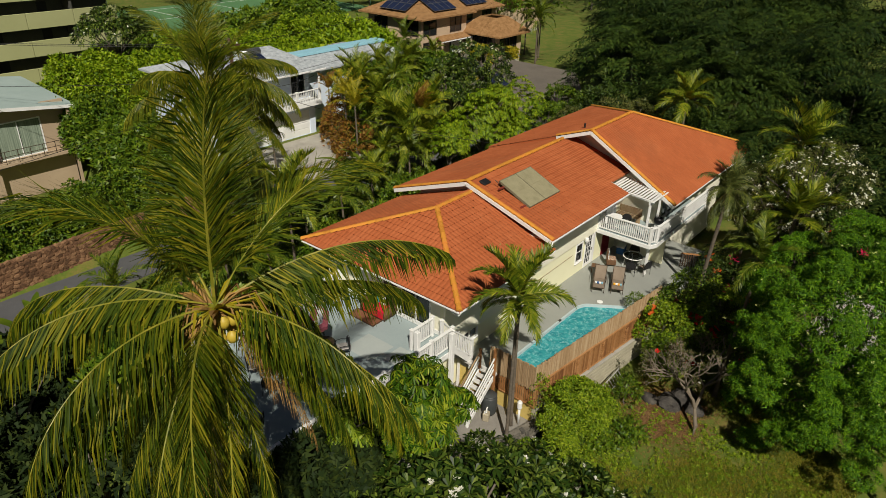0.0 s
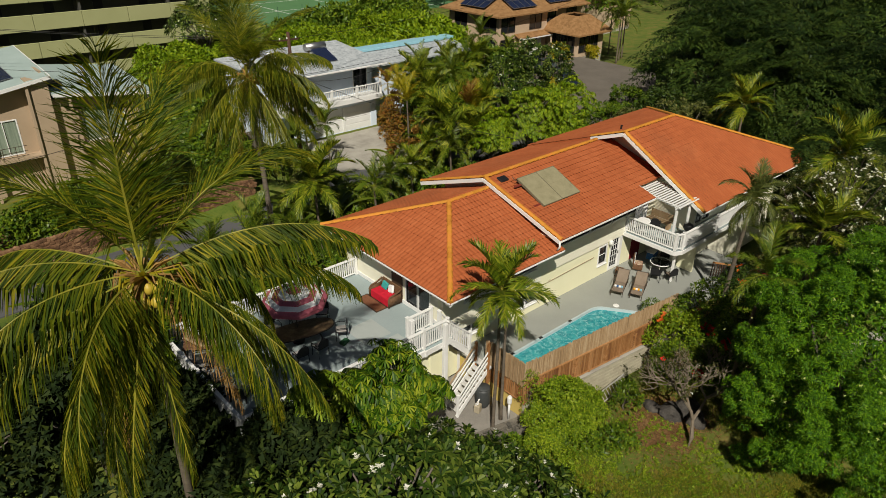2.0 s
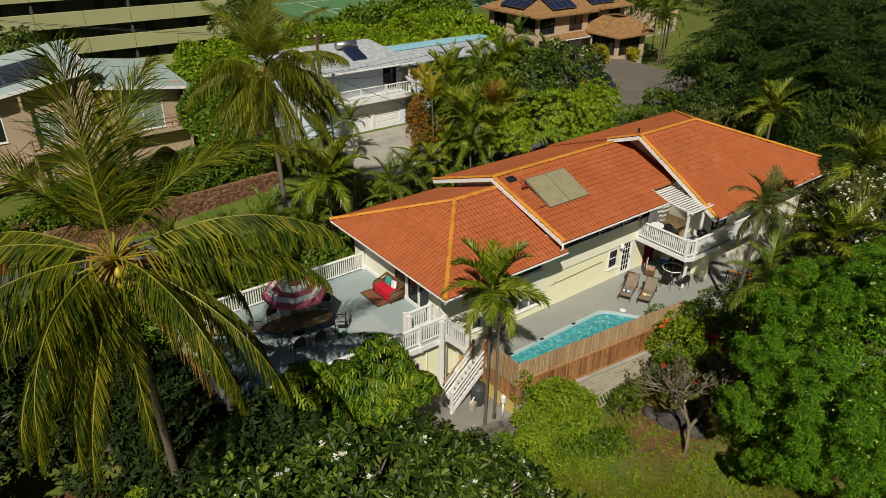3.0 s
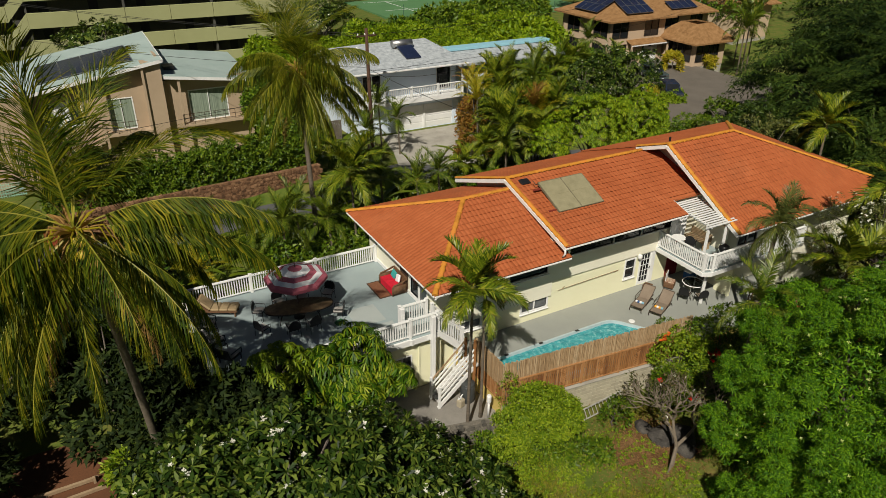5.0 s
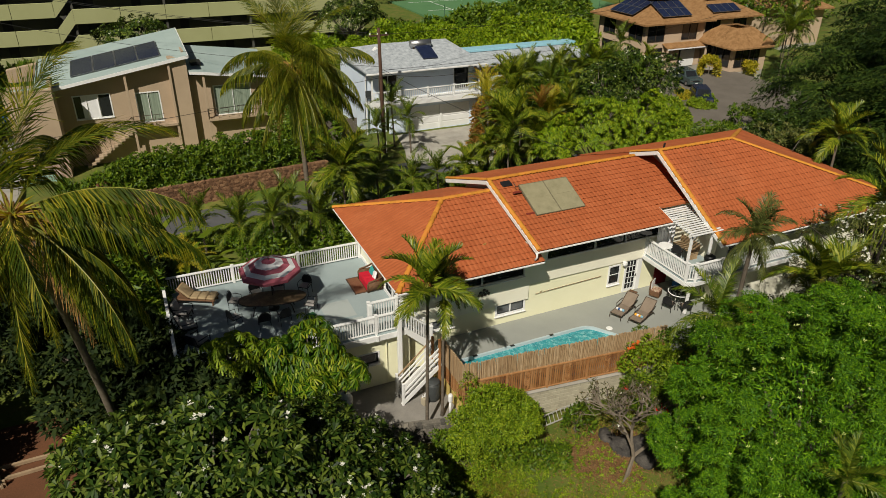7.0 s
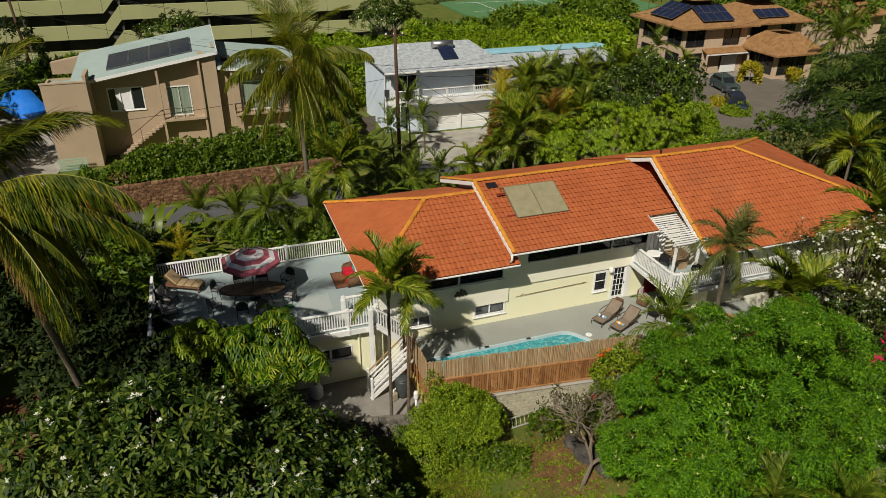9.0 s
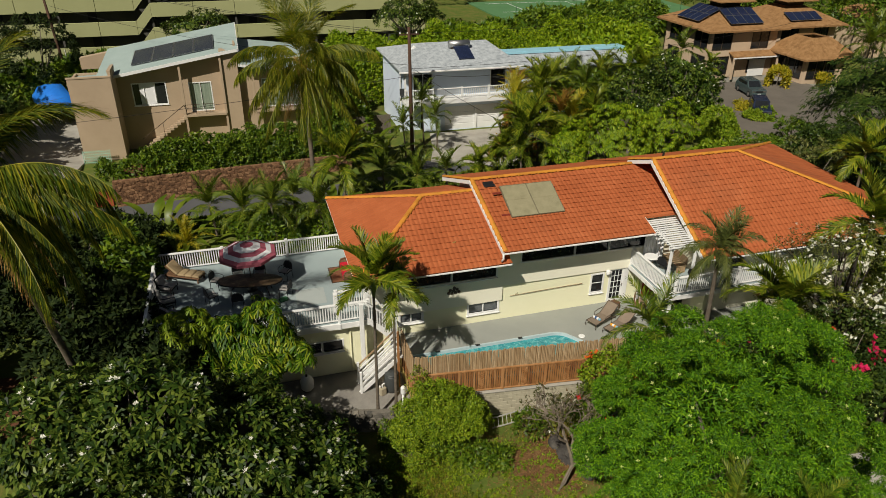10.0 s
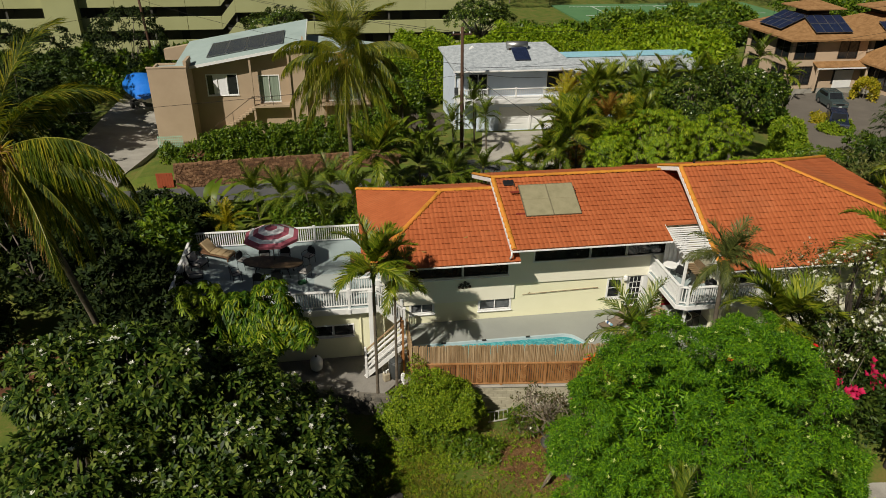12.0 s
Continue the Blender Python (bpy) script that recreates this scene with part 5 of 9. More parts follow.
    for i in range(22):
        ob = part("board", brd, None, fe)
        ob.matrix_basis = pose(i * 0.155, 0, random.uniform(0, 0.05))
    for k in range(2):
        c = thing("patio_chair", "dark chair on the pale blue house's balcony", "chair", (2.8 + k * 2.0, 31.6, 3.02), 20 * k, group="balcony chairs")
        part("seat", Geo().box(-0.25, 0.25, -0.25, 0.25, 0.4, 0.46, 0.02), PLASTICDARK, c)
        part("backrest", Geo().box(-0.25, 0.25, 0.2, 0.26, 0.46, 0.95, 0.02), PLASTICDARK, c)
        for sx in (-0.22, 0.22):
            for sy in (-0.22, 0.22):
                part("leg", Geo().box(sx - 0.02, sx + 0.02, sy - 0.02, sy + 0.02, 0, 0.4), PLASTICDARK, c)


white_house()


def pv_panels(origin, ux, uy, n, label, w=1.0, ln=1.65, rows=1):
    """A row of solar panels: origin is the lower corner, ux along the row, uy up the slope."""
    t = thing("solar_panel_array", label, "solar panel")
    ux, uy = Vector(ux).normalized(), Vector(uy).normalized()
    uz = ux.cross(uy).normalized()
    m = Matrix.Translation(origin) @ Matrix((ux, uz.cross(ux), uz)).transposed().to_4x4()
    for r in range(rows):
        for i in range(n):
            p = part("panel", Geo().box(i * (w + 0.03), i * (w + 0.03) + w, r * (ln + 0.03), r * (ln + 0.03) + ln, 0.06, 0.10, 0.005, m), PVBLUE, t)
            f = Geo()
            for a, b, c, d in ((0, w, 0, 0.035), (0, w, ln - 0.035, ln), (0, 0.035, 0, ln), (w - 0.035, w, 0, ln)):
                f.box(i * (w + 0.03) + a, i * (w + 0.03) + b, r * (ln + 0.03) + c, r * (ln + 0.03) + d, 0.05, 0.107, 0, m)
            part("panel_frame", f, ALU, p)
    return t


def tan_house():
    h = thing("house", "tan stucco house with a pale mono-pitch roof", "house")
    Y, G = 42.0, -2.9
    RXZ = Matrix.Rotation(math.pi / 2, 4, "X")
    op = [(-20.15, -17.35, 1.3, 3.2), (-15.2, -13.35, 0.45, 3.0)]
    part("wall", wall_panel(-22.3, -12.2, Y, Y + 0.2, G, 4.0, op), TANSTUCCO, h)
    part("wall", Geo().prism([(-22.3, 4.0), (-12.2, 4.0), (-12.2, 5.75), (-22.3, 4.02)], 0, 0.2, Matrix.Translation((0, Y + 0.2, 0)) @ RXZ), TANSTUCCO, h)
    part("wall_pier", Geo().box(-12.2, -10.7, Y - 0.7, Y + 0.3, G, 6.0), TANSTUCCO, h)
    part("wall", Geo().box(-10.9, -10.7, Y + 0.3, Y + 9, G, 6.3), TANSTUCCO, h)
    part("wall", Geo().box(-24.9, -21.4, Y - 2.6, Y - 2.4, G, 4.55), TANSTUCCO, h)
    part("wall", Geo().box(-24.9, -24.7, Y - 2.4, Y + 1.2, G, 4.2), TANSTUCCO, h)
    part("wall", Geo().box(-24.7, -22.3, Y + 1.0, Y + 1.2, G, 4.2), TANSTUCCO, h)
    part("wall", Geo().box(-21.6, -21.4, Y - 2.4, Y, G, 4.75), TANSTUCCO, h)
    part("parapet", Geo().box(-24.95, -21.35, Y - 2.65, Y - 2.35, 4.55, 4.67, 0.01), TANSTUCCO, h)
    part("parapet", Geo().box(-21.65, -21.35, Y - 2.35, Y, 4.75, 5.1, 0.01), TANSTUCCO, h)
    part("roof", Geo().slab([(-23.0, Y - 1.0, 4.05), (-10.5, Y - 1.0, 6.15), (-10.5, Y + 9.2, 6.8), (-23.0, Y + 9.2, 4.7)], 0.22), TANROOF, h)
    part("fascia", Geo().beam((-23.0, Y - 1.03, 3.94), (-10.5, Y - 1.03, 6.04), 0.06, 0.26).beam((-10.46, Y - 1.0, 6.04), (-10.46, Y + 9.2, 6.69), 0.06, 0.26), WHITE, h)
    part("roof", Geo().slab([(-24.7, Y - 2.38, 4.35), (-21.62, Y - 2.38, 4.45), (-21.62, Y + 0.95, 4.1), (-24.7, Y + 0.95, 4.0)], 0.2), TANROOF, h)
    # right-hand block
    part("wall", wall_panel(-10.7, -3.4, Y, Y + 0.2, G, 4.1, [(-8.6, -5.4, 0.4, 3.0)]), TANSTUCCO, h)
    part("wall", Geo().box(-3.6, -3.4, Y + 0.2, Y + 8, G, 3.7), TANSTUCCO, h)
    part("roof", Geo().slab([(-10.6, Y - 1.0, 4.75), (-2.9, Y - 1.0, 3.75), (-2.9, Y + 8.6, 4.3), (-10.6, Y + 8.6, 5.3)], 0.2), TANROOF, h)
    part("fascia", Geo().beam((-10.6, Y - 1.03, 4.63), (-2.9, Y - 1.03, 3.63), 0.06, 0.24), WHITE, h)
    for x, zt in ((-15.85, 5.0), (-12.2, 5.6), (-9.45, 4.4), (-3.5, 3.7)):
        part("column", Geo().box(x - 0.1, x + 0.1, Y - 0.9, Y - 0.7, G, zt, 0.01), TANSTUCCO, h)
    cur = mat("green_curtain", [(0.10, 0.14, 0.10), (0.30, 0.36, 0.28)], 0.8, scale=2, fine=4, stretch=(6, 1, 0.1), bump=0.0)
    window(h, -20.15, -17.35, 1.3, 3.2, Y, panes=3, frame_w=0.1)
    window(h, -15.2, -13.35, 0.45, 3.0, Y, panes=2, glass=cur, sill=False, name="sliding_door", frame_w=0.1)
    window(h, -8.6, -5.4, 0.4, 3.0, Y, panes=2, glass=cur, sill=False, name="sliding_door", frame_w=0.1)
    part("curtain", Geo().box(-19.6, -18.2, Y + 0.042, Y + 0.047, 1.3, 3.2), WHITECLOTH, h, "white curtain behind the glass")
    part("balcony_floor", Geo().box(-15.85, -12.2, Y - 1.0, Y, 0.1, 0.3), TANSTUCCO, h)
    part("balcony_floor", Geo().box(-9.5, -3.4, Y - 1.0, Y, 0.1, 0.3), TANSTUCCO, h)
    for a, b in ((-15.8, -13.2), (-9.5, -3.5)):
        g = Geo()
        for z in (0.5, 0.85, 1.25):
            g.beam((a, Y - 0.95, z), (b, Y - 0.95, z), 0.035, 0.035)
        for i in range(int((b - a) / 0.9) + 1):
            g.beam((a + i * 0.9, Y - 0.95, 0.25), (a + i * 0.9, Y - 0.95, 1.25), 0.04, 0.04)
        part("metal_railing", g, BRONZE, h, "thin brown metal railing")
    for i in range(13):
        part("step", Geo().box(-20.2 + i * 0.34, -19.84 + i * 0.34, Y - 0.95, Y - 0.1, G + i * 0.23, G + 0.23 + i * 0.23), TANSTUCCO, h)
    part("stair_rail", Geo().beam((-20.0, Y - 0.95, -1.7), (-15.9, Y - 0.95, 1.25), 0.05, 0.05).beam((-18.0, Y - 0.95, -1.8), (-18.0, Y - 0.95, -0.25), 0.04, 0.04), BRONZE, h)
    part("roof_block", Geo().prism([(-25.6, 3.0), (-20.8, 3.0), (-20.8, 4.9), (-25.6, 4.1)], -0.4, 0.4, Matrix.Translation((0, Y + 8.6, 0)) @ RXZ), TANSTUCCO, h)
    part("skylight", Geo().box(-10.2, -9.3, Y + 1.0, Y + 2.2, 4.8, 5.1), BLACKMETAL, h)
    ux = Vector((12.5, 0, 2.1)).normalized()
    uy = Vector((0, 10.2, 0.65)).normalized()
    pv_panels(Vector((-20.0, Y + 0.7, 4.05 + (3.0 / 12.5) * 2.1 + 0.13)), ux, uy, 4, "row of four dark solar panels on the tan house", 1.85, 5.0)
    lt = thing("lattice_screen", "pale green lattice screen before the tan house", "screen", (-24.9, Y - 3.2, G))
    for i in range(14):
        part("lath", Geo().box(i * 0.17, i * 0.17 + 0.05, 0, 0.03, 0, 1.2), plain("pale_green_paint", (0.3, 0.5, 0.38), 0.7) if i == 0 else bpy.data.materials["pale_green_paint"], lt)
    for k in range(5):
        part("lath", Geo().box(0, 2.3, -0.03, 0, 0.1 + k * 0.24, 0.15 + k * 0.24), bpy.data.materials["pale_green_paint"], lt)


tan_house()
stone_wall("garden_wall_1", (-20.0, 23.06), (-3.2, 24.35), -0.9, 1.2, LAVA, "red-brown lava stone wall along the lane", 0.23, single=200, seed=8)
stone_wall("garden_wall_2", (-34.0, 22.3), (-31.0, 22.45), -0.9, 1.1, LAVA, "red-brown lava stone wall along the lane", 0.3, single=0, seed=9)
setting("upper_yard", Geo().prism([(-20.0, 23.2), (-17.4, 23.4), (-3.2, 24.5), (-2.8, 29.5), (-20.6, 28.5)], -1.0, 0.35), SOIL, "bare red soil between wall and tan house", "ground")
gt = thing("gate", "rust-red wooden gate leaf at the stone wall", "gate", (-21.4, 23.1, -0.72))
for i in range(6):
    part("board", Geo().box(i * 0.2, i * 0.2 + 0.19, -0.02, 0.02, 0.05, 1.2), mat("rust_red_wood", [(0.26, 0.05, 0.02), (0.38, 0.09, 0.035)], 0.8, scale=2, fine=20), gt)
part("gate_frame", Geo().box(0, 1.2, 0.02, 0.05, 0.2, 0.3).box(0, 1.2, 0.02, 0.05, 0.9, 1.0), FENCEWOOD, gt)


def apartment():
    h = thing("apartment_building", "long cream apartment block with dark open galleries and a zigzag stair", "building")
    Y = 66.0
    # back wall and piers coloured dark in place of gallery shade
    part("recess_wall", Geo().box(-75, 14.0, Y + 2.0, Y + 12, -3.5, 14.0), APTSHADE, h)
    HP, STOREY = 1.6, 2.8
    for k in range(-1, 5):
        # galleries on the two sides of the stair lie half a storey apart
        for x0, x1, z in ((-75, -42.0, 0.5 + STOREY * k), (-38.3, -21.6, 0.5 + STOREY * k), (-19.8, 14.0, -0.3 + STOREY * k)):
            n = max(1, round((x1 - x0) / 4.6))
            for i in range(n):
                a, b = x0 + (x1 - x0) * i / n, x0 + (x1 - x0) * (i + 1) / n
                part("parapet", Geo().box(a + 0.02, b - 0.02, Y - 0.1, Y + 0.12, z, z + HP, 0.02), APTCREAM, h)
                if i % 2 == 0:
                    part("pier", Geo().box(a - 0.12, a + 0.12, Y + 0.2, Y + 2.0, z + HP, z + STOREY), APTSHADE, h)
            part("gallery_floor", Geo().box(x0, x1, Y + 0.12, Y + 2.0, z, z + 0.3), APTCREAM, h)
            for i in range(int((x1 - x0) / 5)):
                part("door", Geo().box(x0 + 1.2 + i * 5, x0 + 2.2 + i * 5, Y + 1.95, Y + 2.0, z + 0.3, z + 2.4), BLACKMETAL, h)
        z0, z1 = 0.5 + STOREY * k, 2.5 + STOREY * k
        part("stair_parapet", Geo().prism([(-21.6, z0), (-19.8, z1), (-19.8, z1 + HP), (-21.6, z0 + HP)], -0.12, 0.1, Matrix.Translation((0, Y, 0)) @ Matrix.Rotation(math.pi / 2, 4, "X")), APTCREAM, h)
    part("tower", Geo().box(-42.0, -38.3, Y - 1.2, Y + 3.0, -3.5, 14.0), APTCREAM, h)
    part("roof", Geo().box(-75.5, 14.5, Y - 0.6, Y + 12.5, 14.2, 14.6), APTCREAM, h)


apartment()
# court and its fence line
ct = setting("tennis_court", Geo().box(38, 82, 93, 121, -3.2, -2.45), COURT, "green hard tennis court with white lines", "court")
for a in (96, 107, 118):
    part("line", Geo().box(41, 79, a - 0.08, a + 0.08, -2.45, -2.44), WHITE, ct)
for a in (46, 59.5, 73):
    part("line", Geo().box(a - 0.08, a + 0.08, 96, 118, -2.45, -2.438), WHITE, ct)
for i in range(10):
    _p = thing("fence_post", "tall thin green court fence post", "post", (38 + i * 4.8, 93, -2.45), group="court fence posts")
    part("pole", Geo().tube([(0, 0, 0), (0, 0, 3.2)], 0.06, 6), plain("green_steel", (0.05, 0.12, 0.07), 0.5), _p)


def hip_roof(parent, x0, x1, y0, y1, z, top, inset, mat_, thick=0.2):
    """Pyramid-like roof with a flat top opening of the given inset."""
    a = [(x0, y0, z), (x1, y0, z), (x1, y1, z), (x0, y1, z)]
    cx, cy = (x0 + x1) / 2, (y0 + y1) / 2
    b = [(cx - inset, cy - inset, top), (cx + inset, cy - inset, top), (cx + inset, cy + inset, top), (cx - inset, cy + inset, top)]
    for i in range(4):
        j = (i + 1) % 4
        part("roof", Geo().slab([a[i], a[j], b[j], b[i]], thick), mat_, parent)


def brown_house(cx, cy, half, gz, ez, label, rz=0.0, cupola=True, windows=True, panels=()):
    h = thing("house", label, "house", (cx, cy, 0), rz)
    w = half - 1.0
    zs = [(gz + 0.2, gz + 2.6), (gz + 3.2, ez - 0.35)] if ez - gz > 5.5 else [(gz + 0.3, ez - 0.35)]
    opn = []
    for k, (a, b) in enumerate(zs):
        opn += [(-w + 0.5, -w + min(3.1, w), a + 0.3, b), (w - min(3.6, w), w - 1.2, a + 0.3, b)] if windows else []
    part("wall", wall_panel(-w, w, -w, -w + 0.2, gz, ez, opn), BEIGE, h)
    part("wall", wall_panel(-w, -w + 0.2, -w + 0.2, w, gz, ez, [(o[0], o[1], o[2], o[3]) for o in opn], along="y"), BEIGE, h)
    part("wall", Geo().box(w - 0.2, w, -w + 0.2, w, gz, ez), BEIGE, h)
    part("wall", Geo().box(-w, w, w - 0.2, w, gz, ez), BEIGE, h)
    for o in opn:
        window(h, *o, -w, panes=2, frame_mat=BRONZE, sill=False)
        window(h, *o, -w, panes=2, frame_mat=BRONZE, sill=False, along="y")
    part("plinth", Geo().box(-w + 0.03, w - 0.03, -w + 0.03, w - 0.03, gz - 1.4, gz + 0.02), CONCRETE, h)
    top = ez + half * (0.36 if cupola else 0.52)
    hip_roof(h, -half, half, -half, half, ez, top, 1.4, BROWNROOF)
    if cupola:
        part("cupola", Geo().box(-1.3, 1.3, -1.3, 1.3, top - 0.3, top + 0.9), DARKWOOD, h)
        hip_roof(h, -2.6, 2.6, -2.6, 2.6, top + 0.75, top + 1.55, 0.05, BROWNROOF, 0.12)
    if len(zs) > 1:
        part("porch_roof", Geo().slab([(-1.8, -w - 1.2, gz + 2.75), (w, -w - 1.2, gz + 2.75), (w, -w, gz + 3.2), (-1.8, -w, gz + 3.2)], 0.12), BROWNROOF, h)
        part("porch_beam", Geo().beam((-1.8, -w - 1.15, gz + 2.6), (w, -w - 1.15, gz + 2.6), 0.12, 0.16), WHITE, h)
        for x in (-1.7, w - 0.1):
            part("porch_post", Geo().box(x - 0.1, x + 0.1, -w - 1.2, -w - 1.0, gz, gz + 2.6), BEIGE, h)
        part("garage_door", Geo().box(w - 3.4, w - 1.0, -w - 0.06, -w - 0.02, gz, gz + 2.1), WHITE, h, "white garage door")
    return h, top


brown_house(49.9, 52.3, 5.85, -1.5, 4.4, "two-storey beige house with a brown shake hip roof")
brown_house(58.0, 45.0, 3.9, -1.5, 1.7, "single-storey beige house with a brown shake hip roof", cupola=False)
brown_house(63.5, 56.5, 5.6, -2.5, 3.6, "beige house with a brown shake hip roof among trees")
brown_house(84, 60, 5.0, -2.5, 3.0, "beige house with a brown shake hip roof among trees", windows=False)
_t = math.atan(5.9 * 0.36 / 4.5)
pv_panels((47.4, 47.2, 5.0), (1, 0, 0), (0, math.cos(_t), math.sin(_t)), 4, "dark blue solar panels on the brown shake roof", 1.15, 1.7, 2)
pv_panels((44.7, 54.6, 5.0), (0, -1, 0), (math.cos(_t), 0, math.sin(_t)), 4, "dark blue solar panels on the brown shake roof", 1.15, 1.7, 2)
pv_panels((60.2, 51.7, 4.2), (1, 0, 0), (0, math.cos(_t), math.sin(_t)), 4, "dark blue solar panels on the brown shake roof", 1.25, 1.9, 1)


def utility_pole(x, y, z0, z1, lean=(0, 0), label="dark wooden utility pole with wires"):
    p = thing("utility_pole", label, "pole", (x, y, z0), group="utility poles")
    h = z1 - z0
    part("shaft", Geo().tube([(0, 0, -0.3), (lean[0] * 0.5, lean[1] * 0.5, h / 2), (lean[0], lean[1], h)], [0.17, 0.145, 0.12], 10), POLEWOOD, p, smooth=True)
    part("crossarm", Geo().beam((lean[0] - 0.8, lean[1], h - 0.55), (lean[0] + 0.8, lean[1], h - 0.55), 0.09, 0.11), POLEWOOD, p)
    for sx in (-0.7, -0.1, 0.6):
        part("insulator", Geo().lathe([(0.03, 0), (0.06, 0.04), (0.05, 0.14), (0.02, 0.16)], 8, pose(lean[0] + sx, lean[1], h - 0.5)), WHITE, p)
    part("conduit", Geo().tube([(0.16, -0.05, 0), (0.15, -0.05, h * 0.45)], 0.03, 6), WHITE, p)
    return p


utility_pole(2.5, 27.3, -0.1, 9.9, (-0.15, 0.1))
utility_pole(-28.5, 58.0, -3.0, 11.5, (-0.9, 0.2))


def cable(p, q, sag, label="thin black overhead wire"):
    p, q = Vector(p), Vector(q)
    pts = [p.lerp(q, i / 16) - Vector((0, 0, sag * 4 * (i / 16) * (1 - i / 16))) for i in range(17)]
    c = thing("overhead_wire", label, "wire", group="overhead wires")
    part("wire", Geo().tube(pts, 0.016, 5), CABLE, c)


for a, b, s in (((1.6, 27.4, 9.4), (-29.2, 58.2, 10.9), 0.5), ((3.0, 27.4, 9.4), (-28.4, 58.2, 10.9), 0.6), ((2.4, 27.4, 7.0), (-28.9, 58.1, 8.0), 0.8), ((2.4, 27.4, 6.7), (60, 44, 6.6), 1.1), ((2.9, 27.4, 9.4), (70, 50, 9.0), 1.0), ((2.4, 27.2, 6.5), (12.9, 31.3, 5.0), 0.4), ((2.4, 27.2, 6.2), (-60, 22, 5.0), 0.9), ((2.4, 27.2, 6.9), (9.0, 9.4, 5.0), 0.5), ((-29, 58, 7.2), (-60, 30, 6.5), 0.6)):
    cable(a, b, s)


def car(x, y, z, rz, paint, label):
    c = thing("car", label, "car", (x, y, z), rz)
    sec = [(-2.05, 0.45, 0.75), (-1.95, 0.3, 0.95), (-0.9, 0.28, 1.02), (-0.35, 0.28, 1.62), (1.5, 0.28, 1.66), (1.95, 0.3, 1.1), (2.05, 0.45, 0.8)]
    g = Geo()
    for xx, lo, hi in sec:
        w = 0.86
        t = 0.70 if hi > 1.3 else 0.84
        g.v += [(xx, -w, lo), (xx, -w, min(hi, 0.98)), (xx, -t, hi), (xx, t, hi), (xx, w, min(hi, 0.98)), (xx, w, lo)]
    for i in range(len(sec) - 1):
        for j in range(6):
            k = (j + 1) % 6
            g.f.append((i * 6 + j, (i + 1) * 6 + j, (i + 1) * 6 + k, i * 6 + k))
    g.f += [(0, 1, 2, 3, 4, 5), tuple(6 * (len(sec) - 1) + j for j in (5, 4, 3, 2, 1, 0))]
    part("body", g, paint, c)
    part("windscreen", Geo().add([(-0.92, -0.68, 1.06), (-0.92, 0.68, 1.06), (-0.40, 0.62, 1.57), (-0.40, -0.62, 1.57)], [(0, 3, 2, 1)]), GLASS_DARK, c)
    for s in (-1, 1):
        part("side_window", Geo().box(-0.45, 1.5, s * 0.80 - 0.02, s * 0.80 + 0.02, 1.05, 1.5, 0.01), GLASS_DARK, c)
        part("headlight", Geo().box(-2.07, -1.98, s * 0.62 - 0.16, s * 0.62 + 0.16, 0.68, 0.84, 0.02), CHROME, c)
        for xx in (-1.3, 1.25):
            w = part("wheel", Geo().tube([(xx, s * 0.87, 0.34), (xx, s * 0.68, 0.34)], 0.34, 16), RUBBER, c)
            part("rim", Geo().tube([(xx, s * 0.885, 0.34), (xx, s * 0.86, 0.34)], 0.2, 12), ALU, w)
    part("bumper", Geo().box(-2.12, -2.0, -0.8, 0.8, 0.4, 0.6, 0.03), paint, c)
    part("grille", Geo().box(-2.08, -2.0, -0.42, 0.42, 0.64, 0.82, 0.01), BLACKMETAL, c)
    part("plate", Geo().box(-2.135, -2.12, -0.16, 0.16, 0.45, 0.55), WHITE, c, "pale plate with an unreadable bar")
    part("plate_bar", Geo().box(-2.14, -2.135, -0.1, 0.1, 0.48, 0.52), BLACKMETAL, c)


car(45.9, 39.8, -1.4, 78, CARPAINT, "grey-green off-road car parked before the brown-roofed house")
car(41.4, 32.6, -1.4, 60, CARBLUE, "dark blue car half hidden behind shrubs")


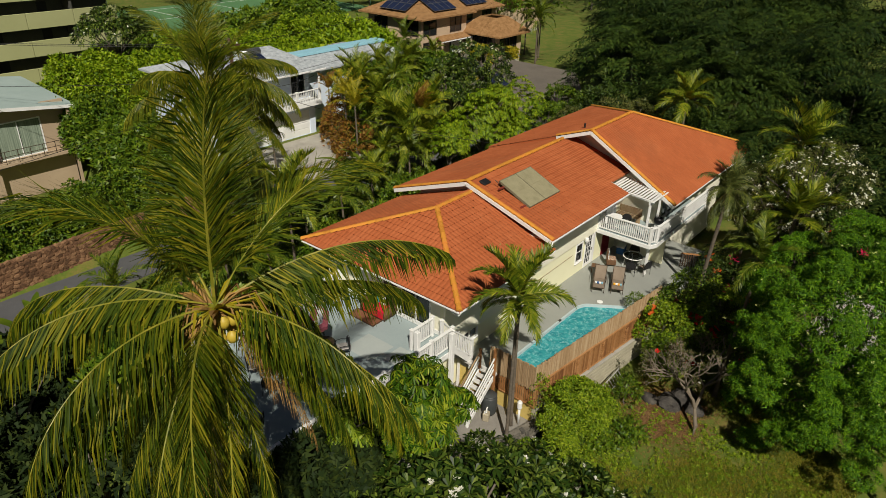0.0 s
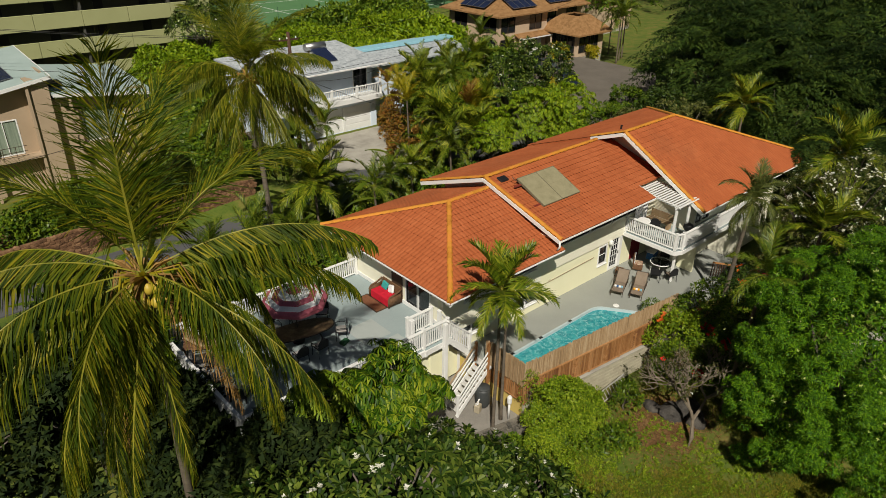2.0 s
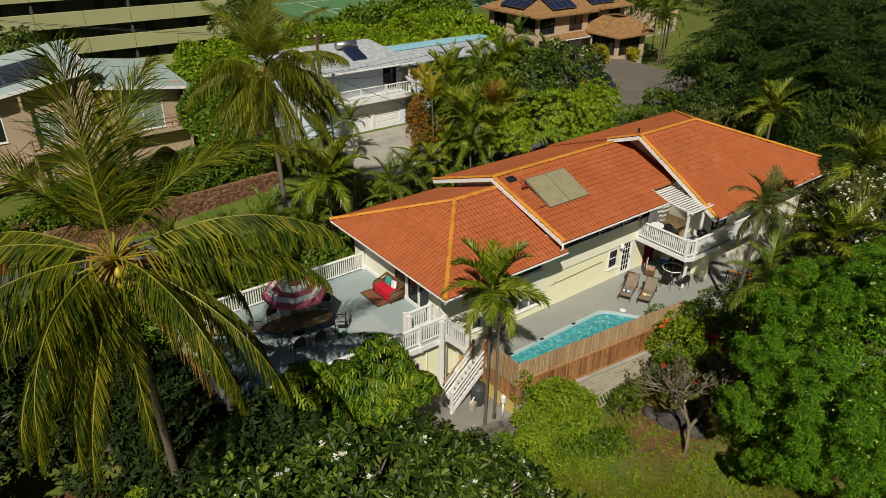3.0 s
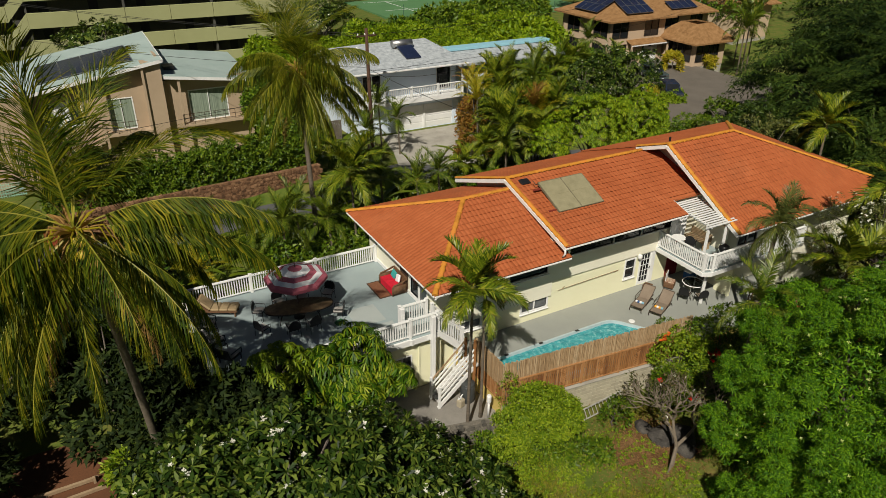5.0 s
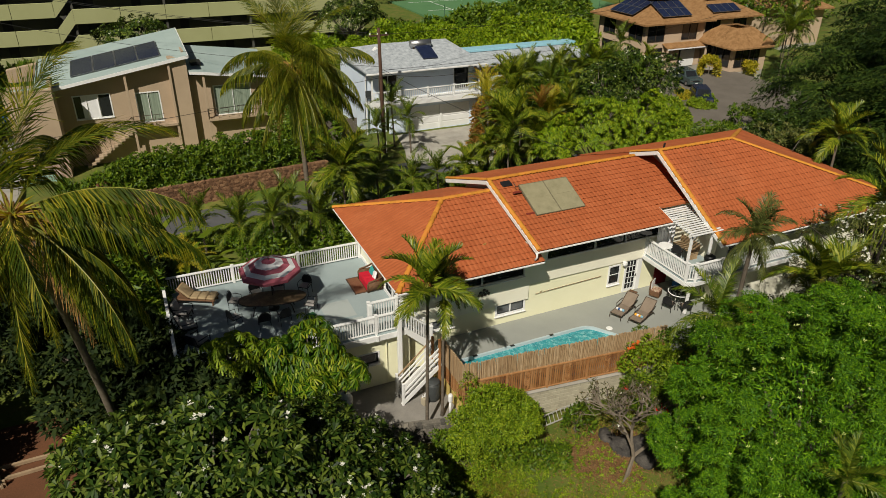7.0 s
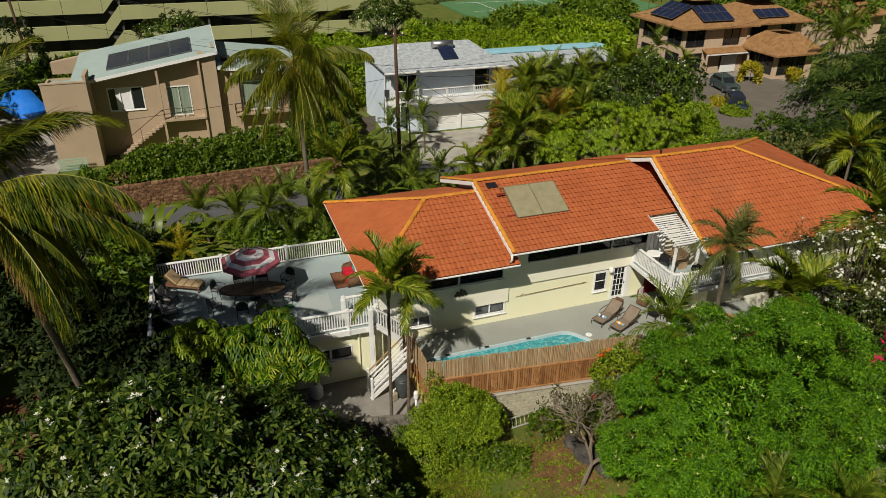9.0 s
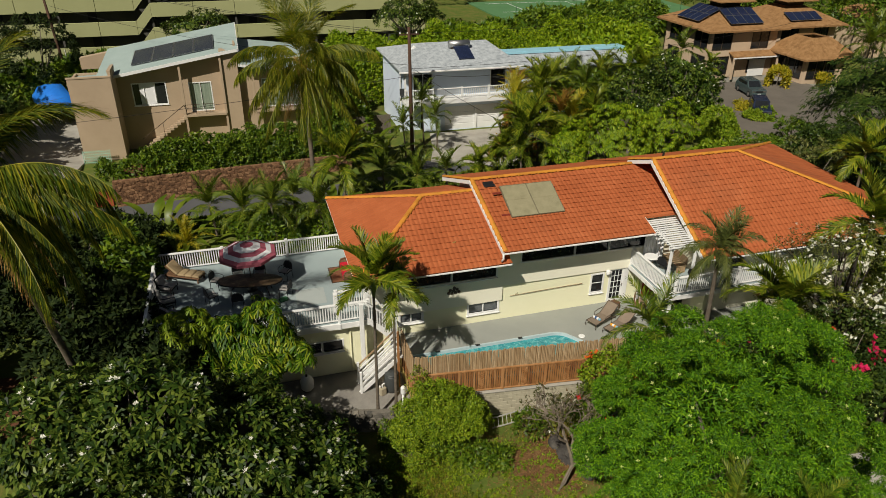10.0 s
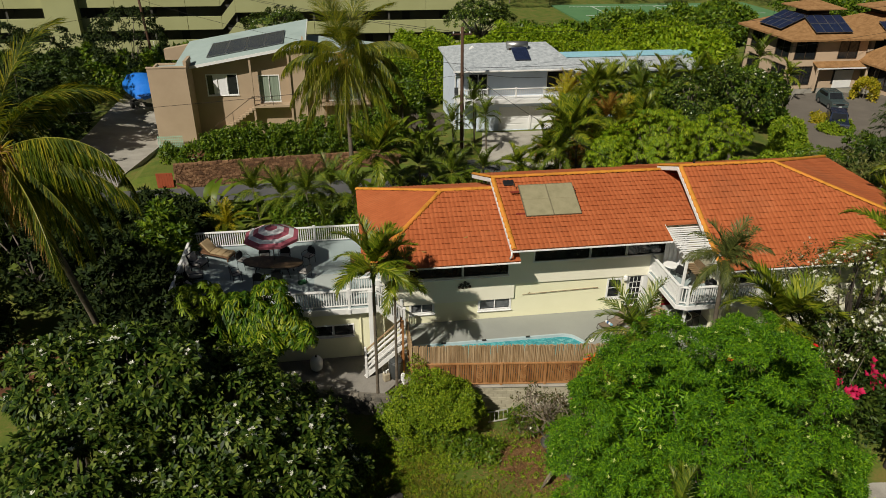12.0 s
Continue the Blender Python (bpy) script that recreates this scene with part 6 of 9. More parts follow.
def boat():
    b = thing("boat", "boat under a bright blue cover on a trailer", "boat", (-29.8, 54.2, -2.84), 28)
    b.scale = (1.5, 1.5, 1.5)
    g = Geo()
    sec = [(-2.8, 0.95, 0.75), (-1.5, 1.05, 0.7), (0.5, 1.0, 0.7), (2.0, 0.7, 0.85), (3.0, 0.1, 1.0)]
    for y, w, z in sec:
        g.v += [(-w, y, z + 0.75), (-w * 0.85, y, z + 0.3), (0, y, z), (w * 0.85, y, z + 0.3), (w, y, z + 0.75)]
    for i in range(4):
        for j in range(4):
            g.f.append((i * 5 + j, i * 5 + j + 1, (i + 1) * 5 + j + 1, (i + 1) * 5 + j))
    g.f.append((0, 1, 2, 3, 4))
    part("hull", g, plain("pale_hull", (0.5, 0.48, 0.36), 0.3), b)
    c = Geo()
    sec = [(-2.9, 1.02, 1.2), (-2.4, 1.1, 2.1), (-0.8, 1.12, 2.6), (0.6, 1.08, 2.35), (2.0, 0.8, 2.0), (3.1, 0.12, 1.75)]
    for y, w, z in sec:
        c.v += [(-w, y, 1.25), (-w * 0.95, y, 1.55), (-w * 0.5, y, z - 0.1), (0, y, z), (w * 0.5, y, z - 0.1), (w * 0.95, y, 1.55), (w, y, 1.25)]
    for i in range(5):
        for j in range(6):
            c.f.append((i * 7 + j, (i + 1) * 7 + j, (i + 1) * 7 + j + 1, i * 7 + j + 1))
    c.f.append((0, 1, 2, 3, 4, 5, 6))
    part("cover", c, BLUETARP, b, "bright blue cover", True)
    part("trailer", Geo().box(-0.9, -0.8, -2.4, 1.8, 0.42, 0.52).box(0.8, 0.9, -2.4, 1.8, 0.42, 0.52).box(-0.9, 0.9, -0.2, -0.1, 0.42, 0.52).box(-0.06, 0.06, 1.8, 3.6, 0.42, 0.52).box(-0.3, 0.3, -1.5, 1.5, 0.5, 0.75), BLACKMETAL, b)
    for s in (-1, 1):
        part("wheel", Geo().tube([(s * 1.0, -0.6, 0.32), (s * 0.8, -0.6, 0.32)], 0.32, 14), RUBBER, b)


boat()


# ---- plants ----
def unit(a):
    return a / np.maximum(np.linalg.norm(a, axis=-1, keepdims=True), 1e-6)


def leaf_quads(p, d, side, length, width, droop=0.0, belly=0.55):
    """Lance-shaped leaves as quads: base p, direction d, breadth along side."""
    length, width = np.broadcast_to(length, (len(p),))[:, None], np.broadcast_to(width, (len(p),))[:, None]
    tip = p + d * length
    tip[:, 2] -= droop * length[:, 0]
    mid = p + d * length * belly
    s = unit(side) * width * 0.5
    return np.stack([p, mid + s, tip, mid - s], 1)


def leaf_tris(p, d, side, length, width, droop=0.0):
    """Small leaves as single triangles: broad near the base, drawn out to a tip."""
    length, width = np.broadcast_to(length, (len(p),))[:, None], np.broadcast_to(width, (len(p),))[:, None]
    tip = p + d * length
    tip[:, 2] -= droop * length[:, 0]
    s = unit(side) * width * 0.55
    return np.stack([p + s, tip, p - s], 1)


def rand_dirs(rng, n, zmin=-1.0):
    z = rng.uniform(zmin, 1, n)
    a = rng.uniform(0, 2 * np.pi, n)
    r = np.sqrt(1 - z * z)
    return np.stack([r * np.cos(a), r * np.sin(a), z], 1)


def lumpy(d, seed, amount=0.18):
    """A bumpy radius factor for directions d."""
    rng = np.random.default_rng(seed)
    k = rng.normal(size=(7, 3)) * 2.6
    ph = rng.uniform(0, 6.28, 7)
    return 1 + amount * np.sin(d @ k.T + ph).mean(1) * 2.2


def crown_points(rng, n, centre, radii, zmin=-0.35, shell=0.72, seed=0, lump=0.18):
    """Points near the surface of an uneven crown, and the outward direction there."""
    d = rand_dirs(rng, n, zmin)
    f = lumpy(d, seed, lump) * rng.uniform(shell, 1.0, n) ** 0.6
    p = np.array(centre) + d * np.array(radii) * f[:, None]
    return p, unit(d / np.array(radii))


def tufts(rng, p, out, per, radius):
    """Points on little outward-facing domes round each clump centre, so that clumps stand apart with gaps between."""
    n = len(p) * per
    o = np.repeat(out, per, 0)
    d = unit(rng.normal(size=(n, 3)) + o * 0.9 + np.array([0, 0, 0.35]))
    r = np.repeat(radius * rng.uniform(0.55, 1.25, len(p)), per)[:, None] * rng.uniform(0.7, 1.05, (n, 1))
    return np.repeat(p, per, 0) + d * r * np.array([1, 1, 0.8]), d


def leafy(rng, p, out, per, size, aspect, spread, up=0.35, droop=0.15, jitter=0.6, length_var=0.35, tri=False):
    """A domed tuft of leaves at each point."""
    base, o = tufts(rng, p, out, per, spread * 1.7)
    n = len(base)
    d = unit(o * 0.55 + rng.normal(size=(n, 3)) * jitter + np.array([0, 0, up * 0.3]))
    nrm = unit(o * 1.2 + rng.normal(size=(n, 3)) * 0.45 + np.array([0, 0, up]))
    side = np.cross(d, nrm)
    L = size * (1 + rng.uniform(-length_var, length_var, n))
    return leaf_tris(base, d, side, L, L * aspect * 1.25, droop) if tri else leaf_quads(base, d, side, L, L * aspect, droop)


def rosettes(rng, p, out, per, size, aspect, lift=0.35, droop=0.25, spread=0.0, belly=0.55):
    """Whorls of leaves that radiate from each point round its outward axis."""
    n = len(p) * per
    o = np.repeat(unit(out + np.array([0, 0, 0.6]) + rng.normal(size=out.shape) * 0.25), per, 0)
    ref = np.where(np.abs(o[:, 2:3]) < 0.9, np.array([[0, 0, 1.0]]), np.array([[1.0, 0, 0]]))
    a = unit(np.cross(o, ref))
    b = np.cross(o, a)
    t = np.tile(np.arange(per) / per * 2 * np.pi, len(p)) + np.repeat(rng.uniform(0, 6.28, len(p)), per) + rng.normal(size=n) * 0.12
    radial = a * np.cos(t)[:, None] + b * np.sin(t)[:, None]
    d = unit(radial + o * (lift + rng.normal(size=n)[:, None] * 0.15))
    side = np.cross(d, o)
    L = size * (1 + rng.uniform(-0.3, 0.25, n))
    base = np.repeat(p + rng.normal(size=p.shape) * spread, per, 0)
    return leaf_quads(base, d, side, L, L * aspect, droop, belly)


def trunk_and_limbs(base, top, r, limbs, n=8, bend=0.15, rng=None):
    g = Geo()
    base, top = Vector(base), Vector(top)
    rng = rng or random.Random(1)
    mid = base.lerp(top, 0.5) + Vector((rng.uniform(-bend, bend), rng.uniform(-bend, bend), 0))
    g.tube([base - Vector((0, 0, 0.2)), base + Vector((0, 0, 0.15)), mid, top], [r * 1.35, r, r * 0.8, r * 0.55], n)
    for q in limbs:
        q = Vector(q)
        s = base.lerp(top, rng.uniform(0.55, 1.0))
        m = s.lerp(q, 0.5) + Vector((rng.uniform(-bend, bend), rng.uniform(-bend, bend), rng.uniform(0, bend)))
        g.tube([s, m, q], [r * 0.5, r * 0.32, r * 0.12], 6)
    return g


def broad_tree(name, label, base, centre, radii, leaf, clumps=220, per=60, size=0.22, aspect=0.38, spread=0.32, zmin=-0.3, seed=1, bark=None, lump=0.2, droop=0.15, shell=0.7, limbs=8, r=0.16, flowers=None, nflower=0, fsize=0.09, up=0.35, category="tree", jitter=0.6, tri=False, clusters=0):
    """A tree: tapered trunk with limbs, and a crown of many leaf tufts."""
    rng = np.random.default_rng(seed)
    base, centre = np.array(base, float), np.array(centre, float)
    t = thing(name, label, category, base)
    c = centre - base
    p, o = crown_points(rng, clumps, c, radii, zmin, shell, seed, lump)
    q = leafy(rng, p, o, per, size, aspect, spread, up, droop, jitter, tri=tri)
    k = rng.choice(len(p), min(limbs, len(p)), replace=False)
    g = trunk_and_limbs((0, 0, 0), c - np.array([0, 0, radii[2] * 0.35]), r, [tuple(c + (p[i] - c) * 0.85) for i in k], rng=random.Random(seed))
    part("trunk", g, bark or BARK, t, smooth=True)
    part("crown", quads_mesh("crown", q, leaf), None, t)
    if nflower:
        pf, of = crown_points(rng, clusters or nflower, c, np.array(radii) * 1.05, 0.0 if zmin > -0.2 else zmin, 0.97, seed, lump)
        if clusters:
            # blossoms stand in a few dense bunches
            k = max(1, nflower // clusters)
            pf, of = np.repeat(pf, k, 0), np.repeat(of, k, 0)
            pf = pf + rng.normal(size=pf.shape) * fsize * 0.9
        tagged(part("blossom", quads_mesh("blossom", rosettes(rng, pf, of, 6, fsize, 0.6, 0.5, 0.0, fsize * 0.4), flowers), None, t), kind="stuff")
    return t


def hedge(name, label, path, width, z0, z1, leaf, density=55, size=0.16, aspect=0.5, seed=1, wav=0.25, spread=0.14, category="hedge"):
    """A clipped, lumpy hedge along a path of (x, y)."""
    rng = np.random.default_rng(seed)
    ps, os = [], []
    t = thing(name, label, category, (*path[0], z0))
    for (x0, y0), (x1, y1) in zip(path, path[1:]):
        ln = math.hypot(x1 - x0, y1 - y0)
        ux, uy = (x1 - x0) / ln, (y1 - y0) / ln
        n = int(ln * density)
        a = rng.uniform(0, np.pi, n)
        s = rng.uniform(0, ln, n)
        w = (width / 2) * np.sign(np.cos(a)) * np.abs(np.cos(a)) ** 0.6
        hgt = np.abs(np.sin(a)) ** 0.6
        bump = 1 + wav * (np.sin(s * 1.7 + seed) * 0.4 + np.sin(s * 0.63 + 1.3 * seed) * 0.5 + np.sin(s * 3.9) * 0.2)
        px = x0 + ux * s - uy * w
        py = y0 + uy * s + ux * w
        pz = z0 + (z1 - z0) * hgt * bump * rng.uniform(0.85, 1.0, n)
        ps.append(np.stack([px, py, pz], 1))
        os.append(np.stack([-uy * np.cos(a), ux * np.cos(a), np.sin(a)], 1))
    p, o = np.concatenate(ps) - np.array([*path[0], z0]), np.concatenate(os)
    part("foliage", quads_mesh("foliage", leafy(rng, p, o, 11, size * 1.25, aspect, spread, 0.4, 0.1, tri=True), leaf), None, t)
    g = Geo()
    for (x0, y0), (x1, y1) in zip(path, path[1:]):
        k = max(2, int(math.hypot(x1 - x0, y1 - y0) / 1.2))
        for i in range(k):
            x, y = x0 + (x1 - x0) * (i + 0.5) / k - path[0][0], y0 + (y1 - y0) * (i + 0.5) / k - path[0][1]
            g.tube([(x, y, -0.2), (x + 0.1, y, (z1 - z0) * 0.8)], [0.06, 0.02], 5)
    tagged(part("woody_base", g, BARK, t), kind="stuff")
    return t


def frond_mesh(rng, name, L, e0, droop, pairs, ll, lw, hang, leaf, rib, start=0.12, fold=0.5, twist=0.0, bend=1.6, sweep=30):
    """A feather leaf: a curved rib with two rows of narrow, hanging leaflets; it grows along +x."""
    N = 24
    ts = np.linspace(0, 1, N)
    e = e0 - droop * ts ** bend
    step = L / (N - 1)
    pts = np.zeros((N, 3))
    yaw = twist * ts
    for i in range(1, N):
        pts[i] = pts[i - 1] + step * np.array([np.cos(e[i]) * np.cos(yaw[i]), np.cos(e[i]) * np.sin(yaw[i]), np.sin(e[i])])
    quads = []
    for s in (-1, 1):
        t = np.linspace(start, 0.995, pairs) + rng.uniform(-0.003, 0.003, pairs)
        t = np.clip(t, 0, 1)
        idx = np.clip((t * (N - 1)).astype(int), 0, N - 2)
        fr = (t * (N - 1) - idx)[:, None]
        p = pts[idx] * (1 - fr) + pts[idx + 1] * fr
        T = unit(pts[idx + 1] - pts[idx])
        S = unit(np.stack([-T[:, 1], T[:, 0], np.zeros(pairs)], 1)) * s
        U = np.cross(T, S) * s
        U = np.where(U[:, 2:3] < 0, -U, U)
        ang = np.radians(sweep + 40 * t)[:, None] + rng.normal(size=(pairs, 1)) * 0.13
        d1 = unit(S * np.cos(ang) + T * np.sin(ang) + U * fold * (1 - t[:, None] * 0.5) + np.array([0, 0, -1]) * hang * 0.35)
        d2 = unit(d1 + np.array([0, 0, -1]) * hang * (1 + rng.uniform(-0.45, 0.6, (pairs, 1))) + rng.normal(size=(pairs, 3)) * 0.10)
        prof = np.sin(np.pi * np.clip(0.12 + 0.83 * t, 0, 1)) ** 0.55
        l = (ll * prof * (1 + rng.uniform(-0.22, 0.14, pairs)))[:, None]
        W = unit(T + rng.normal(size=(pairs, 3)) * 0.1) * lw
        a = p
        b = p + d1 * l * 0.5
        c = b + d2 * l * 0.5
        quads.append(np.stack([a - W * 0.35, a + W * 0.35, b + W * 0.5, b - W * 0.5], 1))
        quads.append(np.stack([b - W * 0.5, b + W * 0.5, c + W * 0.06, c - W * 0.06], 1))
    q = np.concatenate(quads)
    # rib as a tapering three-sided strip
    r = np.linspace(0.026, 0.005, N)[:, None] * (L / 4.5)
    S = np.array([[0, 1, 0]])
    up = np.array([[0, 0, 1]])
    A, B, C = pts + S * r, pts + up * r * 0.9, pts - S * r
    ribs = [np.stack([X[:-1], Y[:-1], Y[1:], X[1:]], 1) for X, Y in ((A, B), (B, C), (C, A))]
    m = len(q)
    q = np.concatenate([q, *ribs])
    me = quads_mesh(name, q, leaf)
    me.materials.append(rib)
    mi = np.zeros(len(q), dtype=np.int32)
    mi[m:] = 1
    me.polygons.foreach_set("material_index", mi)
    return me


def palm_tree(label, base, crown, fronds, variants, trunk_r=0.14, seed=1, name="palm_tree", group="", flare=1.5, scale=1.0, extra=None, bulge=0.0, tilt=0.0, spec=(), leaf=None):
    """A palm: ringed curved trunk and separate fronds. variants: frond meshes from upright to hanging."""
    rng = random.Random(seed)
    t = thing(name, label, "palm tree", base, group=group)
    d = Vector(crown) - Vector(base)
    pts, rad = [], []
    for i in range(13):
        s = i / 12
        pts.append(Vector((d.x * s ** 1.3, d.y * s ** 1.3, d.z * s)) - (Vector((0, 0, 0.25)) if i == 0 else Vector()))
        rad.append(trunk_r * (flare if i == 0 else 1.0 - 0.3 * s) * (1 + 0.04 * (i % 2)))
    part("trunk", Geo().tube(pts, rad, 10), PALMBARK, t, smooth=True)
    if bulge:
        part("crownshaft", Geo().tube([d - Vector((0, 0, 0.75)), d - Vector((0, 0, 0.4)), d + Vector((0, 0, 0.05))], [trunk_r * 0.75, bulge, bulge * 0.6], 10), plain("green_crownshaft", (0.11, 0.17, 0.04), 0.5), t, "smooth green crownshaft", True)
    golden = 2.39996
    for i in range(fronds):
        s = (i + 0.5) / fronds
        k = min(len(variants) - 1, int(s * len(variants)))
        ob = part("frond", variants[k], None, t)
        ob.matrix_basis = Matrix.Translation(d + Vector((0, 0, 0.12 * (1 - s)))) @ Matrix.Rotation(i * golden + rng.uniform(-0.45, 0.45), 4, "Z") @ Matrix.Rotation(rng.uniform(-0.2, 0.2) + tilt, 4, "Y") @ Matrix.Rotation(rng.uniform(-0.25, 0.25), 4, "X") @ Matrix.Scale(scale * rng.uniform(0.88, 1.06), 4)
    for i, (az, e0, dr, ln) in enumerate(spec):
        me = frond_mesh(np.random.default_rng(seed * 50 + i), "coconut_frond", ln, e0, dr, 150, 1.5 if e0 > 0.9 else 1.3, 0.042, 0.4 if e0 > 0.9 else 1.7 + 0.5 * max(0.0, 1.0 - e0), leaf or L_COCO, L_COCO_RIB, 0.16, 0.3 if e0 > 0.6 else 0.1, twist=0.3 * (-1) ** i, sweep=40)
        part("frond", me, None, t).matrix_basis = Matrix.Translation(d) @ Matrix.Rotation(az, 4, "Z")
    if extra:
        extra(t, d, rng)
    return t


_r = np.random.default_rng(11)
COCO_DRY = frond_mesh(_r, "dry_frond", 4.0, -0.9, 0.5, 60, 0.8, 0.035, 1.3, L_DRY, L_DRY, 0.14, 0.1)
AREC = [frond_mesh(_r, "feather_frond", 2.2, e, dr, 58, 0.70, 0.078, h, L_PALM, L_COCO_RIB, 0.1, f) for e, dr, h, f in ((1.3, 0.7, 0.15, 0.7), (1.0, 1.1, 0.2, 0.6), (0.65, 1.3, 0.3, 0.55), (0.25, 1.3, 0.4, 0.4), (-0.1, 1.2, 0.5, 0.3))]
ARECD = [frond_mesh(_r, "feather_frond", 2.3, e, dr, 52, 0.64, 0.055, h, L_FAN, L_COCO_RIB, 0.1, f) for e, dr, h, f in ((1.35, 0.6, 0.2, 0.6), (1.1, 1.0, 0.25, 0.5), (0.75, 1.3, 0.35, 0.4), (0.3, 1.4, 0.5, 0.3), (-0.1, 1.2, 0.6, 0.3))]
YELP = [frond_mesh(_r, "feather_frond", 2.1, e, dr, 36, 0.5, 0.05, h, L_YELLOW, L_COCO_RIB, 0.1, f) for e, dr, h, f in ((1.35, 0.6, 0.2, 0.6), (1.1, 1.0, 0.25, 0.5), (0.7, 1.3, 0.35, 0.4))]
GREYP = [frond_mesh(_r, "feather_frond", 2.3, e, dr, 70, 0.75, 0.05, h, m, L_COCO_RIB, 0.1, f) for e, dr, h, f, m in ((1.3, 0.8, 0.3, 0.6, L_GREYPALM), (0.95, 1.5, 0.5, 0.4, L_GREYPALM), (0.5, 1.8, 0.8, 0.3, L_GREYPALM), (0.0, 1.5, 1.0, 0.2, L_GREYPALM), (-0.5, 1.0, 1.2, 0.1, L_GREYPALM))]
REDP = [frond_mesh(_r, "feather_frond", 1.7, e, dr, 30, 0.45, 0.05, h, L_REDLEAF, L_COCO_RIB, 0.1, f) for e, dr, h, f in ((1.35, 0.6, 0.2, 0.6), (1.0, 1.0, 0.25, 0.5))]


def coco_heart(t, d, rng):
    nuts = Geo()
    for i in range(16):
        a = i * 2.4
        m = Matrix.Translation(d + Vector(((0.3 + 0.06 * (i % 3)) * math.cos(a), (0.3 + 0.06 * (i % 3)) * math.sin(a), -0.25 - 0.16 * (i % 5))))
        nuts = Geo().lathe([(0.0, -0.14), (0.09, -0.1), (0.125, 0.0), (0.1, 0.09), (0.02, 0.15)], 10, m, cap=False)
        part("coconut", nuts, plain("yellow_green_husk", (0.44, 0.32, 0.04), 0.5) if i == 0 else bpy.data.materials["yellow_green_husk"], t, smooth=True)
    for i in range(30):
        a = rng.uniform(0, 6.28)
        v = Vector((math.cos(a), math.sin(a), 0))
        ln = rng.uniform(0.7, 1.6)
        part("flower_stalk", Geo().tube([d + v * 0.1, d + v * ln * 0.55 + Vector((0, 0, 0.15)), d + v * ln * 0.8 - Vector((0, 0, ln * 0.55))], [0.03, 0.022, 0.008], 5), L_YELLOW if i % 2 else L_DRY, t, "tan flower stalk")
    for i in range(34):
        a, el = rng.uniform(0, 6.28), rng.uniform(-1.0, 0.9)
        ln = rng.uniform(0.5, 1.0)
        v = Vector((math.cos(a) * math.cos(el), math.sin(a) * math.cos(el), math.sin(el)))
        w = Vector((-math.sin(a), math.cos(a), 0)) * 0.07
        p = d + Vector((0, 0, -0.1)) + v * 0.12
        part("dry_sheath", Geo().add([p - w, p + w, p + v * ln * 0.6 + w * 0.8, p + v * ln + Vector((0, 0, -0.15)), p + v * ln * 0.6 - w * 0.8], [(0, 1, 2, 3, 4)]), L_DRY if i % 5 else L_YELLOW, t)
    for i in range(4):
        ob = part("dry_frond", COCO_DRY, None, t)
        ob.matrix_basis = Matrix.Translation(d + Vector((0, 0, -0.2))) @ Matrix.Rotation(i * 1.7 + 0.4, 4, "Z")


# (direction, first rise, droop, length) of each coconut frond
TALL = ((-2.0, 1.42, 0.35, 5.4), (-0.3, 0.42, 0.95, 5.4), (-0.45, 0.1, 1.0, 5.4), (-0.82, -0.30, 0.75, 5.3), (-0.2, 0.95, 1.3, 5.0), (2.75, 1.15, 1.4, 4.8), (2.8, 0.5, 1.5, 5.0), (2.35, 0.35, 1.35, 5.0), (0.75, 0.8, 1.4, 5.0), (1.45, 0.7, 1.4, 4.8), (-2.4, 0.2, 1.7, 5.2), (-2.95, -0.05, 1.5, 5.2), (-1.5, 0.35, 1.75, 5.3), (-2.05, -0.5, 0.9, 5.2), (-1.9, -0.95, 0.45, 4.8), (-2.25, 0.1, 1.6, 5.3), (1.9, -0.5, 1.1, 4.8), (-0.15, -0.85, 0.55, 4.6), (3.0, -0.75, 0.6, 4.8), (-2.6, -0.9, 0.5, 4.6), (0.55, -0.55, 1.0, 4.8), (-0.65, -0.72, 0.7, 5.0), (-2.35, -0.35, 1.1, 5.0), (-0.35, -0.45, 0.95, 5.0), (-2.8, -0.55, 0.85, 5.0), (2.5, -0.75, 0.65, 4.8), (-3.1, 0.25, 1.5, 5.2), (2.1, 0.0, 1.3, 5.0), (0.15, 0.1, 1.5, 5.2), (0.3, -0.3, 1.2, 5.0), (0.05, -0.6, 0.9, 4.8), (0.95, 1.25, 0.8, 5.0))
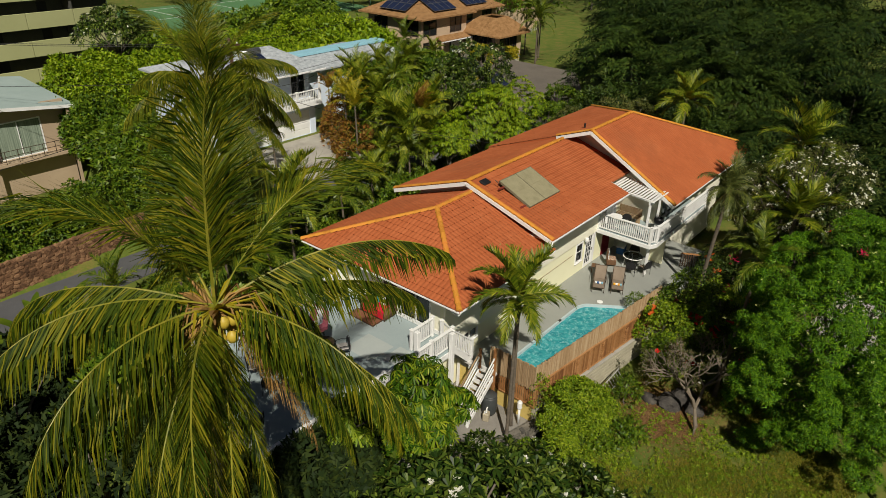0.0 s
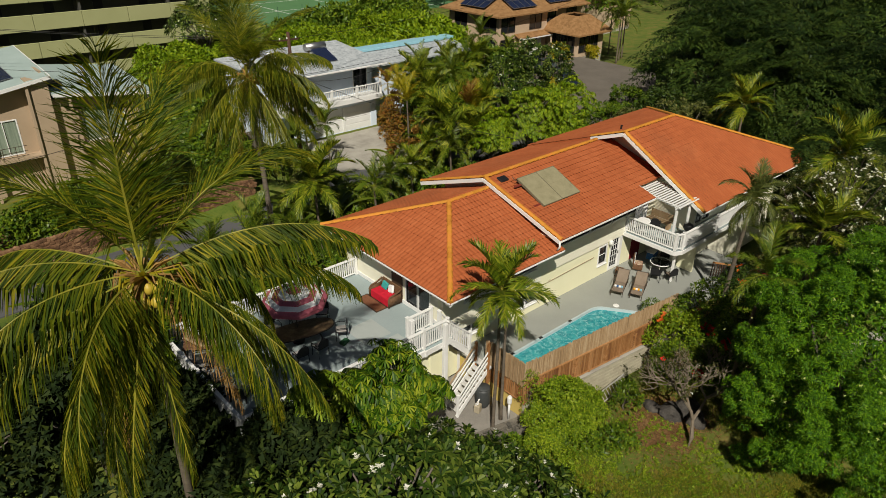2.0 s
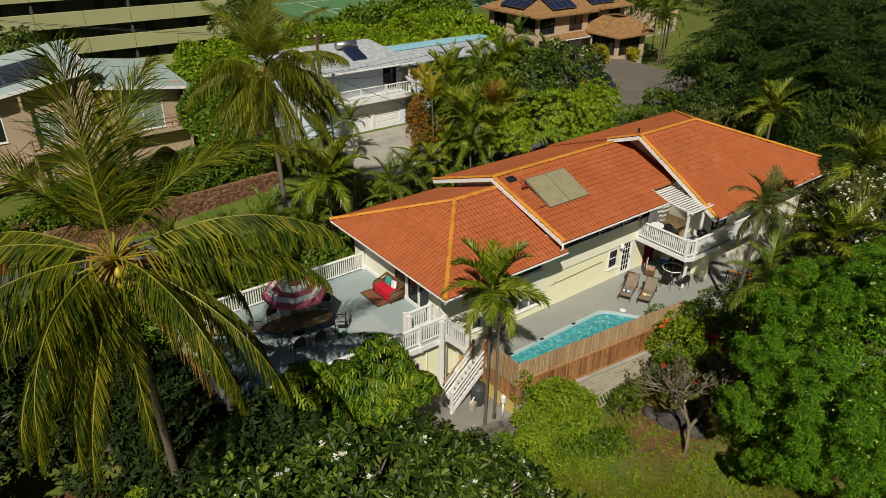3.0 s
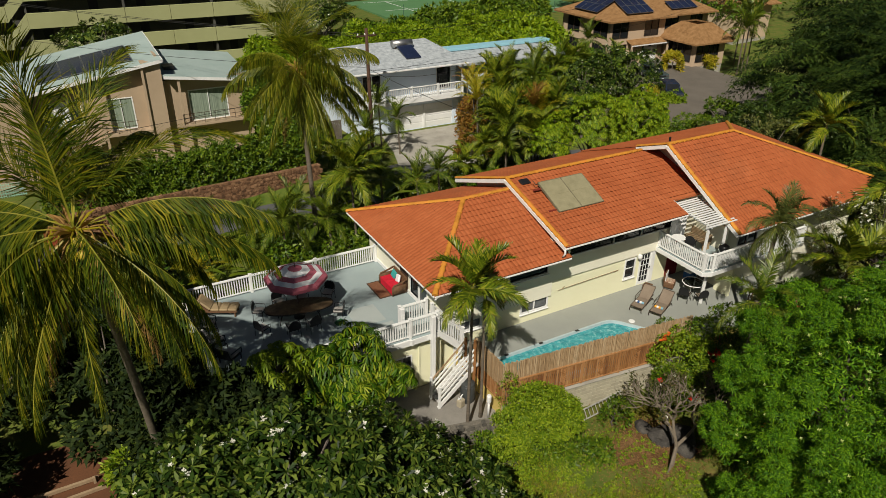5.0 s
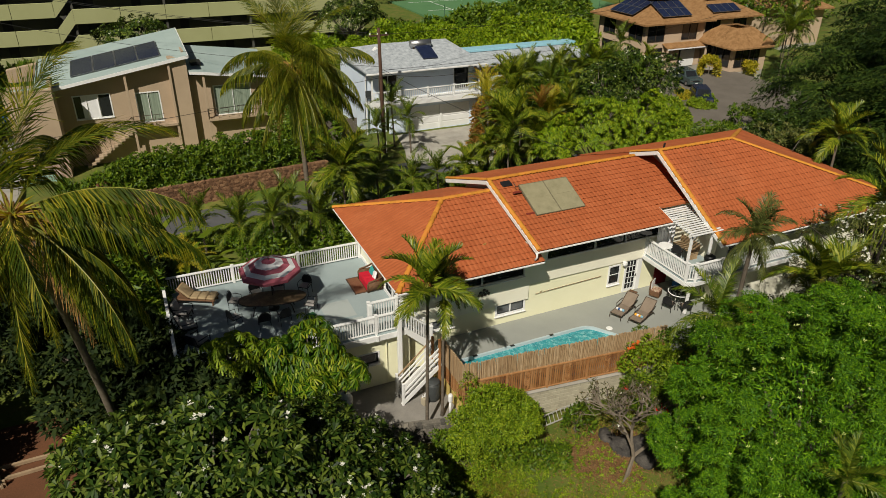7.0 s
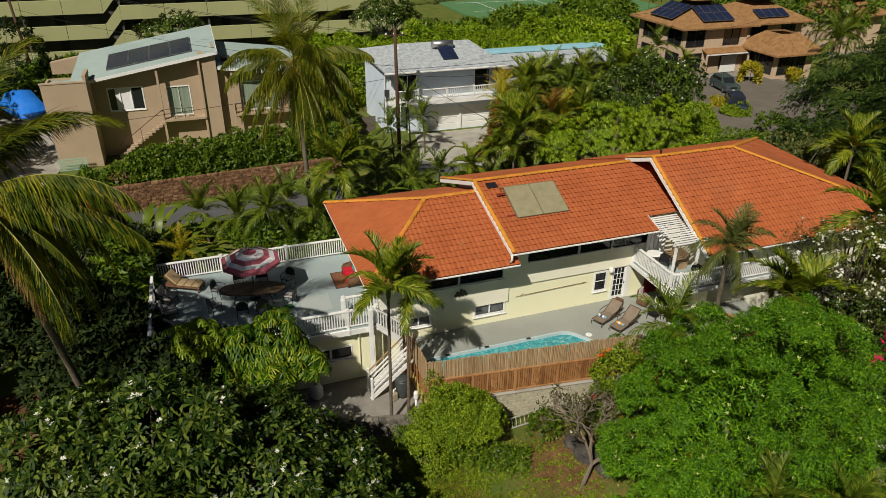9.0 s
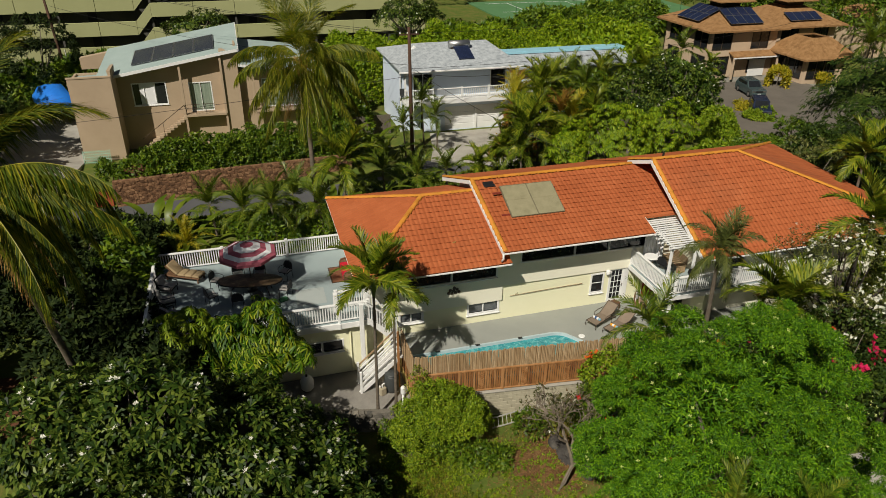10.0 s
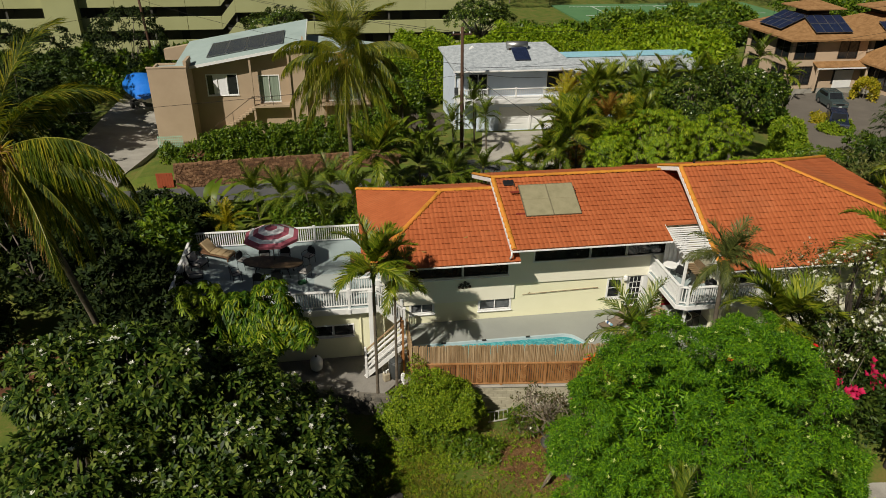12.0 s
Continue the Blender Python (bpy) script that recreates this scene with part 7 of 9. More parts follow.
LANE = ((-2.6, 1.4, 0.3, 4.6), (-0.4, 1.07, 0.67, 4.6), (0.8, 1.22, 0.59, 4.4), (2.3, 1.12, 0.74, 4.6), (-2.9, 0.67, 1.33, 4.8), (-0.1, 0.57, 1.18, 4.8), (-2.3, 0.42, 1.48, 4.8), (-0.7, 0.32, 1.41, 4.8), (-1.5, 0.62, 1.55, 4.8), (-1.9, 0.12, 1.26, 4.6), (-1.1, 0.12, 1.26, 4.6), (3.0, 0.22, 1.26, 4.6), (0.35, 0.12, 1.18, 4.6), (1.1, 0.32, 1.18, 4.6), (1.9, 0.42, 1.26, 4.6), (-2.5, -0.38, 0.81, 4.4), (-0.5, -0.38, 0.81, 4.4), (-1.5, -0.48, 0.74, 5.0), (-1.85, -0.68, 0.52, 5.2), (-1.3, -0.63, 0.55, 5.2), (-0.75, -0.58, 0.59, 5.0), (-2.3, -0.58, 0.59, 5.0), (-2.8, -0.18, 0.89, 4.6), (-0.2, -0.18, 0.89, 4.6), (-1.75, 1.02, 1.48, 4.8), (-1.2, 0.87, 1.55, 4.8), (2.5, -0.38, 0.81, 4.4), (1.4, -0.48, 0.74, 4.4), (-2.0, -0.78, 0.44, 4.2), (-0.9, -0.78, 0.44, 4.2), (0.6, -0.78, 0.44, 4.2))
palm_tree("tall coconut palm with drooping yellow-green fronds and nuts", (-18.3, 0.0, -0.75), (-19.15, -3.2, 11.45), 0, (), 0.15, seed=4, extra=coco_heart, name="coconut_palm", spec=TALL)
palm_tree("tall coconut palm beside the lane with hanging fronds", (-6.9, 14.6, -0.1), (-7.04, 15.4, 10.4), 0, (), 0.16, seed=9, extra=coco_heart, name="coconut_palm", spec=LANE, leaf=L_COCO_PALE)
# twin palms beside the pool fence
palm_tree("slender young palm beside the pool fence", (-6.54, -2.5, -1.35), (-6.52, -2.5, 5.65), 14, AREC, 0.075, seed=21, bulge=0.11, scale=1.0, group="twin palms")
palm_tree("slender young palm beside the pool fence", (-5.63, -2.1, -1.35), (-5.6, -2.0, 4.75), 9, AREC, 0.07, seed=22, bulge=0.10, scale=0.78, group="twin palms")
# palms before the balcony and towards the dome tree
palm_tree("grey-green drooping palm before the balcony", (8.2, -4.6, -1.6), (7.35, -5.3, 6.45), 18, GREYP, 0.12, seed=23, scale=0.85)
palm_tree("small feathery palm at the end of the terrace", (3.0, -7.9, -1.9), (2.4, -8.5, 5.7), 12, ARECD, 0.09, seed=24, scale=0.85)
palm_tree("bright green palm behind the round tree", (7.9, -8.3, -2.0), (8.1, -8.3, 5.7), 12, AREC, 0.10, seed=25, scale=1.1)
palm_tree("palm growing out of the round tree", (0.9, -15.6, -2.4), (1.0, -15.3, 4.5), 9, ARECD, 0.10, seed=26, scale=0.62)
palm_tree("palm growing out of the round tree", (3.2, -16.2, -2.4), (3.1, -15.9, 4.3), 8, ARECD, 0.10, seed=27, scale=0.62)
palm_tree("palm behind the far end of the house", (23.7, 3.2, -1.0), (23.5, 3.3, 6.1), 13, AREC, 0.1, seed=28, scale=1.1)
palm_tree("yellow-green palm at the corner of the house", (13.6, -6.6, -2.0), (13.3, -6.8, 7.6), 14, AREC, 0.1, seed=29, scale=1.15)
palm_tree("palm between house and dark trees", (16.5, -5.6, -2.0), (16.3, -5.8, 3.2), 13, AREC, 0.1, seed=30, scale=1.1)
palm_tree("palm before the far wing", (12.4, -5.2, -2.0), (12.2, -5.4, 2.2), 12, ARECD, 0.09, seed=31, scale=1.0)
# palms beside the beige houses
for i, (x, y, z) in enumerate(((61.0, 39.6, 3.4), (63.6, 41.0, 4.2), (66.5, 42.5, 3.6), (69.5, 47.0, 3.4))):
    palm_tree("feathery palm beside the beige houses", (x + 0.2, y, ground_z(x, y) - 0.05), (x, y, z), 13, ARECD, 0.11, seed=330 + i, scale=1.35, group="garden palms")
# palms along the lane behind the house
for i, (x, y, z, s, v) in enumerate(((-5.5, 12.2, 5.2, 1.15, AREC), (-2.6, 14.6, 3.4, 0.9, ARECD), (-0.6, 13.6, 3.2, 0.9, ARECD), (1.8, 15.2, 2.8, 0.85, ARECD), (4.4, 16.2, 2.6, 0.8, AREC), (-9.8, 11.6, 3.2, 0.95, ARECD), (-8.4, 13.6, 2.7, 0.9, ARECD), (-11.4, 13.0, 2.4, 0.95, ARECD), (-7.0, 12.2, 2.6, 0.95, ARECD), (-13.4, 15.4, 1.9, 0.9, ARECD), (8.1, 16.6, 4.9, 1.3, AREC), (6.6, 17.2, 3.2, 1.0, AREC), (9.3, 18.4, 4.3, 1.15, AREC), (11.2, 18.0, 5.2, 1.05, REDP), (12.6, 19.0, 4.2, 1.15, YELP), (10.4, 16.4, 3.6, 1.1, AREC), (14.6, 19.6, 4.2, 1.15, AREC), (7.2, 15.4, 3.6, 1.1, ARECD), (9.6, 23.0, 4.6, 1.0, YELP), (11.3, 22.0, 5.2, 1.05, AREC), (10.6, 25.2, 4.8, 1.0, YELP), (12.8, 25.8, 5.4, 1.0, AREC), (14.5, 27.5, 4.9, 1.1, AREC), (12.2, 28.8, 4.4, 0.9, REDP), (3.6, 28.4, 3.6, 0.9, ARECD), (4.2, 26.2, 3.0, 0.8, ARECD), (1.4, 25.8, 2.6, 0.85, ARECD), (-14.6, 11.0, 1.6, 0.8, YELP), (16.8, 31.0, 3.9, 1.2, AREC), (19.5, 33.0, 3.6, 1.2, ARECD), (22.5, 33.0, 3.6, 1.2, AREC), (25.5, 33.5, 3.4, 1.25, ARECD), (28.5, 35.0, 3.2, 1.25, AREC), (31.5, 36.5, 2.8, 1.2, ARECD), (21.0, 29.5, 3.8, 1.15, AREC), (40.2, 46.0, 2.6, 1.2, ARECD), (42.2, 43.0, 1.2, 0.9, AREC), (17.4, 26.5, 4.6, 1.0, ARECD), (-23.5, 14.0, 3.0, 1.0, ARECD))):
    palm_tree("feathery palm in the planting behind the house", (x + 0.2, y, ground_z(x, y) - 0.05), (x, y, z), 13 if s > 0.9 else 11, v, 0.08, seed=40 + i, scale=s, group="garden palms")


def plumeria(label, base, centre, radii, tips, seed, flowers=0.10, leaf=None, petal=0.085, size=0.36, per=9, zmin=-0.1, group="plumeria trees", bark=None):
    rng = np.random.default_rng(seed)
    t = thing("plumeria_tree", label, "tree", base, group=group)
    c = np.array(centre, float) - np.array(base, float)
    p, o = crown_points(rng, tips, c, radii, zmin, 0.72, seed, 0.36)
    k = rng.choice(len(p), 26, replace=False)
    part("trunk", trunk_and_limbs((0, 0, 0), c - np.array([0, 0, radii[2] * 0.3]), 0.15, [tuple(p[i]) for i in k], rng=random.Random(seed), bend=0.3), bark or BARK, t, smooth=True)
    part("crown", quads_mesh("crown", np.concatenate([rosettes(rng, p, o, per, size, 0.29, 0.30, 0.28, belly=0.74), rosettes(rng, p + o * 0.06, o, per, size * 0.82, 0.29, 1.1, 0.15, belly=0.74)]), leaf or L_PLUM, 1), None, t)
    m = rng.random(len(p)) < flowers
    if m.any():
        pf = np.repeat(p[m] + o[m] * 0.10 + np.array([0, 0, 0.10]), 3, 0)
        pf = pf + rng.normal(size=pf.shape) * 0.05
        tagged(part("blossom", quads_mesh("blossom", rosettes(rng, pf, np.repeat(o[m], 3, 0), 5, petal, 0.6, 0.35, 0.0), F_WHITE), None, t), kind="stuff")
    return t


for i, (x, y, z, rx, ry, rz_, n) in enumerate(((-18.0, -5.9, 2.9, 2.5, 2.3, 2.3, 300), (-15.2, -6.1, 2.9, 2.6, 2.4, 2.3, 330), (-12.2, -6.5, 1.8, 2.3, 2.3, 2.0, 290), (-16.6, -9.7, 2.1, 2.7, 2.5, 2.1, 340), (-13.3, -10.0, 0.9, 2.6, 2.4, 2.0, 330), (-10.1, -6.4, 0.7, 1.7, 1.9, 1.6, 230), (-10.3, -9.5, -0.1, 2.2, 2.1, 1.6, 250), (-14.2, -13.0, 0.4, 2.6, 2.2, 1.8, 260), (-10.6, -12.4, -0.5, 2.2, 2.2, 1.4, 210), (-8.4, -6.4, -1.1, 1.2, 1.3, 1.0, 100), (-18.6, -12.4, 1.0, 2.4, 2.4, 2.0, 220))):
    plumeria("dark green plumeria tree with small white blossoms", (x, y, ground_z(x, y)), (x, y, z), (rx, ry, rz_), int(n * 1.35), 60 + i)
plumeria("plumeria full of white blossoms beside the far wing", (11.2, -8.4, -2.0), (11.2, -8.2, 5.8), (2.6, 2.5, 2.4), 1500, 80, flowers=0.26, petal=0.065, leaf=L_OLIVE, size=0.16, per=4, zmin=-0.75, bark=DARKBARK)
plumeria("plumeria with white blossoms beside the lane", (19.8, 22.2, -0.4), (19.8, 22.0, 3.9), (2.6, 2.4, 2.3), 300, 81, flowers=0.12, petal=0.09)
plumeria("plumeria with white blossoms beside the lane", (24.3, 22.6, -0.8), (24.2, 22.4, 4.5), (2.9, 2.7, 2.7), 340, 82, flowers=0.12, petal=0.09)
plumeria("plumeria with white blossoms behind the hedge", (10.5, 60.0, -1.3), (10.5, 60.0, 5.0), (4.0, 3.0, 3.0), 300, 83, flowers=0.2, size=0.45)
plumeria("plumeria beside the apartment block", (-14.5, 56.0, -1.3), (-14.5, 56.0, 4.4), (3.6, 3.0, 2.8), 300, 84, flowers=0.12, size=0.45)


def parasols(rng, p, out, per, size):
    """Whorls of blunt leaflets that spread from one point and hang like little parasols."""
    n = len(p)
    A = unit(np.array([[0, 0, 0.9]]) + out * 0.5 + rng.normal(size=(n, 3)) * 0.14)
    e1 = unit(np.cross(A, rng.normal(size=(n, 3))))
    e2 = np.cross(A, e1)
    a = (np.arange(per) / per * 2 * np.pi + rng.uniform(0, 6.28, (n, 1)) + rng.normal(size=(n, per)) * 0.1)[..., None]
    R = e1[:, None] * np.cos(a) + e2[:, None] * np.sin(a)
    S = e2[:, None] * np.cos(a) - e1[:, None] * np.sin(a)
    A = A[:, None]
    L = size * rng.uniform(0.75, 1.2, (n, 1, 1)) * rng.uniform(0.85, 1.1, (n, per, 1))
    b = p[:, None] + R * L * 0.06
    m = b + (R * 0.93 - A * rng.uniform(0.1, 0.4, (n, 1, 1))) * L * 0.52
    t = m + (R * 0.62 - A * rng.uniform(0.6, 1.0, (n, 1, 1))) * L * 0.5
    q = np.stack([b - S * L * 0.025, m - S * L * 0.09, t - S * L * 0.075, t + S * L * 0.075, m + S * L * 0.09, b + S * L * 0.025], 2)
    return q.reshape(-1, 6, 3)


def umbrella_tree(label, base, centre, radii, tips, seed, leaf=None, size=0.31):
    """Umbrella tree: whorls of drooping leaflets like little parasols, in uneven lumps."""
    rng = np.random.default_rng(seed)
    t = thing("umbrella_tree", label, "tree", base, group="umbrella trees")
    c = np.array(centre, float) - np.array(base, float)
    p, o = crown_points(rng, int(tips * 1.4), c, radii, -0.55, 0.70, seed, 0.5)
    k = rng.choice(len(p), 20, replace=False)
    part("trunk", trunk_and_limbs((0, 0, 0), c - np.array([0, 0, radii[2] * 0.3]), 0.10, [tuple(p[i]) for i in k], rng=random.Random(seed), bend=0.3), BARK, t, smooth=True)
    part("crown", quads_mesh("crown", parasols(rng, p, o, 11, size), leaf or L_SCHEFF), None, t)
    return t


umbrella_tree("glossy bright green umbrella tree before the deck", (-11.6, -2.2, -1.6), (-10.8, -1.8, 2.6), (1.75, 1.3, 1.65), 460, 90)
umbrella_tree("glossy bright green umbrella tree before the deck", (-12.9, -2.0, -1.6), (-12.6, -1.5, 3.1), (1.15, 1.0, 1.4), 150, 91)
umbrella_tree("glossy yellow-green umbrella tree at the end of the deck", (-14.2, -1.5, -1.4), (-14.0, -1.3, 3.9), (0.95, 0.9, 0.9), 80, 96, L_BUSH)
# shade at the deck corner is painted into these leaves
umbrella_tree("glossy green umbrella tree at the corner of the deck", (-14.6, -0.9, -1.2), (-13.7, -1.0, 2.5), (1.9, 1.2, 1.9), 330, 92, L_SHADED)
umbrella_tree("bright green rounded tree beside the lane", (13.2, 14.0, -0.1), (13.1, 13.6, 4.7), (2.3, 1.9, 2.5), 520, 93, L_LIME, size=0.27)
umbrella_tree("bright green rounded tree beside the lane", (9.7, 14.2, -0.1), (9.9, 14.0, 3.9), (1.4, 1.4, 1.8), 260, 94, L_LIME, 0.26)
umbrella_tree("bright green rounded tree beside the lane", (17.0, 14.0, -0.2), (16.8, 13.8, 4.3), (2.2, 1.8, 2.2), 430, 95, L_LIME, size=0.27)

# the big domed tree
DOME_C, DOME_R = (3.85, -12.0, 2.25), (5.0, 4.2, 6.15)


def dome_tree():
    rng = np.random.default_rng(100)
    base = np.array([DOME_C[0], DOME_C[1], ground_z(*DOME_C[:2])])
    t = thing("shade_tree", "wide dome-shaped tree with dense fine bright green leaves", "tree", base)
    c = np.array(DOME_C) - base
    low = c + np.array([-2.4, -1.9, -1.6])
    pa, oa = crown_points(rng, 118, c, np.array(DOME_R) * 0.91, -0.6, 0.92, 100, 0.07)
    pb, ob = crown_points(rng, 24, low, (2.1, 2.1, 2.4), -0.5, 0.9, 101, 0.12)
    p0, o0 = tufts(rng, np.concatenate([pa, pb]), np.concatenate([oa, ob]), 13, 0.66)
    q = leafy(rng, p0, o0, 150, 0.10, 0.24, 0.16, 0.5, 0.3, 0.6, tri=True)
    p2, o2 = crown_points(rng, 1500, c, np.array(DOME_R) * 0.7, -0.5, 0.88, 100, 0.12)
    q2 = leafy(rng, p2, o2, 24, 0.2, 0.2, 0.2, 0.4, 0.3, 0.75, tri=True)
    part("crown", quads_mesh("crown", np.concatenate([q, q2]), L_DOME), None, t)
    k = rng.choice(len(p2), 14, replace=False)
    part("trunk", trunk_and_limbs((0, 0, 0), c * np.array([1, 1, 0.6]), 0.28, [tuple(p2[i] * 0.85) for i in k], rng=random.Random(5), bend=0.3), BARK, t, smooth=True)
    pf, of = crown_points(rng, 170, c, np.array(DOME_R) * 1.02, -0.1, 0.99, 100, 0.13)
    tagged(part("blossom", quads_mesh("blossom", rosettes(rng, pf, of, 4, 0.07, 0.5, 0.6, 0.0), leaf_mat("pale_yellow_petal", [(0.35, 0.42, 0.12), (0.5, 0.55, 0.2)], 0.6, 0.2, 0.2, 0.0)), None, t), kind="stuff")
    pf, of = crown_points(rng, 5, c, np.array(DOME_R) * 1.01, -0.1, 0.99, 103, 0.09)
    tagged(part("blossom", quads_mesh("blossom", rosettes(rng, pf, of, 12, 0.12, 0.6, 0.5, 0.0, 0.05), F_RED), None, t), kind="stuff")


dome_tree()
# round bush below the fence
def lumpy_bush():
    """A sprawling bush of several leafy mounds, ragged at its foot."""
    rng = np.random.default_rng(110)
    base = np.array([-4.15, -4.5, -2.0])
    t = thing("bush", "sprawling light green bush covered with small leaves", "bush", base)
    lumps = (((0.0, 0.25, 1.95), (1.35, 0.85, 0.85)), ((-0.95, 0.1, 1.6), (0.9, 0.75, 0.8)), ((1.0, 0.05, 1.6), (0.95, 0.75, 0.85)), ((-0.3, -0.45, 1.45), (0.95, 0.55, 0.75)), ((0.7, -0.4, 1.45), (0.8, 0.5, 0.6)), ((-1.45, 0.0, 1.15), (0.7, 0.6, 0.65)), ((1.55, 0.2, 1.05), (0.5, 0.5, 0.75)), ((0.3, 0.45, 2.2), (0.75, 0.55, 0.45)))
    ps, os = [], []
    for i, (c, r) in enumerate(lumps):
        p, o = crown_points(rng, int(95 * (r[0] + 0.35)), np.array(c), np.array(r) * 0.92, -0.25, 0.84, 110 + i, 0.4)
        ps.append(p)
        os.append(o)
    p, o = np.concatenate(ps), np.concatenate(os)
    part("crown", quads_mesh("crown", leafy(rng, p, o, 46, 0.105, 0.5, 0.12, 0.3, 0.15, 0.8), L_BUSH), None, t)
    part("trunk", trunk_and_limbs((0, 0, 0), (0, 0, 1.3), 0.08, [tuple(p[i] * 0.8) for i in rng.choice(len(p), 10, replace=False)], rng=random.Random(3)), BARK, t, smooth=True)


lumpy_bush()
broad_tree("bush", "trailing light green vine at the foot of the bush", (-5.6, -5.2, -2.0), (-5.6, -5.2, -1.7), (0.9, 0.7, 0.5), L_BUSH, clumps=80, per=24, size=0.10, aspect=0.5, spread=0.12, zmin=-0.1, seed=111, lump=0.3, category="bush", r=0.05)
broad_tree("bush", "climbing vine on the corner of the fence", (-4.7, -3.0, -1.9), (-4.75, -2.85, 0.2), (0.4, 0.25, 1.2), L_BUSH, clumps=60, per=14, size=0.09, aspect=0.5, spread=0.1, zmin=-0.8, seed=112, category="vine", r=0.03)


def bare_tree():
    rng = random.Random(7)
    base = Vector((-0.5, -8.2, ground_z(-0.5, -8.2)))
    t = thing("sparse_tree", "sparse grey tree with tangled twigs and few leaves", "tree", base)
    g = Geo()
    tips = []

    def grow(p, d, ln, r, lev):
        q = p + d * ln
        m = p + d * ln * 0.5 + Vector((rng.uniform(-1, 1), rng.uniform(-1, 1), rng.uniform(-0.3, 0.6))) * ln * 0.14
        g.tube([p, m, q], [r, r * 0.85, r * 0.65], 6 if lev < 3 else 3, cap=False)
        if lev >= 6:
            tips.append(q)
            return
        for _ in range(3 if lev < 4 else 2):
            nd = (d + Vector((rng.uniform(-0.85, 1.15), rng.uniform(-0.9, 1.1), rng.uniform(-0.4, 0.5))) * (0.95 if lev < 2 else 0.85)).normalized()
            grow(q, nd, ln * rng.uniform(0.64, 0.84), r * 0.72, lev + 1)

    grow(Vector((0, 0, -0.2)), Vector((0.75, 0.35, 1)).normalized(), 1.45, 0.11, 0)
    part("trunk", g, PALEBARK, t)
    r2 = np.random.default_rng(8)
    p = np.array([tuple(q) for q in tips])
    p = p[r2.random(len(p)) < 0.4]
    part("crown", quads_mesh("crown", leafy(r2, p, unit(r2.normal(size=p.shape)), 9, 0.12, 0.42, 0.11, 0.2, 0.2, tri=True), L_DRYBUSH), None, t)
    pf = p[r2.random(len(p)) < 0.05]
    tagged(part("blossom", quads_mesh("blossom", rosettes(r2, pf, unit(r2.normal(size=pf.shape)), 6, 0.08, 0.6), F_WHITE), None, t), kind="stuff")


bare_tree()
# flowering shrubs at the end of the fence
for i, (x, y, z, rx, rz_, leafm, fl, nf) in enumerate(((5.7, -4.8, 0.4, 1.3, 1.7, L_HEDGE, F_RED, 12), (7.0, -6.4, -0.2, 1.5, 1.7, L_BUSH, F_ORANGE, 16), (8.8, -5.4, 0.1, 1.6, 2.0, L_DARK, F_PINK, 14), (4.0, -5.9, -0.3, 1.3, 1.5, L_HEDGE, F_RED, 20), (10.4, -4.8, 0.0, 1.5, 2.0, L_DARK, F_ORANGE, 10), (3.7, -4.6, 0.3, 1.15, 1.4, L_BUSH, F_ORANGE, 10), (2.6, -5.4, -0.6, 0.8, 0.9, L_HEDGE, F_RED, 8), (5.2, -7.6, -0.6, 1.3, 1.6, L_DARK, F_RED, 16))):
    broad_tree("flowering_shrub", "leafy shrub with red and orange blossoms", (x, y, ground_z(x, y)), (x, y, z), (rx, rx, rz_), leafm, clumps=170, per=26, size=0.15, aspect=0.42, spread=0.16, zmin=-0.6, seed=120 + i, flowers=fl, nflower=nf * 2, fsize=0.13, clusters=3, category="shrub", r=0.06, lump=0.3)
broad_tree("flowering_shrub", "climbing shrub with crimson blossom clusters", (9.2, -10.4, -2.1), (9.4, -10.2, 3.6), (1.6, 1.5, 2.0), L_DARK, clumps=220, per=24, size=0.17, aspect=0.42, spread=0.2, zmin=-0.7, seed=130, flowers=F_PINK, nflower=66, fsize=0.15, clusters=7, category="shrub", r=0.08, lump=0.35)
broad_tree("shrub", "small dark shrub in the terrace corner", (4.6, -2.7, 0.0), (4.6, -2.7, 0.45), (0.5, 0.35, 0.45), L_HEDGE, clumps=60, per=14, size=0.1, aspect=0.4, spread=0.08, zmin=-0.4, seed=131, category="shrub", r=0.03)

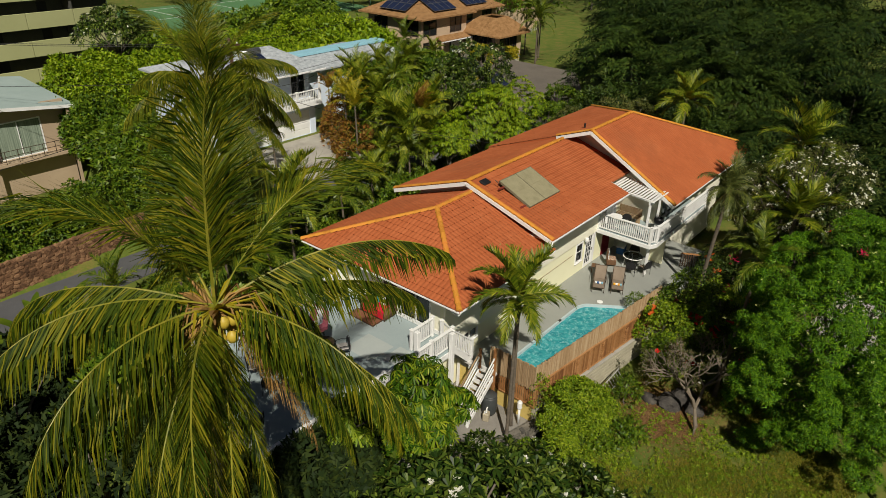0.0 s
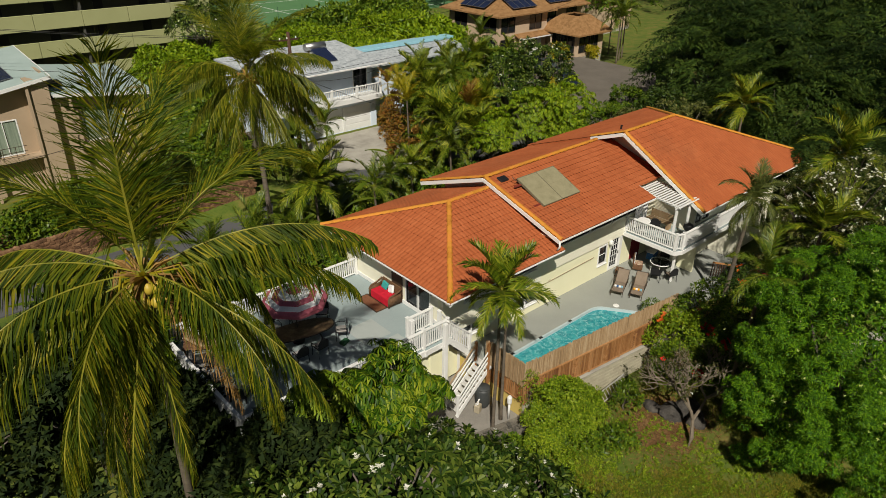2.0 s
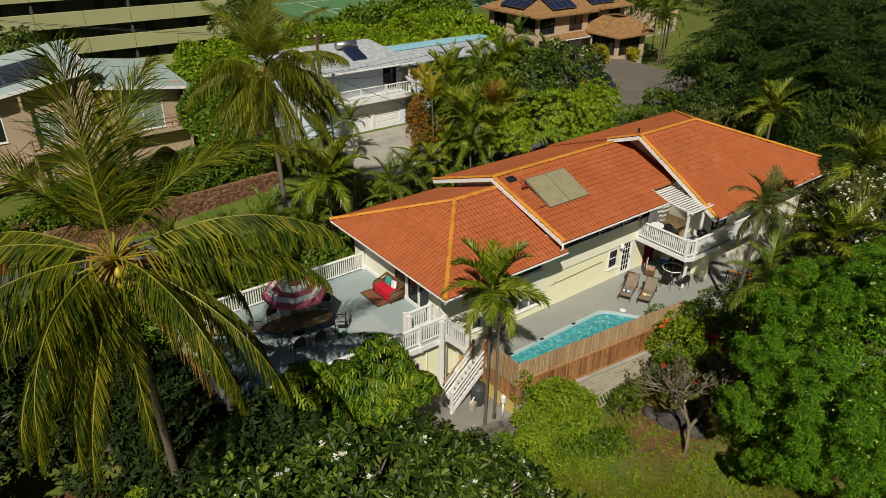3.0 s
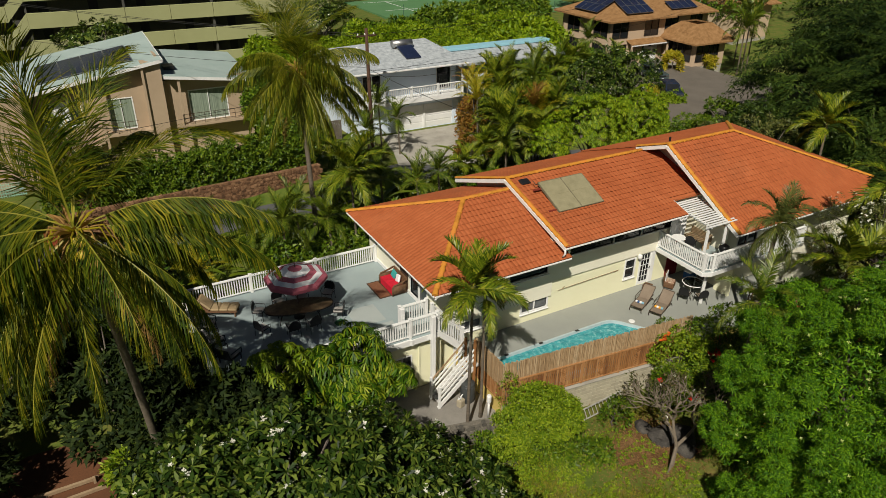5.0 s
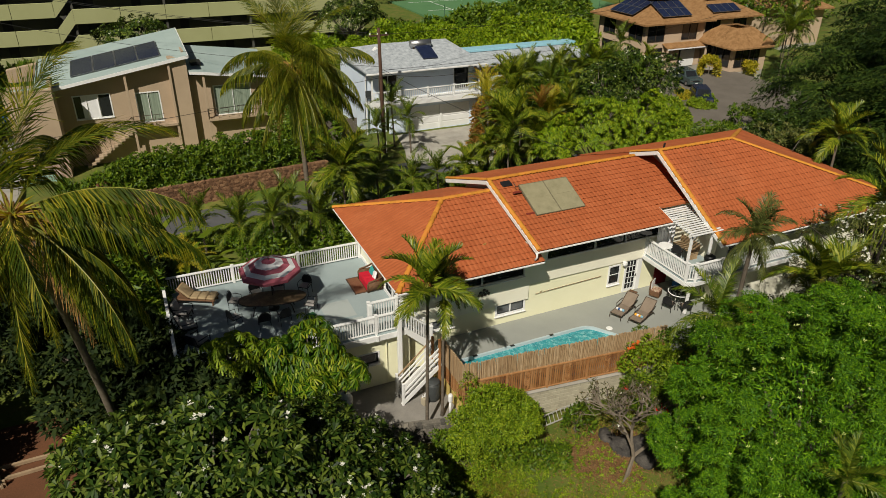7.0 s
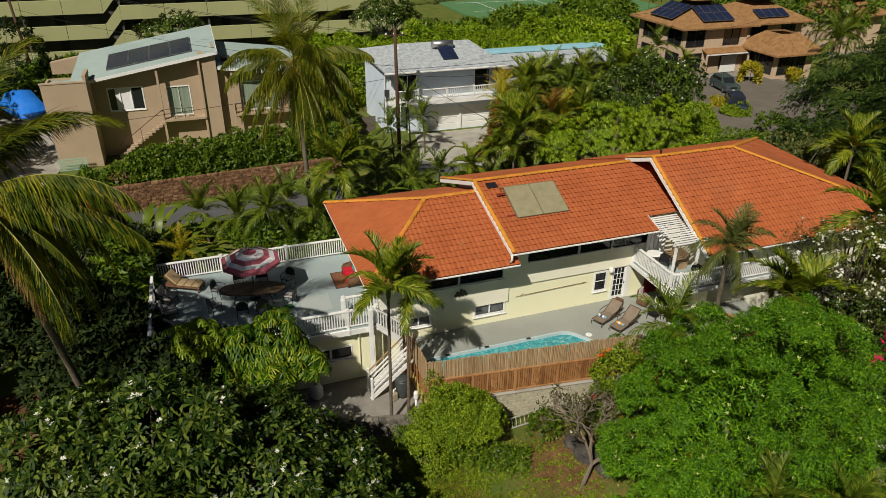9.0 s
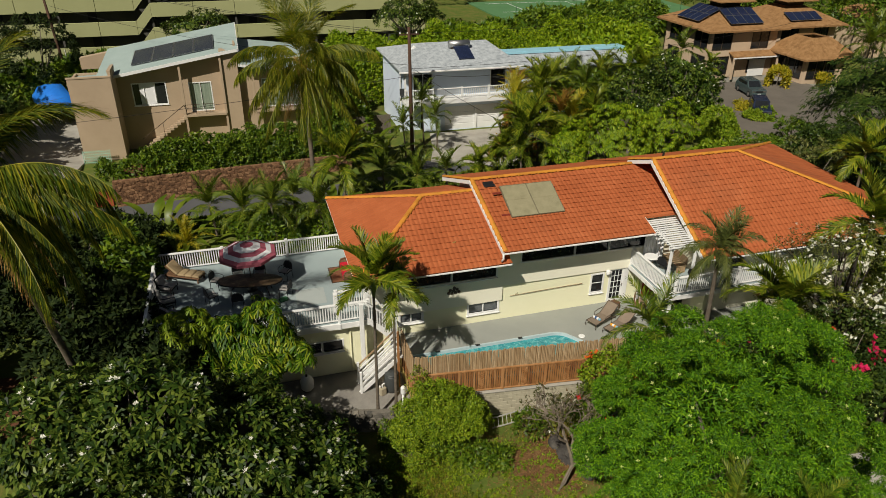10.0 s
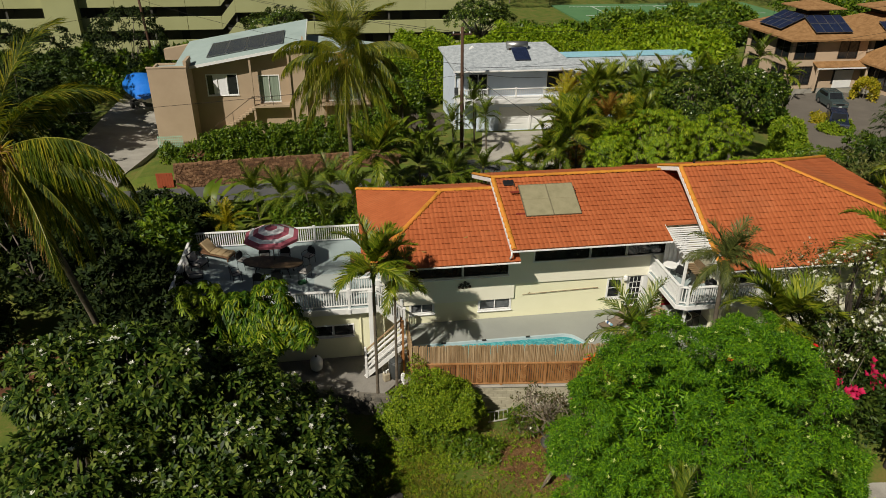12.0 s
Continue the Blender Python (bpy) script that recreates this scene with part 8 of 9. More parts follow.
def feathery_tree(x, y, z, r, hz, seed, leaf, size, per):
    """A spreading tree whose fine leaves lie in flat, overlapping layers with dark gaps."""
    rng = np.random.default_rng(seed)
    base = np.array([x, y, ground_z(x, y)])
    t = thing("shade_tree", "dark feathery shade tree in a dense wood", "tree", base)
    c = np.array([0, 0, z - base[2]])
    p, o = crown_points(rng, 125, c, (r, r, hz), -0.2, 0.72, seed, 0.45)
    n = len(p) * per
    a, rad = rng.uniform(0, 6.28, n), np.sqrt(rng.uniform(0, 1, n))
    # each spray: an oval, drooping fan of leaflets that leans outward
    yaw = np.repeat(np.arctan2(o[:, 1], o[:, 0]) + rng.normal(size=len(p)) * 0.5, per)
    w0 = np.repeat(rng.uniform(0.17, 0.34, len(p)) * r, per)
    along, across = np.cos(a) * rad * w0 * 1.3, np.sin(a) * rad * w0 * 0.75
    fwd = np.stack([np.cos(yaw), np.sin(yaw), np.zeros(n)], 1)
    lat = np.stack([-np.sin(yaw), np.cos(yaw), np.zeros(n)], 1)
    q = np.repeat(p, per, 0) + fwd * along[:, None] + lat * across[:, None]
    q[:, 2] += -0.30 * along - 0.5 * rad ** 2 * w0 * 0.6 + rng.normal(size=n) * 0.05
    oo = np.repeat(o, per, 0)
    dl = unit(fwd * 0.5 + lat * np.sign(across)[:, None] * 0.8 + rng.normal(size=(n, 3)) * 0.25 + np.array([0, 0, -0.15]))
    side = np.cross(dl, unit(np.array([[0, 0, 1.0]]) + oo * 0.35 + rng.normal(size=(n, 3)) * 0.2))
    L = size * rng.uniform(0.6, 1.25, n)
    part("crown", quads_mesh("crown", leaf_tris(q, dl, side, L, L * 0.36, 0.2), leaf), None, t)
    k = rng.choice(len(p), 6, replace=False)
    part("trunk", trunk_and_limbs((0, 0, 0), c - np.array([0, 0, hz * 0.4]), 0.15, [tuple(c + (p[i] - c) * 0.7) for i in k], rng=random.Random(seed)), DARKBARK, t, smooth=True)


# trees to the right of the house: a dense dark wood
k = 0
for x, y, z, r, hz in ((14.5, -9.0, 2.2, 2.6, 2.6), (18.5, -9.5, 2.5, 3.0, 3.0), (23.5, -9.0, 3.0, 3.6, 3.4), (24.5, -3.0, 3.2, 3.2, 3.4), (29.0, 2.5, 4.2, 4.4, 3.8), (30.5, -6.5, 4.5, 4.4, 4.2), (35.5, 6.5, 5.0, 5.0, 4.4), (37.0, -1.5, 5.2, 5.2, 4.6), (39.4, 14.8, 4.3, 5.2, 4.3), (44.0, 8.0, 5.2, 5.8, 4.8), (46.0, -3.0, 5.6, 6.0, 5.0), (50.0, 17.0, 4.8, 6.2, 5.0), (54.0, 6.0, 5.6, 6.4, 5.2), (58.0, 22.0, 4.6, 6.2, 5.0), (62.0, 12.0, 5.6, 7.0, 5.4), (70.0, 26.0, 5.0, 7.4, 5.6), (58.0, -6.0, 6.2, 7.0, 5.6), (72.0, 8.0, 6.0, 8.0, 6.0), (36.0, -11.0, 5.2, 5.2, 5.0), (48.0, -14.0, 6.0, 6.8, 5.6), (84.0, 20.0, 6.0, 9.0, 6.4), (84.0, 2.0, 6.4, 9.0, 6.6), (28.0, -14.0, 4.0, 4.4, 4.4), (64.0, -18.0, 6.6, 8.0, 6.4)):
    d = math.hypot(x - 20, y)
    s = 0.21 + 0.005 * d
    feathery_tree(x, y, z, r, hz, 140 + k, L_FEATHER if k % 4 else L_DARK, s * 1.05, 176 if d < 30 else 138)
    k += 1
for i, (x, y, z, r, hz, lf) in enumerate(((25.5, 8.5, 2.0, 2.6, 2.6, L_OLIVE), (29.5, 12.0, 1.8, 2.8, 2.6, L_DARK), (25.0, 12.5, 1.2, 2.0, 2.0, L_OLIVE), (33.0, 13.5, 1.6, 2.8, 2.6, L_DARK), (30.0, 18.5, 0.2, 2.2, 1.8, L_HEDGE), (34.5, 19.0, 0.4, 2.4, 2.2, L_HEDGE), (29.0, 7.5, 2.4, 2.8, 2.8, L_DARK), (40.6, 31.6, -1.4, 1.5, 1.1, L_BUSH), (41.6, 34.6, -1.6, 1.3, 0.9, L_YELLOW))):
    broad_tree("garden_tree", "light green feathery tree beside the lane", (x, y, ground_z(x, y)), (x, y, z), (r, r, hz), lf, clumps=210, per=36, size=0.23, aspect=0.32, spread=0.16, zmin=-0.5, seed=500 + i, lump=0.35, tri=True)
# dark trees beyond the coconut palm, every other one with shade in its leaf colour
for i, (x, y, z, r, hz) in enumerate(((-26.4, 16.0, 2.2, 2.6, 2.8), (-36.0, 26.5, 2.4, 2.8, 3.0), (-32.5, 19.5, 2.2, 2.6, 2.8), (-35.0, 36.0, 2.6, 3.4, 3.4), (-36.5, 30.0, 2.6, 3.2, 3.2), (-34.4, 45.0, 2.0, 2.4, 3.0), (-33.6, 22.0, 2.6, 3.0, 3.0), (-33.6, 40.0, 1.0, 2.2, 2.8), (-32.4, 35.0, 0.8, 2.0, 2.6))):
    broad_tree("garden_tree", "dense dark green tree beyond the drive", (x, y, ground_z(x, y)), (x, y, z), (r, r, hz), L_SHADED if i % 2 else L_DARK, clumps=120, per=45, size=0.33, aspect=0.4, spread=0.3, zmin=-0.7, seed=520 + i, lump=0.3, tri=True)
# trees left of the deck and along the lane, most with shade in their leaf colour
for i, (x, y, z, r, hz, lf) in enumerate(((-19.6, 4.6, 1.6, 2.6, 2.6, L_SHADED), (-20.2, 9.6, 1.5, 2.7, 2.4, L_SHADED), (-17.6, 11.4, 1.2, 1.9, 2.0, L_SHADED), (-23.8, 6.6, 2.0, 3.0, 2.8, L_SHADED), (-24.6, 12.4, 1.6, 2.8, 2.4, L_SHADED), (-17.9, 1.0, 0.8, 1.7, 2.0, L_SHADED), (-26.6, 0.6, 1.6, 2.8, 2.6, L_SHADED), (-28.4, 8.8, 2.0, 3.2, 2.8, L_SHADED), (-30, 15, 2.0, 3.0, 2.6, L_DARK), (-16.6, -1.6, 0.9, 1.6, 1.9, L_SHADED), (-15.5, -1.9, 1.7, 1.5, 2.1, L_SHADED), (-15.3, 0.0, 0.6, 1.0, 1.9, L_SHADED), (-14.0, -0.3, 0.2, 1.1, 1.6, L_SHADED), (-17.2, 3.2, 1.0, 1.3, 2.0, L_SHADED), (-17.3, 7.3, 1.9, 1.5, 2.0, L_HEDGE), (-35, 28, 2.5, 3.5, 3.0, L_SHADED), (-33, 40, 3.0, 4.0, 3.4, L_DARK), (-38, 48, 3.2, 4.4, 3.6, L_SHADED), (-31, 58, 3.4, 4.0, 3.4, L_SHADED))):
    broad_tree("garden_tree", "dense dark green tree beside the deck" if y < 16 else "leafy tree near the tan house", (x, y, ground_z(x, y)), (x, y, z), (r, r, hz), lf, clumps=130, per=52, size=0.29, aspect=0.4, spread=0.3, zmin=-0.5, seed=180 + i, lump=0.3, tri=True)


def broadleaf_clump(label, x, y, n, ln, seed, leaf=None):
    """Banana-like plant: long paddle leaves on upright stalks."""
    rng = np.random.default_rng(seed)
    z = ground_z(x, y)
    t = thing("banana_plant", label, "plant", (x, y, z), group="paddle-leaved plants")
    for i in range(n):
        a = rng.uniform(0, 6.28)
        e = rng.uniform(0.8, 1.45)
        d = np.array([np.cos(a) * np.cos(e), np.sin(a) * np.cos(e), np.sin(e)])
        base = rng.normal(size=3) * np.array([0.5, 0.5, 0])
        h = ln * rng.uniform(0.6, 1.0)
        p0 = base + d * h * 0.5
        part("stalk", Geo().tube([base, p0], [0.04, 0.02], 5), L_FAN, t)
        g = Geo()
        side = np.cross(d, [0, 0, 1])
        side = side / np.linalg.norm(side)
        rows = []
        for j in range(7):
            s = j / 6
            c = p0 + d * h * 0.75 * s + np.array([np.cos(a), np.sin(a), -0.9]) * (h * 0.4) * s * s
            w = 0.23 * math.sin(math.pi * (0.12 + 0.86 * s)) ** 0.7
            rows.append((c - side * w + np.array([0, 0, 0.05]), c, c + side * w + np.array([0, 0, 0.05])))
        v = [tuple(q) for r in rows for q in r]
        f = [(3 * j + k, 3 * j + k + 1, 3 * j + k + 4, 3 * j + k + 3) for j in range(6) for k in range(2)]
        part("paddle_leaf", g.add(v, f), leaf or L_FAN, t, smooth=True)


for i, (x, y, n, ln) in enumerate(((-3.4, 15.4, 13, 3.8), (-1.6, 16.6, 12, 3.4), (-4.8, 16.6, 10, 3.2), (-15.6, 13.6, 13, 3.4), (-16.8, 15.6, 12, 3.2), (-13.6, 11.6, 8, 2.4), (8.6, 22.0, 8, 2.6), (-1.0, 26.4, 12, 3.0), (0.4, 24.8, 10, 2.6), (-2.4, 28.0, 12, 3.2))):
    broadleaf_clump("banana-like plant with long paddle leaves", x, y, n, ln, 210 + i)

# hedges
hedge("hedge", "clipped dark green hedge on the stone wall", [(-21.0, 25.0), (-16.5, 24.8), (-10.0, 25.4), (-3.2, 25.9)], 1.6, 0.3, 2.2, L_HEDGE, 60, 0.17, 0.5, 3, wav=0.4, spread=0.2)
for i in range(12):
    x = -16.9 + i * 1.18
    r = (1.0, 1.15, 0.9, 1.2)[i % 4]
    broad_tree("shrub", "rounded bright green shrub on the stone wall", (x, 24.9 + 0.07 * i, 0.35), (x, 24.85 + 0.07 * i, 1.75 + 0.06 * i), (r, 1.0, 1.35 + 0.1 * (i % 3)), L_HEDGE, clumps=110, per=34, size=0.2, aspect=0.5, spread=0.15, zmin=-0.8, seed=400 + i, lump=0.25, category="shrub", r=0.06)
hedge("hedge", "tall lime-green hedge behind the pale blue house", [(-2.5, 46.5), (12, 48.5), (27, 49.0), (38, 52.0)], 7.0, -1.2, 5.0, L_LIME, 260, 0.2, 0.5, 4, spread=0.26)
hedge("hedge", "tall green hedge beside the tan house", [(-2.2, 30.5), (-1.8, 38.0), (-2.4, 46.5)], 3.6, -0.3, 3.4, L_HEDGE, 110, 0.24, 0.5, 5, spread=0.22)
hedge("hedge", "lime-green hedge between the gardens", [(-20, 54), (-8, 52), (-2, 48)], 4.0, -2.2, 2.6, L_LIME, 80, 0.34, 0.5, 6, spread=0.3)
hedge("hedge", "tall green hedge before the tennis court", [(10, 62), (24, 66), (38, 73), (60, 84)], 6.0, -2.6, 2.6, L_HEDGE, 90, 0.42, 0.5, 7, spread=0.35)
hedge("hedge", "mixed shrubs between lane and parking court", [(20, 18.5), (27, 20.5), (32, 26.0), (35, 31)], 2.4, -1.6, 0.1, L_BUSH, 120, 0.2, 0.45, 8, wav=0.5, spread=0.2)
hedge("hedge", "mixed shrubs beside the driveway", [(8.8, 22.0), (11.0, 24.6), (12.6, 28.4), (16, 31)], 2.6, -0.2, 2.2, L_REDLEAF, 70, 0.2, 0.35, 9, wav=0.6, spread=0.2)
hedge("hedge", "mixed shrubs beside the driveway", [(12.4, 22.6), (14.6, 25.8), (17.6, 29.0), (26, 31.5)], 4.6, -0.2, 3.2, L_HEDGE, 120, 0.2, 0.4, 10, wav=0.6, spread=0.24)
hedge("hedge", "low green shrubs along the back of the house", [(-12, 12.2), (-4, 11.8), (6, 13.6), (16, 13.4), (24, 12.6)], 3.0, -0.3, 1.8, L_HEDGE, 90, 0.18, 0.4, 11, wav=0.5, spread=0.2)
hedge("hedge", "low ground cover between house and lane", [(-16, 16.6), (-8, 16.8), (-4, 17.2)], 1.8, -0.5, 0.2, L_FAN, 80, 0.2, 0.35, 17, wav=0.6, spread=0.2)
hedge("hedge", "low mixed shrubs between house and lane", [(-4, 17.2), (0, 18.2), (8, 17.4), (20, 13.8)], 2.4, -0.2, 1.3, L_FAN, 80, 0.2, 0.35, 12, wav=0.6, spread=0.2)
hedge("hedge", "shrubs round the brown-roofed houses", [(36.6, 36), (39, 44), (41, 54)], 2.6, -2.6, -0.4, L_HEDGE, 100, 0.26, 0.45, 13, wav=0.5, spread=0.25)
hedge("hedge", "golden shrubs beside the parking court", [(50.8, 41.4), (52.8, 43.4)], 1.8, -1.5, 0.4, L_YELLOW, 110, 0.24, 0.45, 14, spread=0.25)
hedge("hedge", "small golden shrub beside the beige house", [(56.9, 41.6), (58.2, 41.4)], 1.4, -1.5, -0.2, L_YELLOW, 110, 0.22, 0.45, 18, spread=0.2)
hedge("hedge", "low shrubs at the foot of the block wall", [(-6.6, -3.2), (-3.0, -5.6), (-1.6, -6.2)], 0.9, -2.1, -1.5, L_HEDGE, 70, 0.12, 0.4, 15, wav=0.6, spread=0.14)
for i, (x, y, z, r) in enumerate(((30, 62, 2.5, 3.6), (44, 66, 1.8, 3.4), (70, 70, 3.0, 5.0), (80, 60, 4.0, 6.0), (78, 90, 4.0, 7), (95, 70, 4.5, 8), (30, 125, 4.0, 9), (60, 128, 4.0, 9), (90, 118, 4.0, 9), (110, 95, 5, 10), (115, 60, 5, 10), (100, 40, 5, 9), (36, 40, 0.8, 2.2), (33, 35, 1.0, 2.6), (27, 38, 3.2, 3.2), (30, 44, 3.0, 3.4), (20, 41, 3.0, 2.6))):
    broad_tree("garden_tree", "green tree among the far houses", (x, y, ground_z(x, y)), (x, y, z), (r, r, r * 0.8), L_LIME if i > 13 else L_HEDGE, clumps=190, per=24, size=0.38 + 0.022 * r, aspect=0.42, spread=0.13 * r, zmin=-0.5, seed=230 + i, lump=0.3, tri=True)
hedge("hedge", "clipped green hedge round the apartment block", [(-70, 58), (-46, 58), (-20, 59)], 5.0, -1.4, 2.0, L_HEDGE, 80, 0.36, 0.5, 16, spread=0.3)


# ---- grass and ground cover ----
def grass():
    rng = np.random.default_rng(300)
    n = 130000
    x = rng.uniform(-8.5, 4, n)
    y = rng.uniform(-14.5, -4.6, n)
    keep = np.sin(x * 0.9 + 1.0) * np.sin(y * 0.8) + rng.normal(size=n) * 0.35 - 2.2 * np.exp(-((x + 0.2) ** 2 / 6.0 + (y + 6.6) ** 2 / 4.0)) - np.maximum(0, -y - 14.5) * 0.5 - np.maximum(0, np.abs(x) - 7) * 0.6 > -0.3
    x, y = x[keep], y[keep]
    z = np.array([ground_z(a, b) for a, b in zip(x, y)])
    d = unit(np.stack([rng.normal(size=len(x)) * 0.5, rng.normal(size=len(x)) * 0.5, np.ones(len(x))], 1))
    s = rand_dirs(rng, len(x), 0)
    q = leaf_quads(np.stack([x, y, z - 0.01], 1), d, s, rng.uniform(0.07, 0.24, len(x)), 0.03, 0.2)
    c = rng.uniform((-8.5, -14), (0.5, -5.0), (420, 2))
    cp = np.array([(a, b, ground_z(a, b) + 0.03) for a, b in c])
    wq = leafy(rng, np.repeat(cp, 7, 0) + rng.normal(size=(2940, 3)) * np.array([0.28, 0.28, 0.05]), np.tile([[0, 0, 1.0]], (2940, 1)), 18, 0.075, 0.45, 0.05, 0.3, tri=True)
    m = 9000
    lx, ly = rng.normal(size=m) * 1.25 + 0.1, rng.normal(size=m) * 1.0 - 6.7
    lz = np.array([ground_z(a, b) for a, b in zip(lx, ly)])
    ld = unit(np.stack([rng.normal(size=m), rng.normal(size=m), rng.normal(size=m) * 0.15], 1))
    ls = np.cross(ld, unit(np.array([[0, 0, 1.0]]) + rng.normal(size=(m, 3)) * 0.2))
    tagged(new("leaf_litter", quads_mesh("leaf_litter", leaf_quads(np.stack([lx, ly, lz + rng.uniform(0.04, 0.09, m)], 1), ld, ls, rng.uniform(0.05, 0.2, m), 0.026), L_LITTER)), "dry reddish leaves and straw on the soil", "leaf litter", kind="stuff")
    tagged(new("weeds", quads_mesh("weeds", wq, L_BUSH)), "scattered low green weeds on the lawn", "weeds", kind="stuff")
    tagged(new("grass", quads_mesh("grass", q, L_GRASS)), "rough yellow-green grass on the lower lawn", "grass", kind="stuff")


grass()


def lava_rocks():
    """Dark boulders in the shade behind the sparse tree."""
    rng = random.Random(77)
    for i, (x, y, r) in enumerate(((1.0, -6.6, 0.6), (1.7, -6.9, 0.65), (1.3, -7.6, 0.45), (0.7, -5.7, 0.4), (-6.3, -8.0, 0.4))):
        bm = bmesh.new()
        bmesh.ops.create_icosphere(bm, subdivisions=3, radius=r)
        for v in bm.verts:
            v.co *= 1 + 0.35 * noise.noise(v.co * 2.2 + Vector((i * 7, 0, 0))) + 0.12 * noise.noise(v.co * 7)
            v.co.z *= 0.7
        me = bpy.data.meshes.new("boulder")
        bm.to_mesh(me)
        bm.free()
        me.materials.append(DARKROCK)
        ob = tagged(new("boulder", me), "rough dark lava boulder on the lower lawn", "rock", "lava boulders")
        ob.matrix_world = pose(x, y, ground_z(x, y) + 0.15 * r, 0, 0, rng.uniform(0, 360))


lava_rocks()

broad_tree("croton_bush", "yellow-green croton bush at the foot of the coconut palm", (-19.6, 0.4, -0.75), (-19.6, 0.3, 0.25), (0.7, 0.65, 0.8), L_BUSH, clumps=80, per=22, size=0.2, aspect=0.35, spread=0.12, zmin=-0.6, seed=600, category="bush", r=0.05, lump=0.3)
broad_tree("shrub", "small leafy plant beside the block wall", (-0.4, -4.9, -2.0), (-0.4, -4.9, -1.2), (0.55, 0.4, 0.75), L_HEDGE, clumps=40, per=16, size=0.2, aspect=0.35, spread=0.1, zmin=-0.5, seed=601, category="shrub", r=0.04, lump=0.3)


# ---- furniture and loose things ----
def arm_chair_outdoor(at, rz, label="dark metal dining chair with a pale seat cushion", cushion=None, group="chairs round the deck table"):
    c = thing("dining_chair", label, "chair", at, rz, group=group)
    part("seat", Geo().box(-0.24, 0.24, -0.23, 0.23, 0.40, 0.43, 0.01), BLACKMETAL, c)
    part("cushion", Geo().box(-0.23, 0.23, -0.22, 0.22, 0.432, 0.49, 0.025), cushion or GREY_CUSHION, c, "pale seat cushion")
    back = Geo()
    pts = [(-0.26 * math.cos(math.pi * i / 10), 0.24 + 0.05 * math.sin(math.pi * i / 10), 0.62 + 0.3 * math.sin(math.pi * i / 10)) for i in range(11)]
    back.tube([(-0.26, 0.22, 0.43)] + pts + [(0.26, 0.22, 0.43)], 0.014, 6)
    part("back_frame", back, BLACKMETAL, c)
    part("backrest", Geo().prism([(-0.25, 0.46), (0.25, 0.46), (0.25, 0.66), (0.19, 0.82), (0.08, 0.895), (-0.08, 0.895), (-0.19, 0.82), (-0.25, 0.66)], -0.262, -0.256, Matrix.Rotation(math.pi / 2, 4, "X")), BLACKMETAL, c)
    for s in (-1, 1):
        part("armrest", Geo().tube([(s * 0.27, 0.22, 0.62), (s * 0.29, 0.0, 0.65), (s * 0.28, -0.22, 0.62), (s * 0.26, -0.23, 0.43)], 0.016, 6), BLACKMETAL, c)
        for y in (-0.21, 0.21):
            part("leg", Geo().tube([(s * 0.24, y, 0.42), (s * 0.26, y * 1.1, 0.0)], 0.015, 6), BLACKMETAL, c)
    return c


def deck_table():
    t = thing("dining_table", "large oval dark stone-topped dining table", "table", (-11.35, 4.5, DZ), -12)
    n = 36
    ring = [(1.52 * math.copysign(abs(math.cos(2 * math.pi * i / n)) ** 0.85, math.cos(2 * math.pi * i / n)), 0.62 * math.copysign(abs(math.sin(2 * math.pi * i / n)) ** 0.85, math.sin(2 * math.pi * i / n))) for i in range(n)]
    top = mat("mottled_stone_top", [(0.05, 0.033, 0.02), (0.12, 0.08, 0.045), (0.24, 0.17, 0.10)], 0.35, scale=2.5, fine=12, bump=0.05)
    part("tabletop", Geo().prism(ring, 0.69, 0.72), top, t)
    part("rim", Geo().prism([(x * 1.03, y * 1.06) for x, y in ring], 0.665, 0.70), BLACKMETAL, t)
    for x in (-0.85, 0.85):
        for y in (-0.32, 0.32):
            part("leg", Geo().tube([(x * 0.8, y * 0.7, 0.67), (x, y, 0.35), (x * 1.1, y * 1.1, 0)], 0.03, 8), BLACKMETAL, t)
    part("stretcher", Geo().tube([(-0.8, 0, 0.3), (0.8, 0, 0.3)], 0.02, 6), BLACKMETAL, t)


deck_table()
arm_chair_outdoor((-11.9, 5.75, DZ), 8)
arm_chair_outdoor((-10.85, 5.6, DZ), -6)
arm_chair_outdoor((-9.6, 5.45, DZ), -40)
arm_chair_outdoor((-9.75, 3.75, DZ), -120)
arm_chair_outdoor((-12.0, 3.35, DZ), 178)
arm_chair_outdoor((-11.1, 3.3, DZ), 185)
arm_chair_outdoor((-12.95, 5.4, DZ), 60)
arm_chair_outdoor((-13.2, 4.0, DZ), 115)


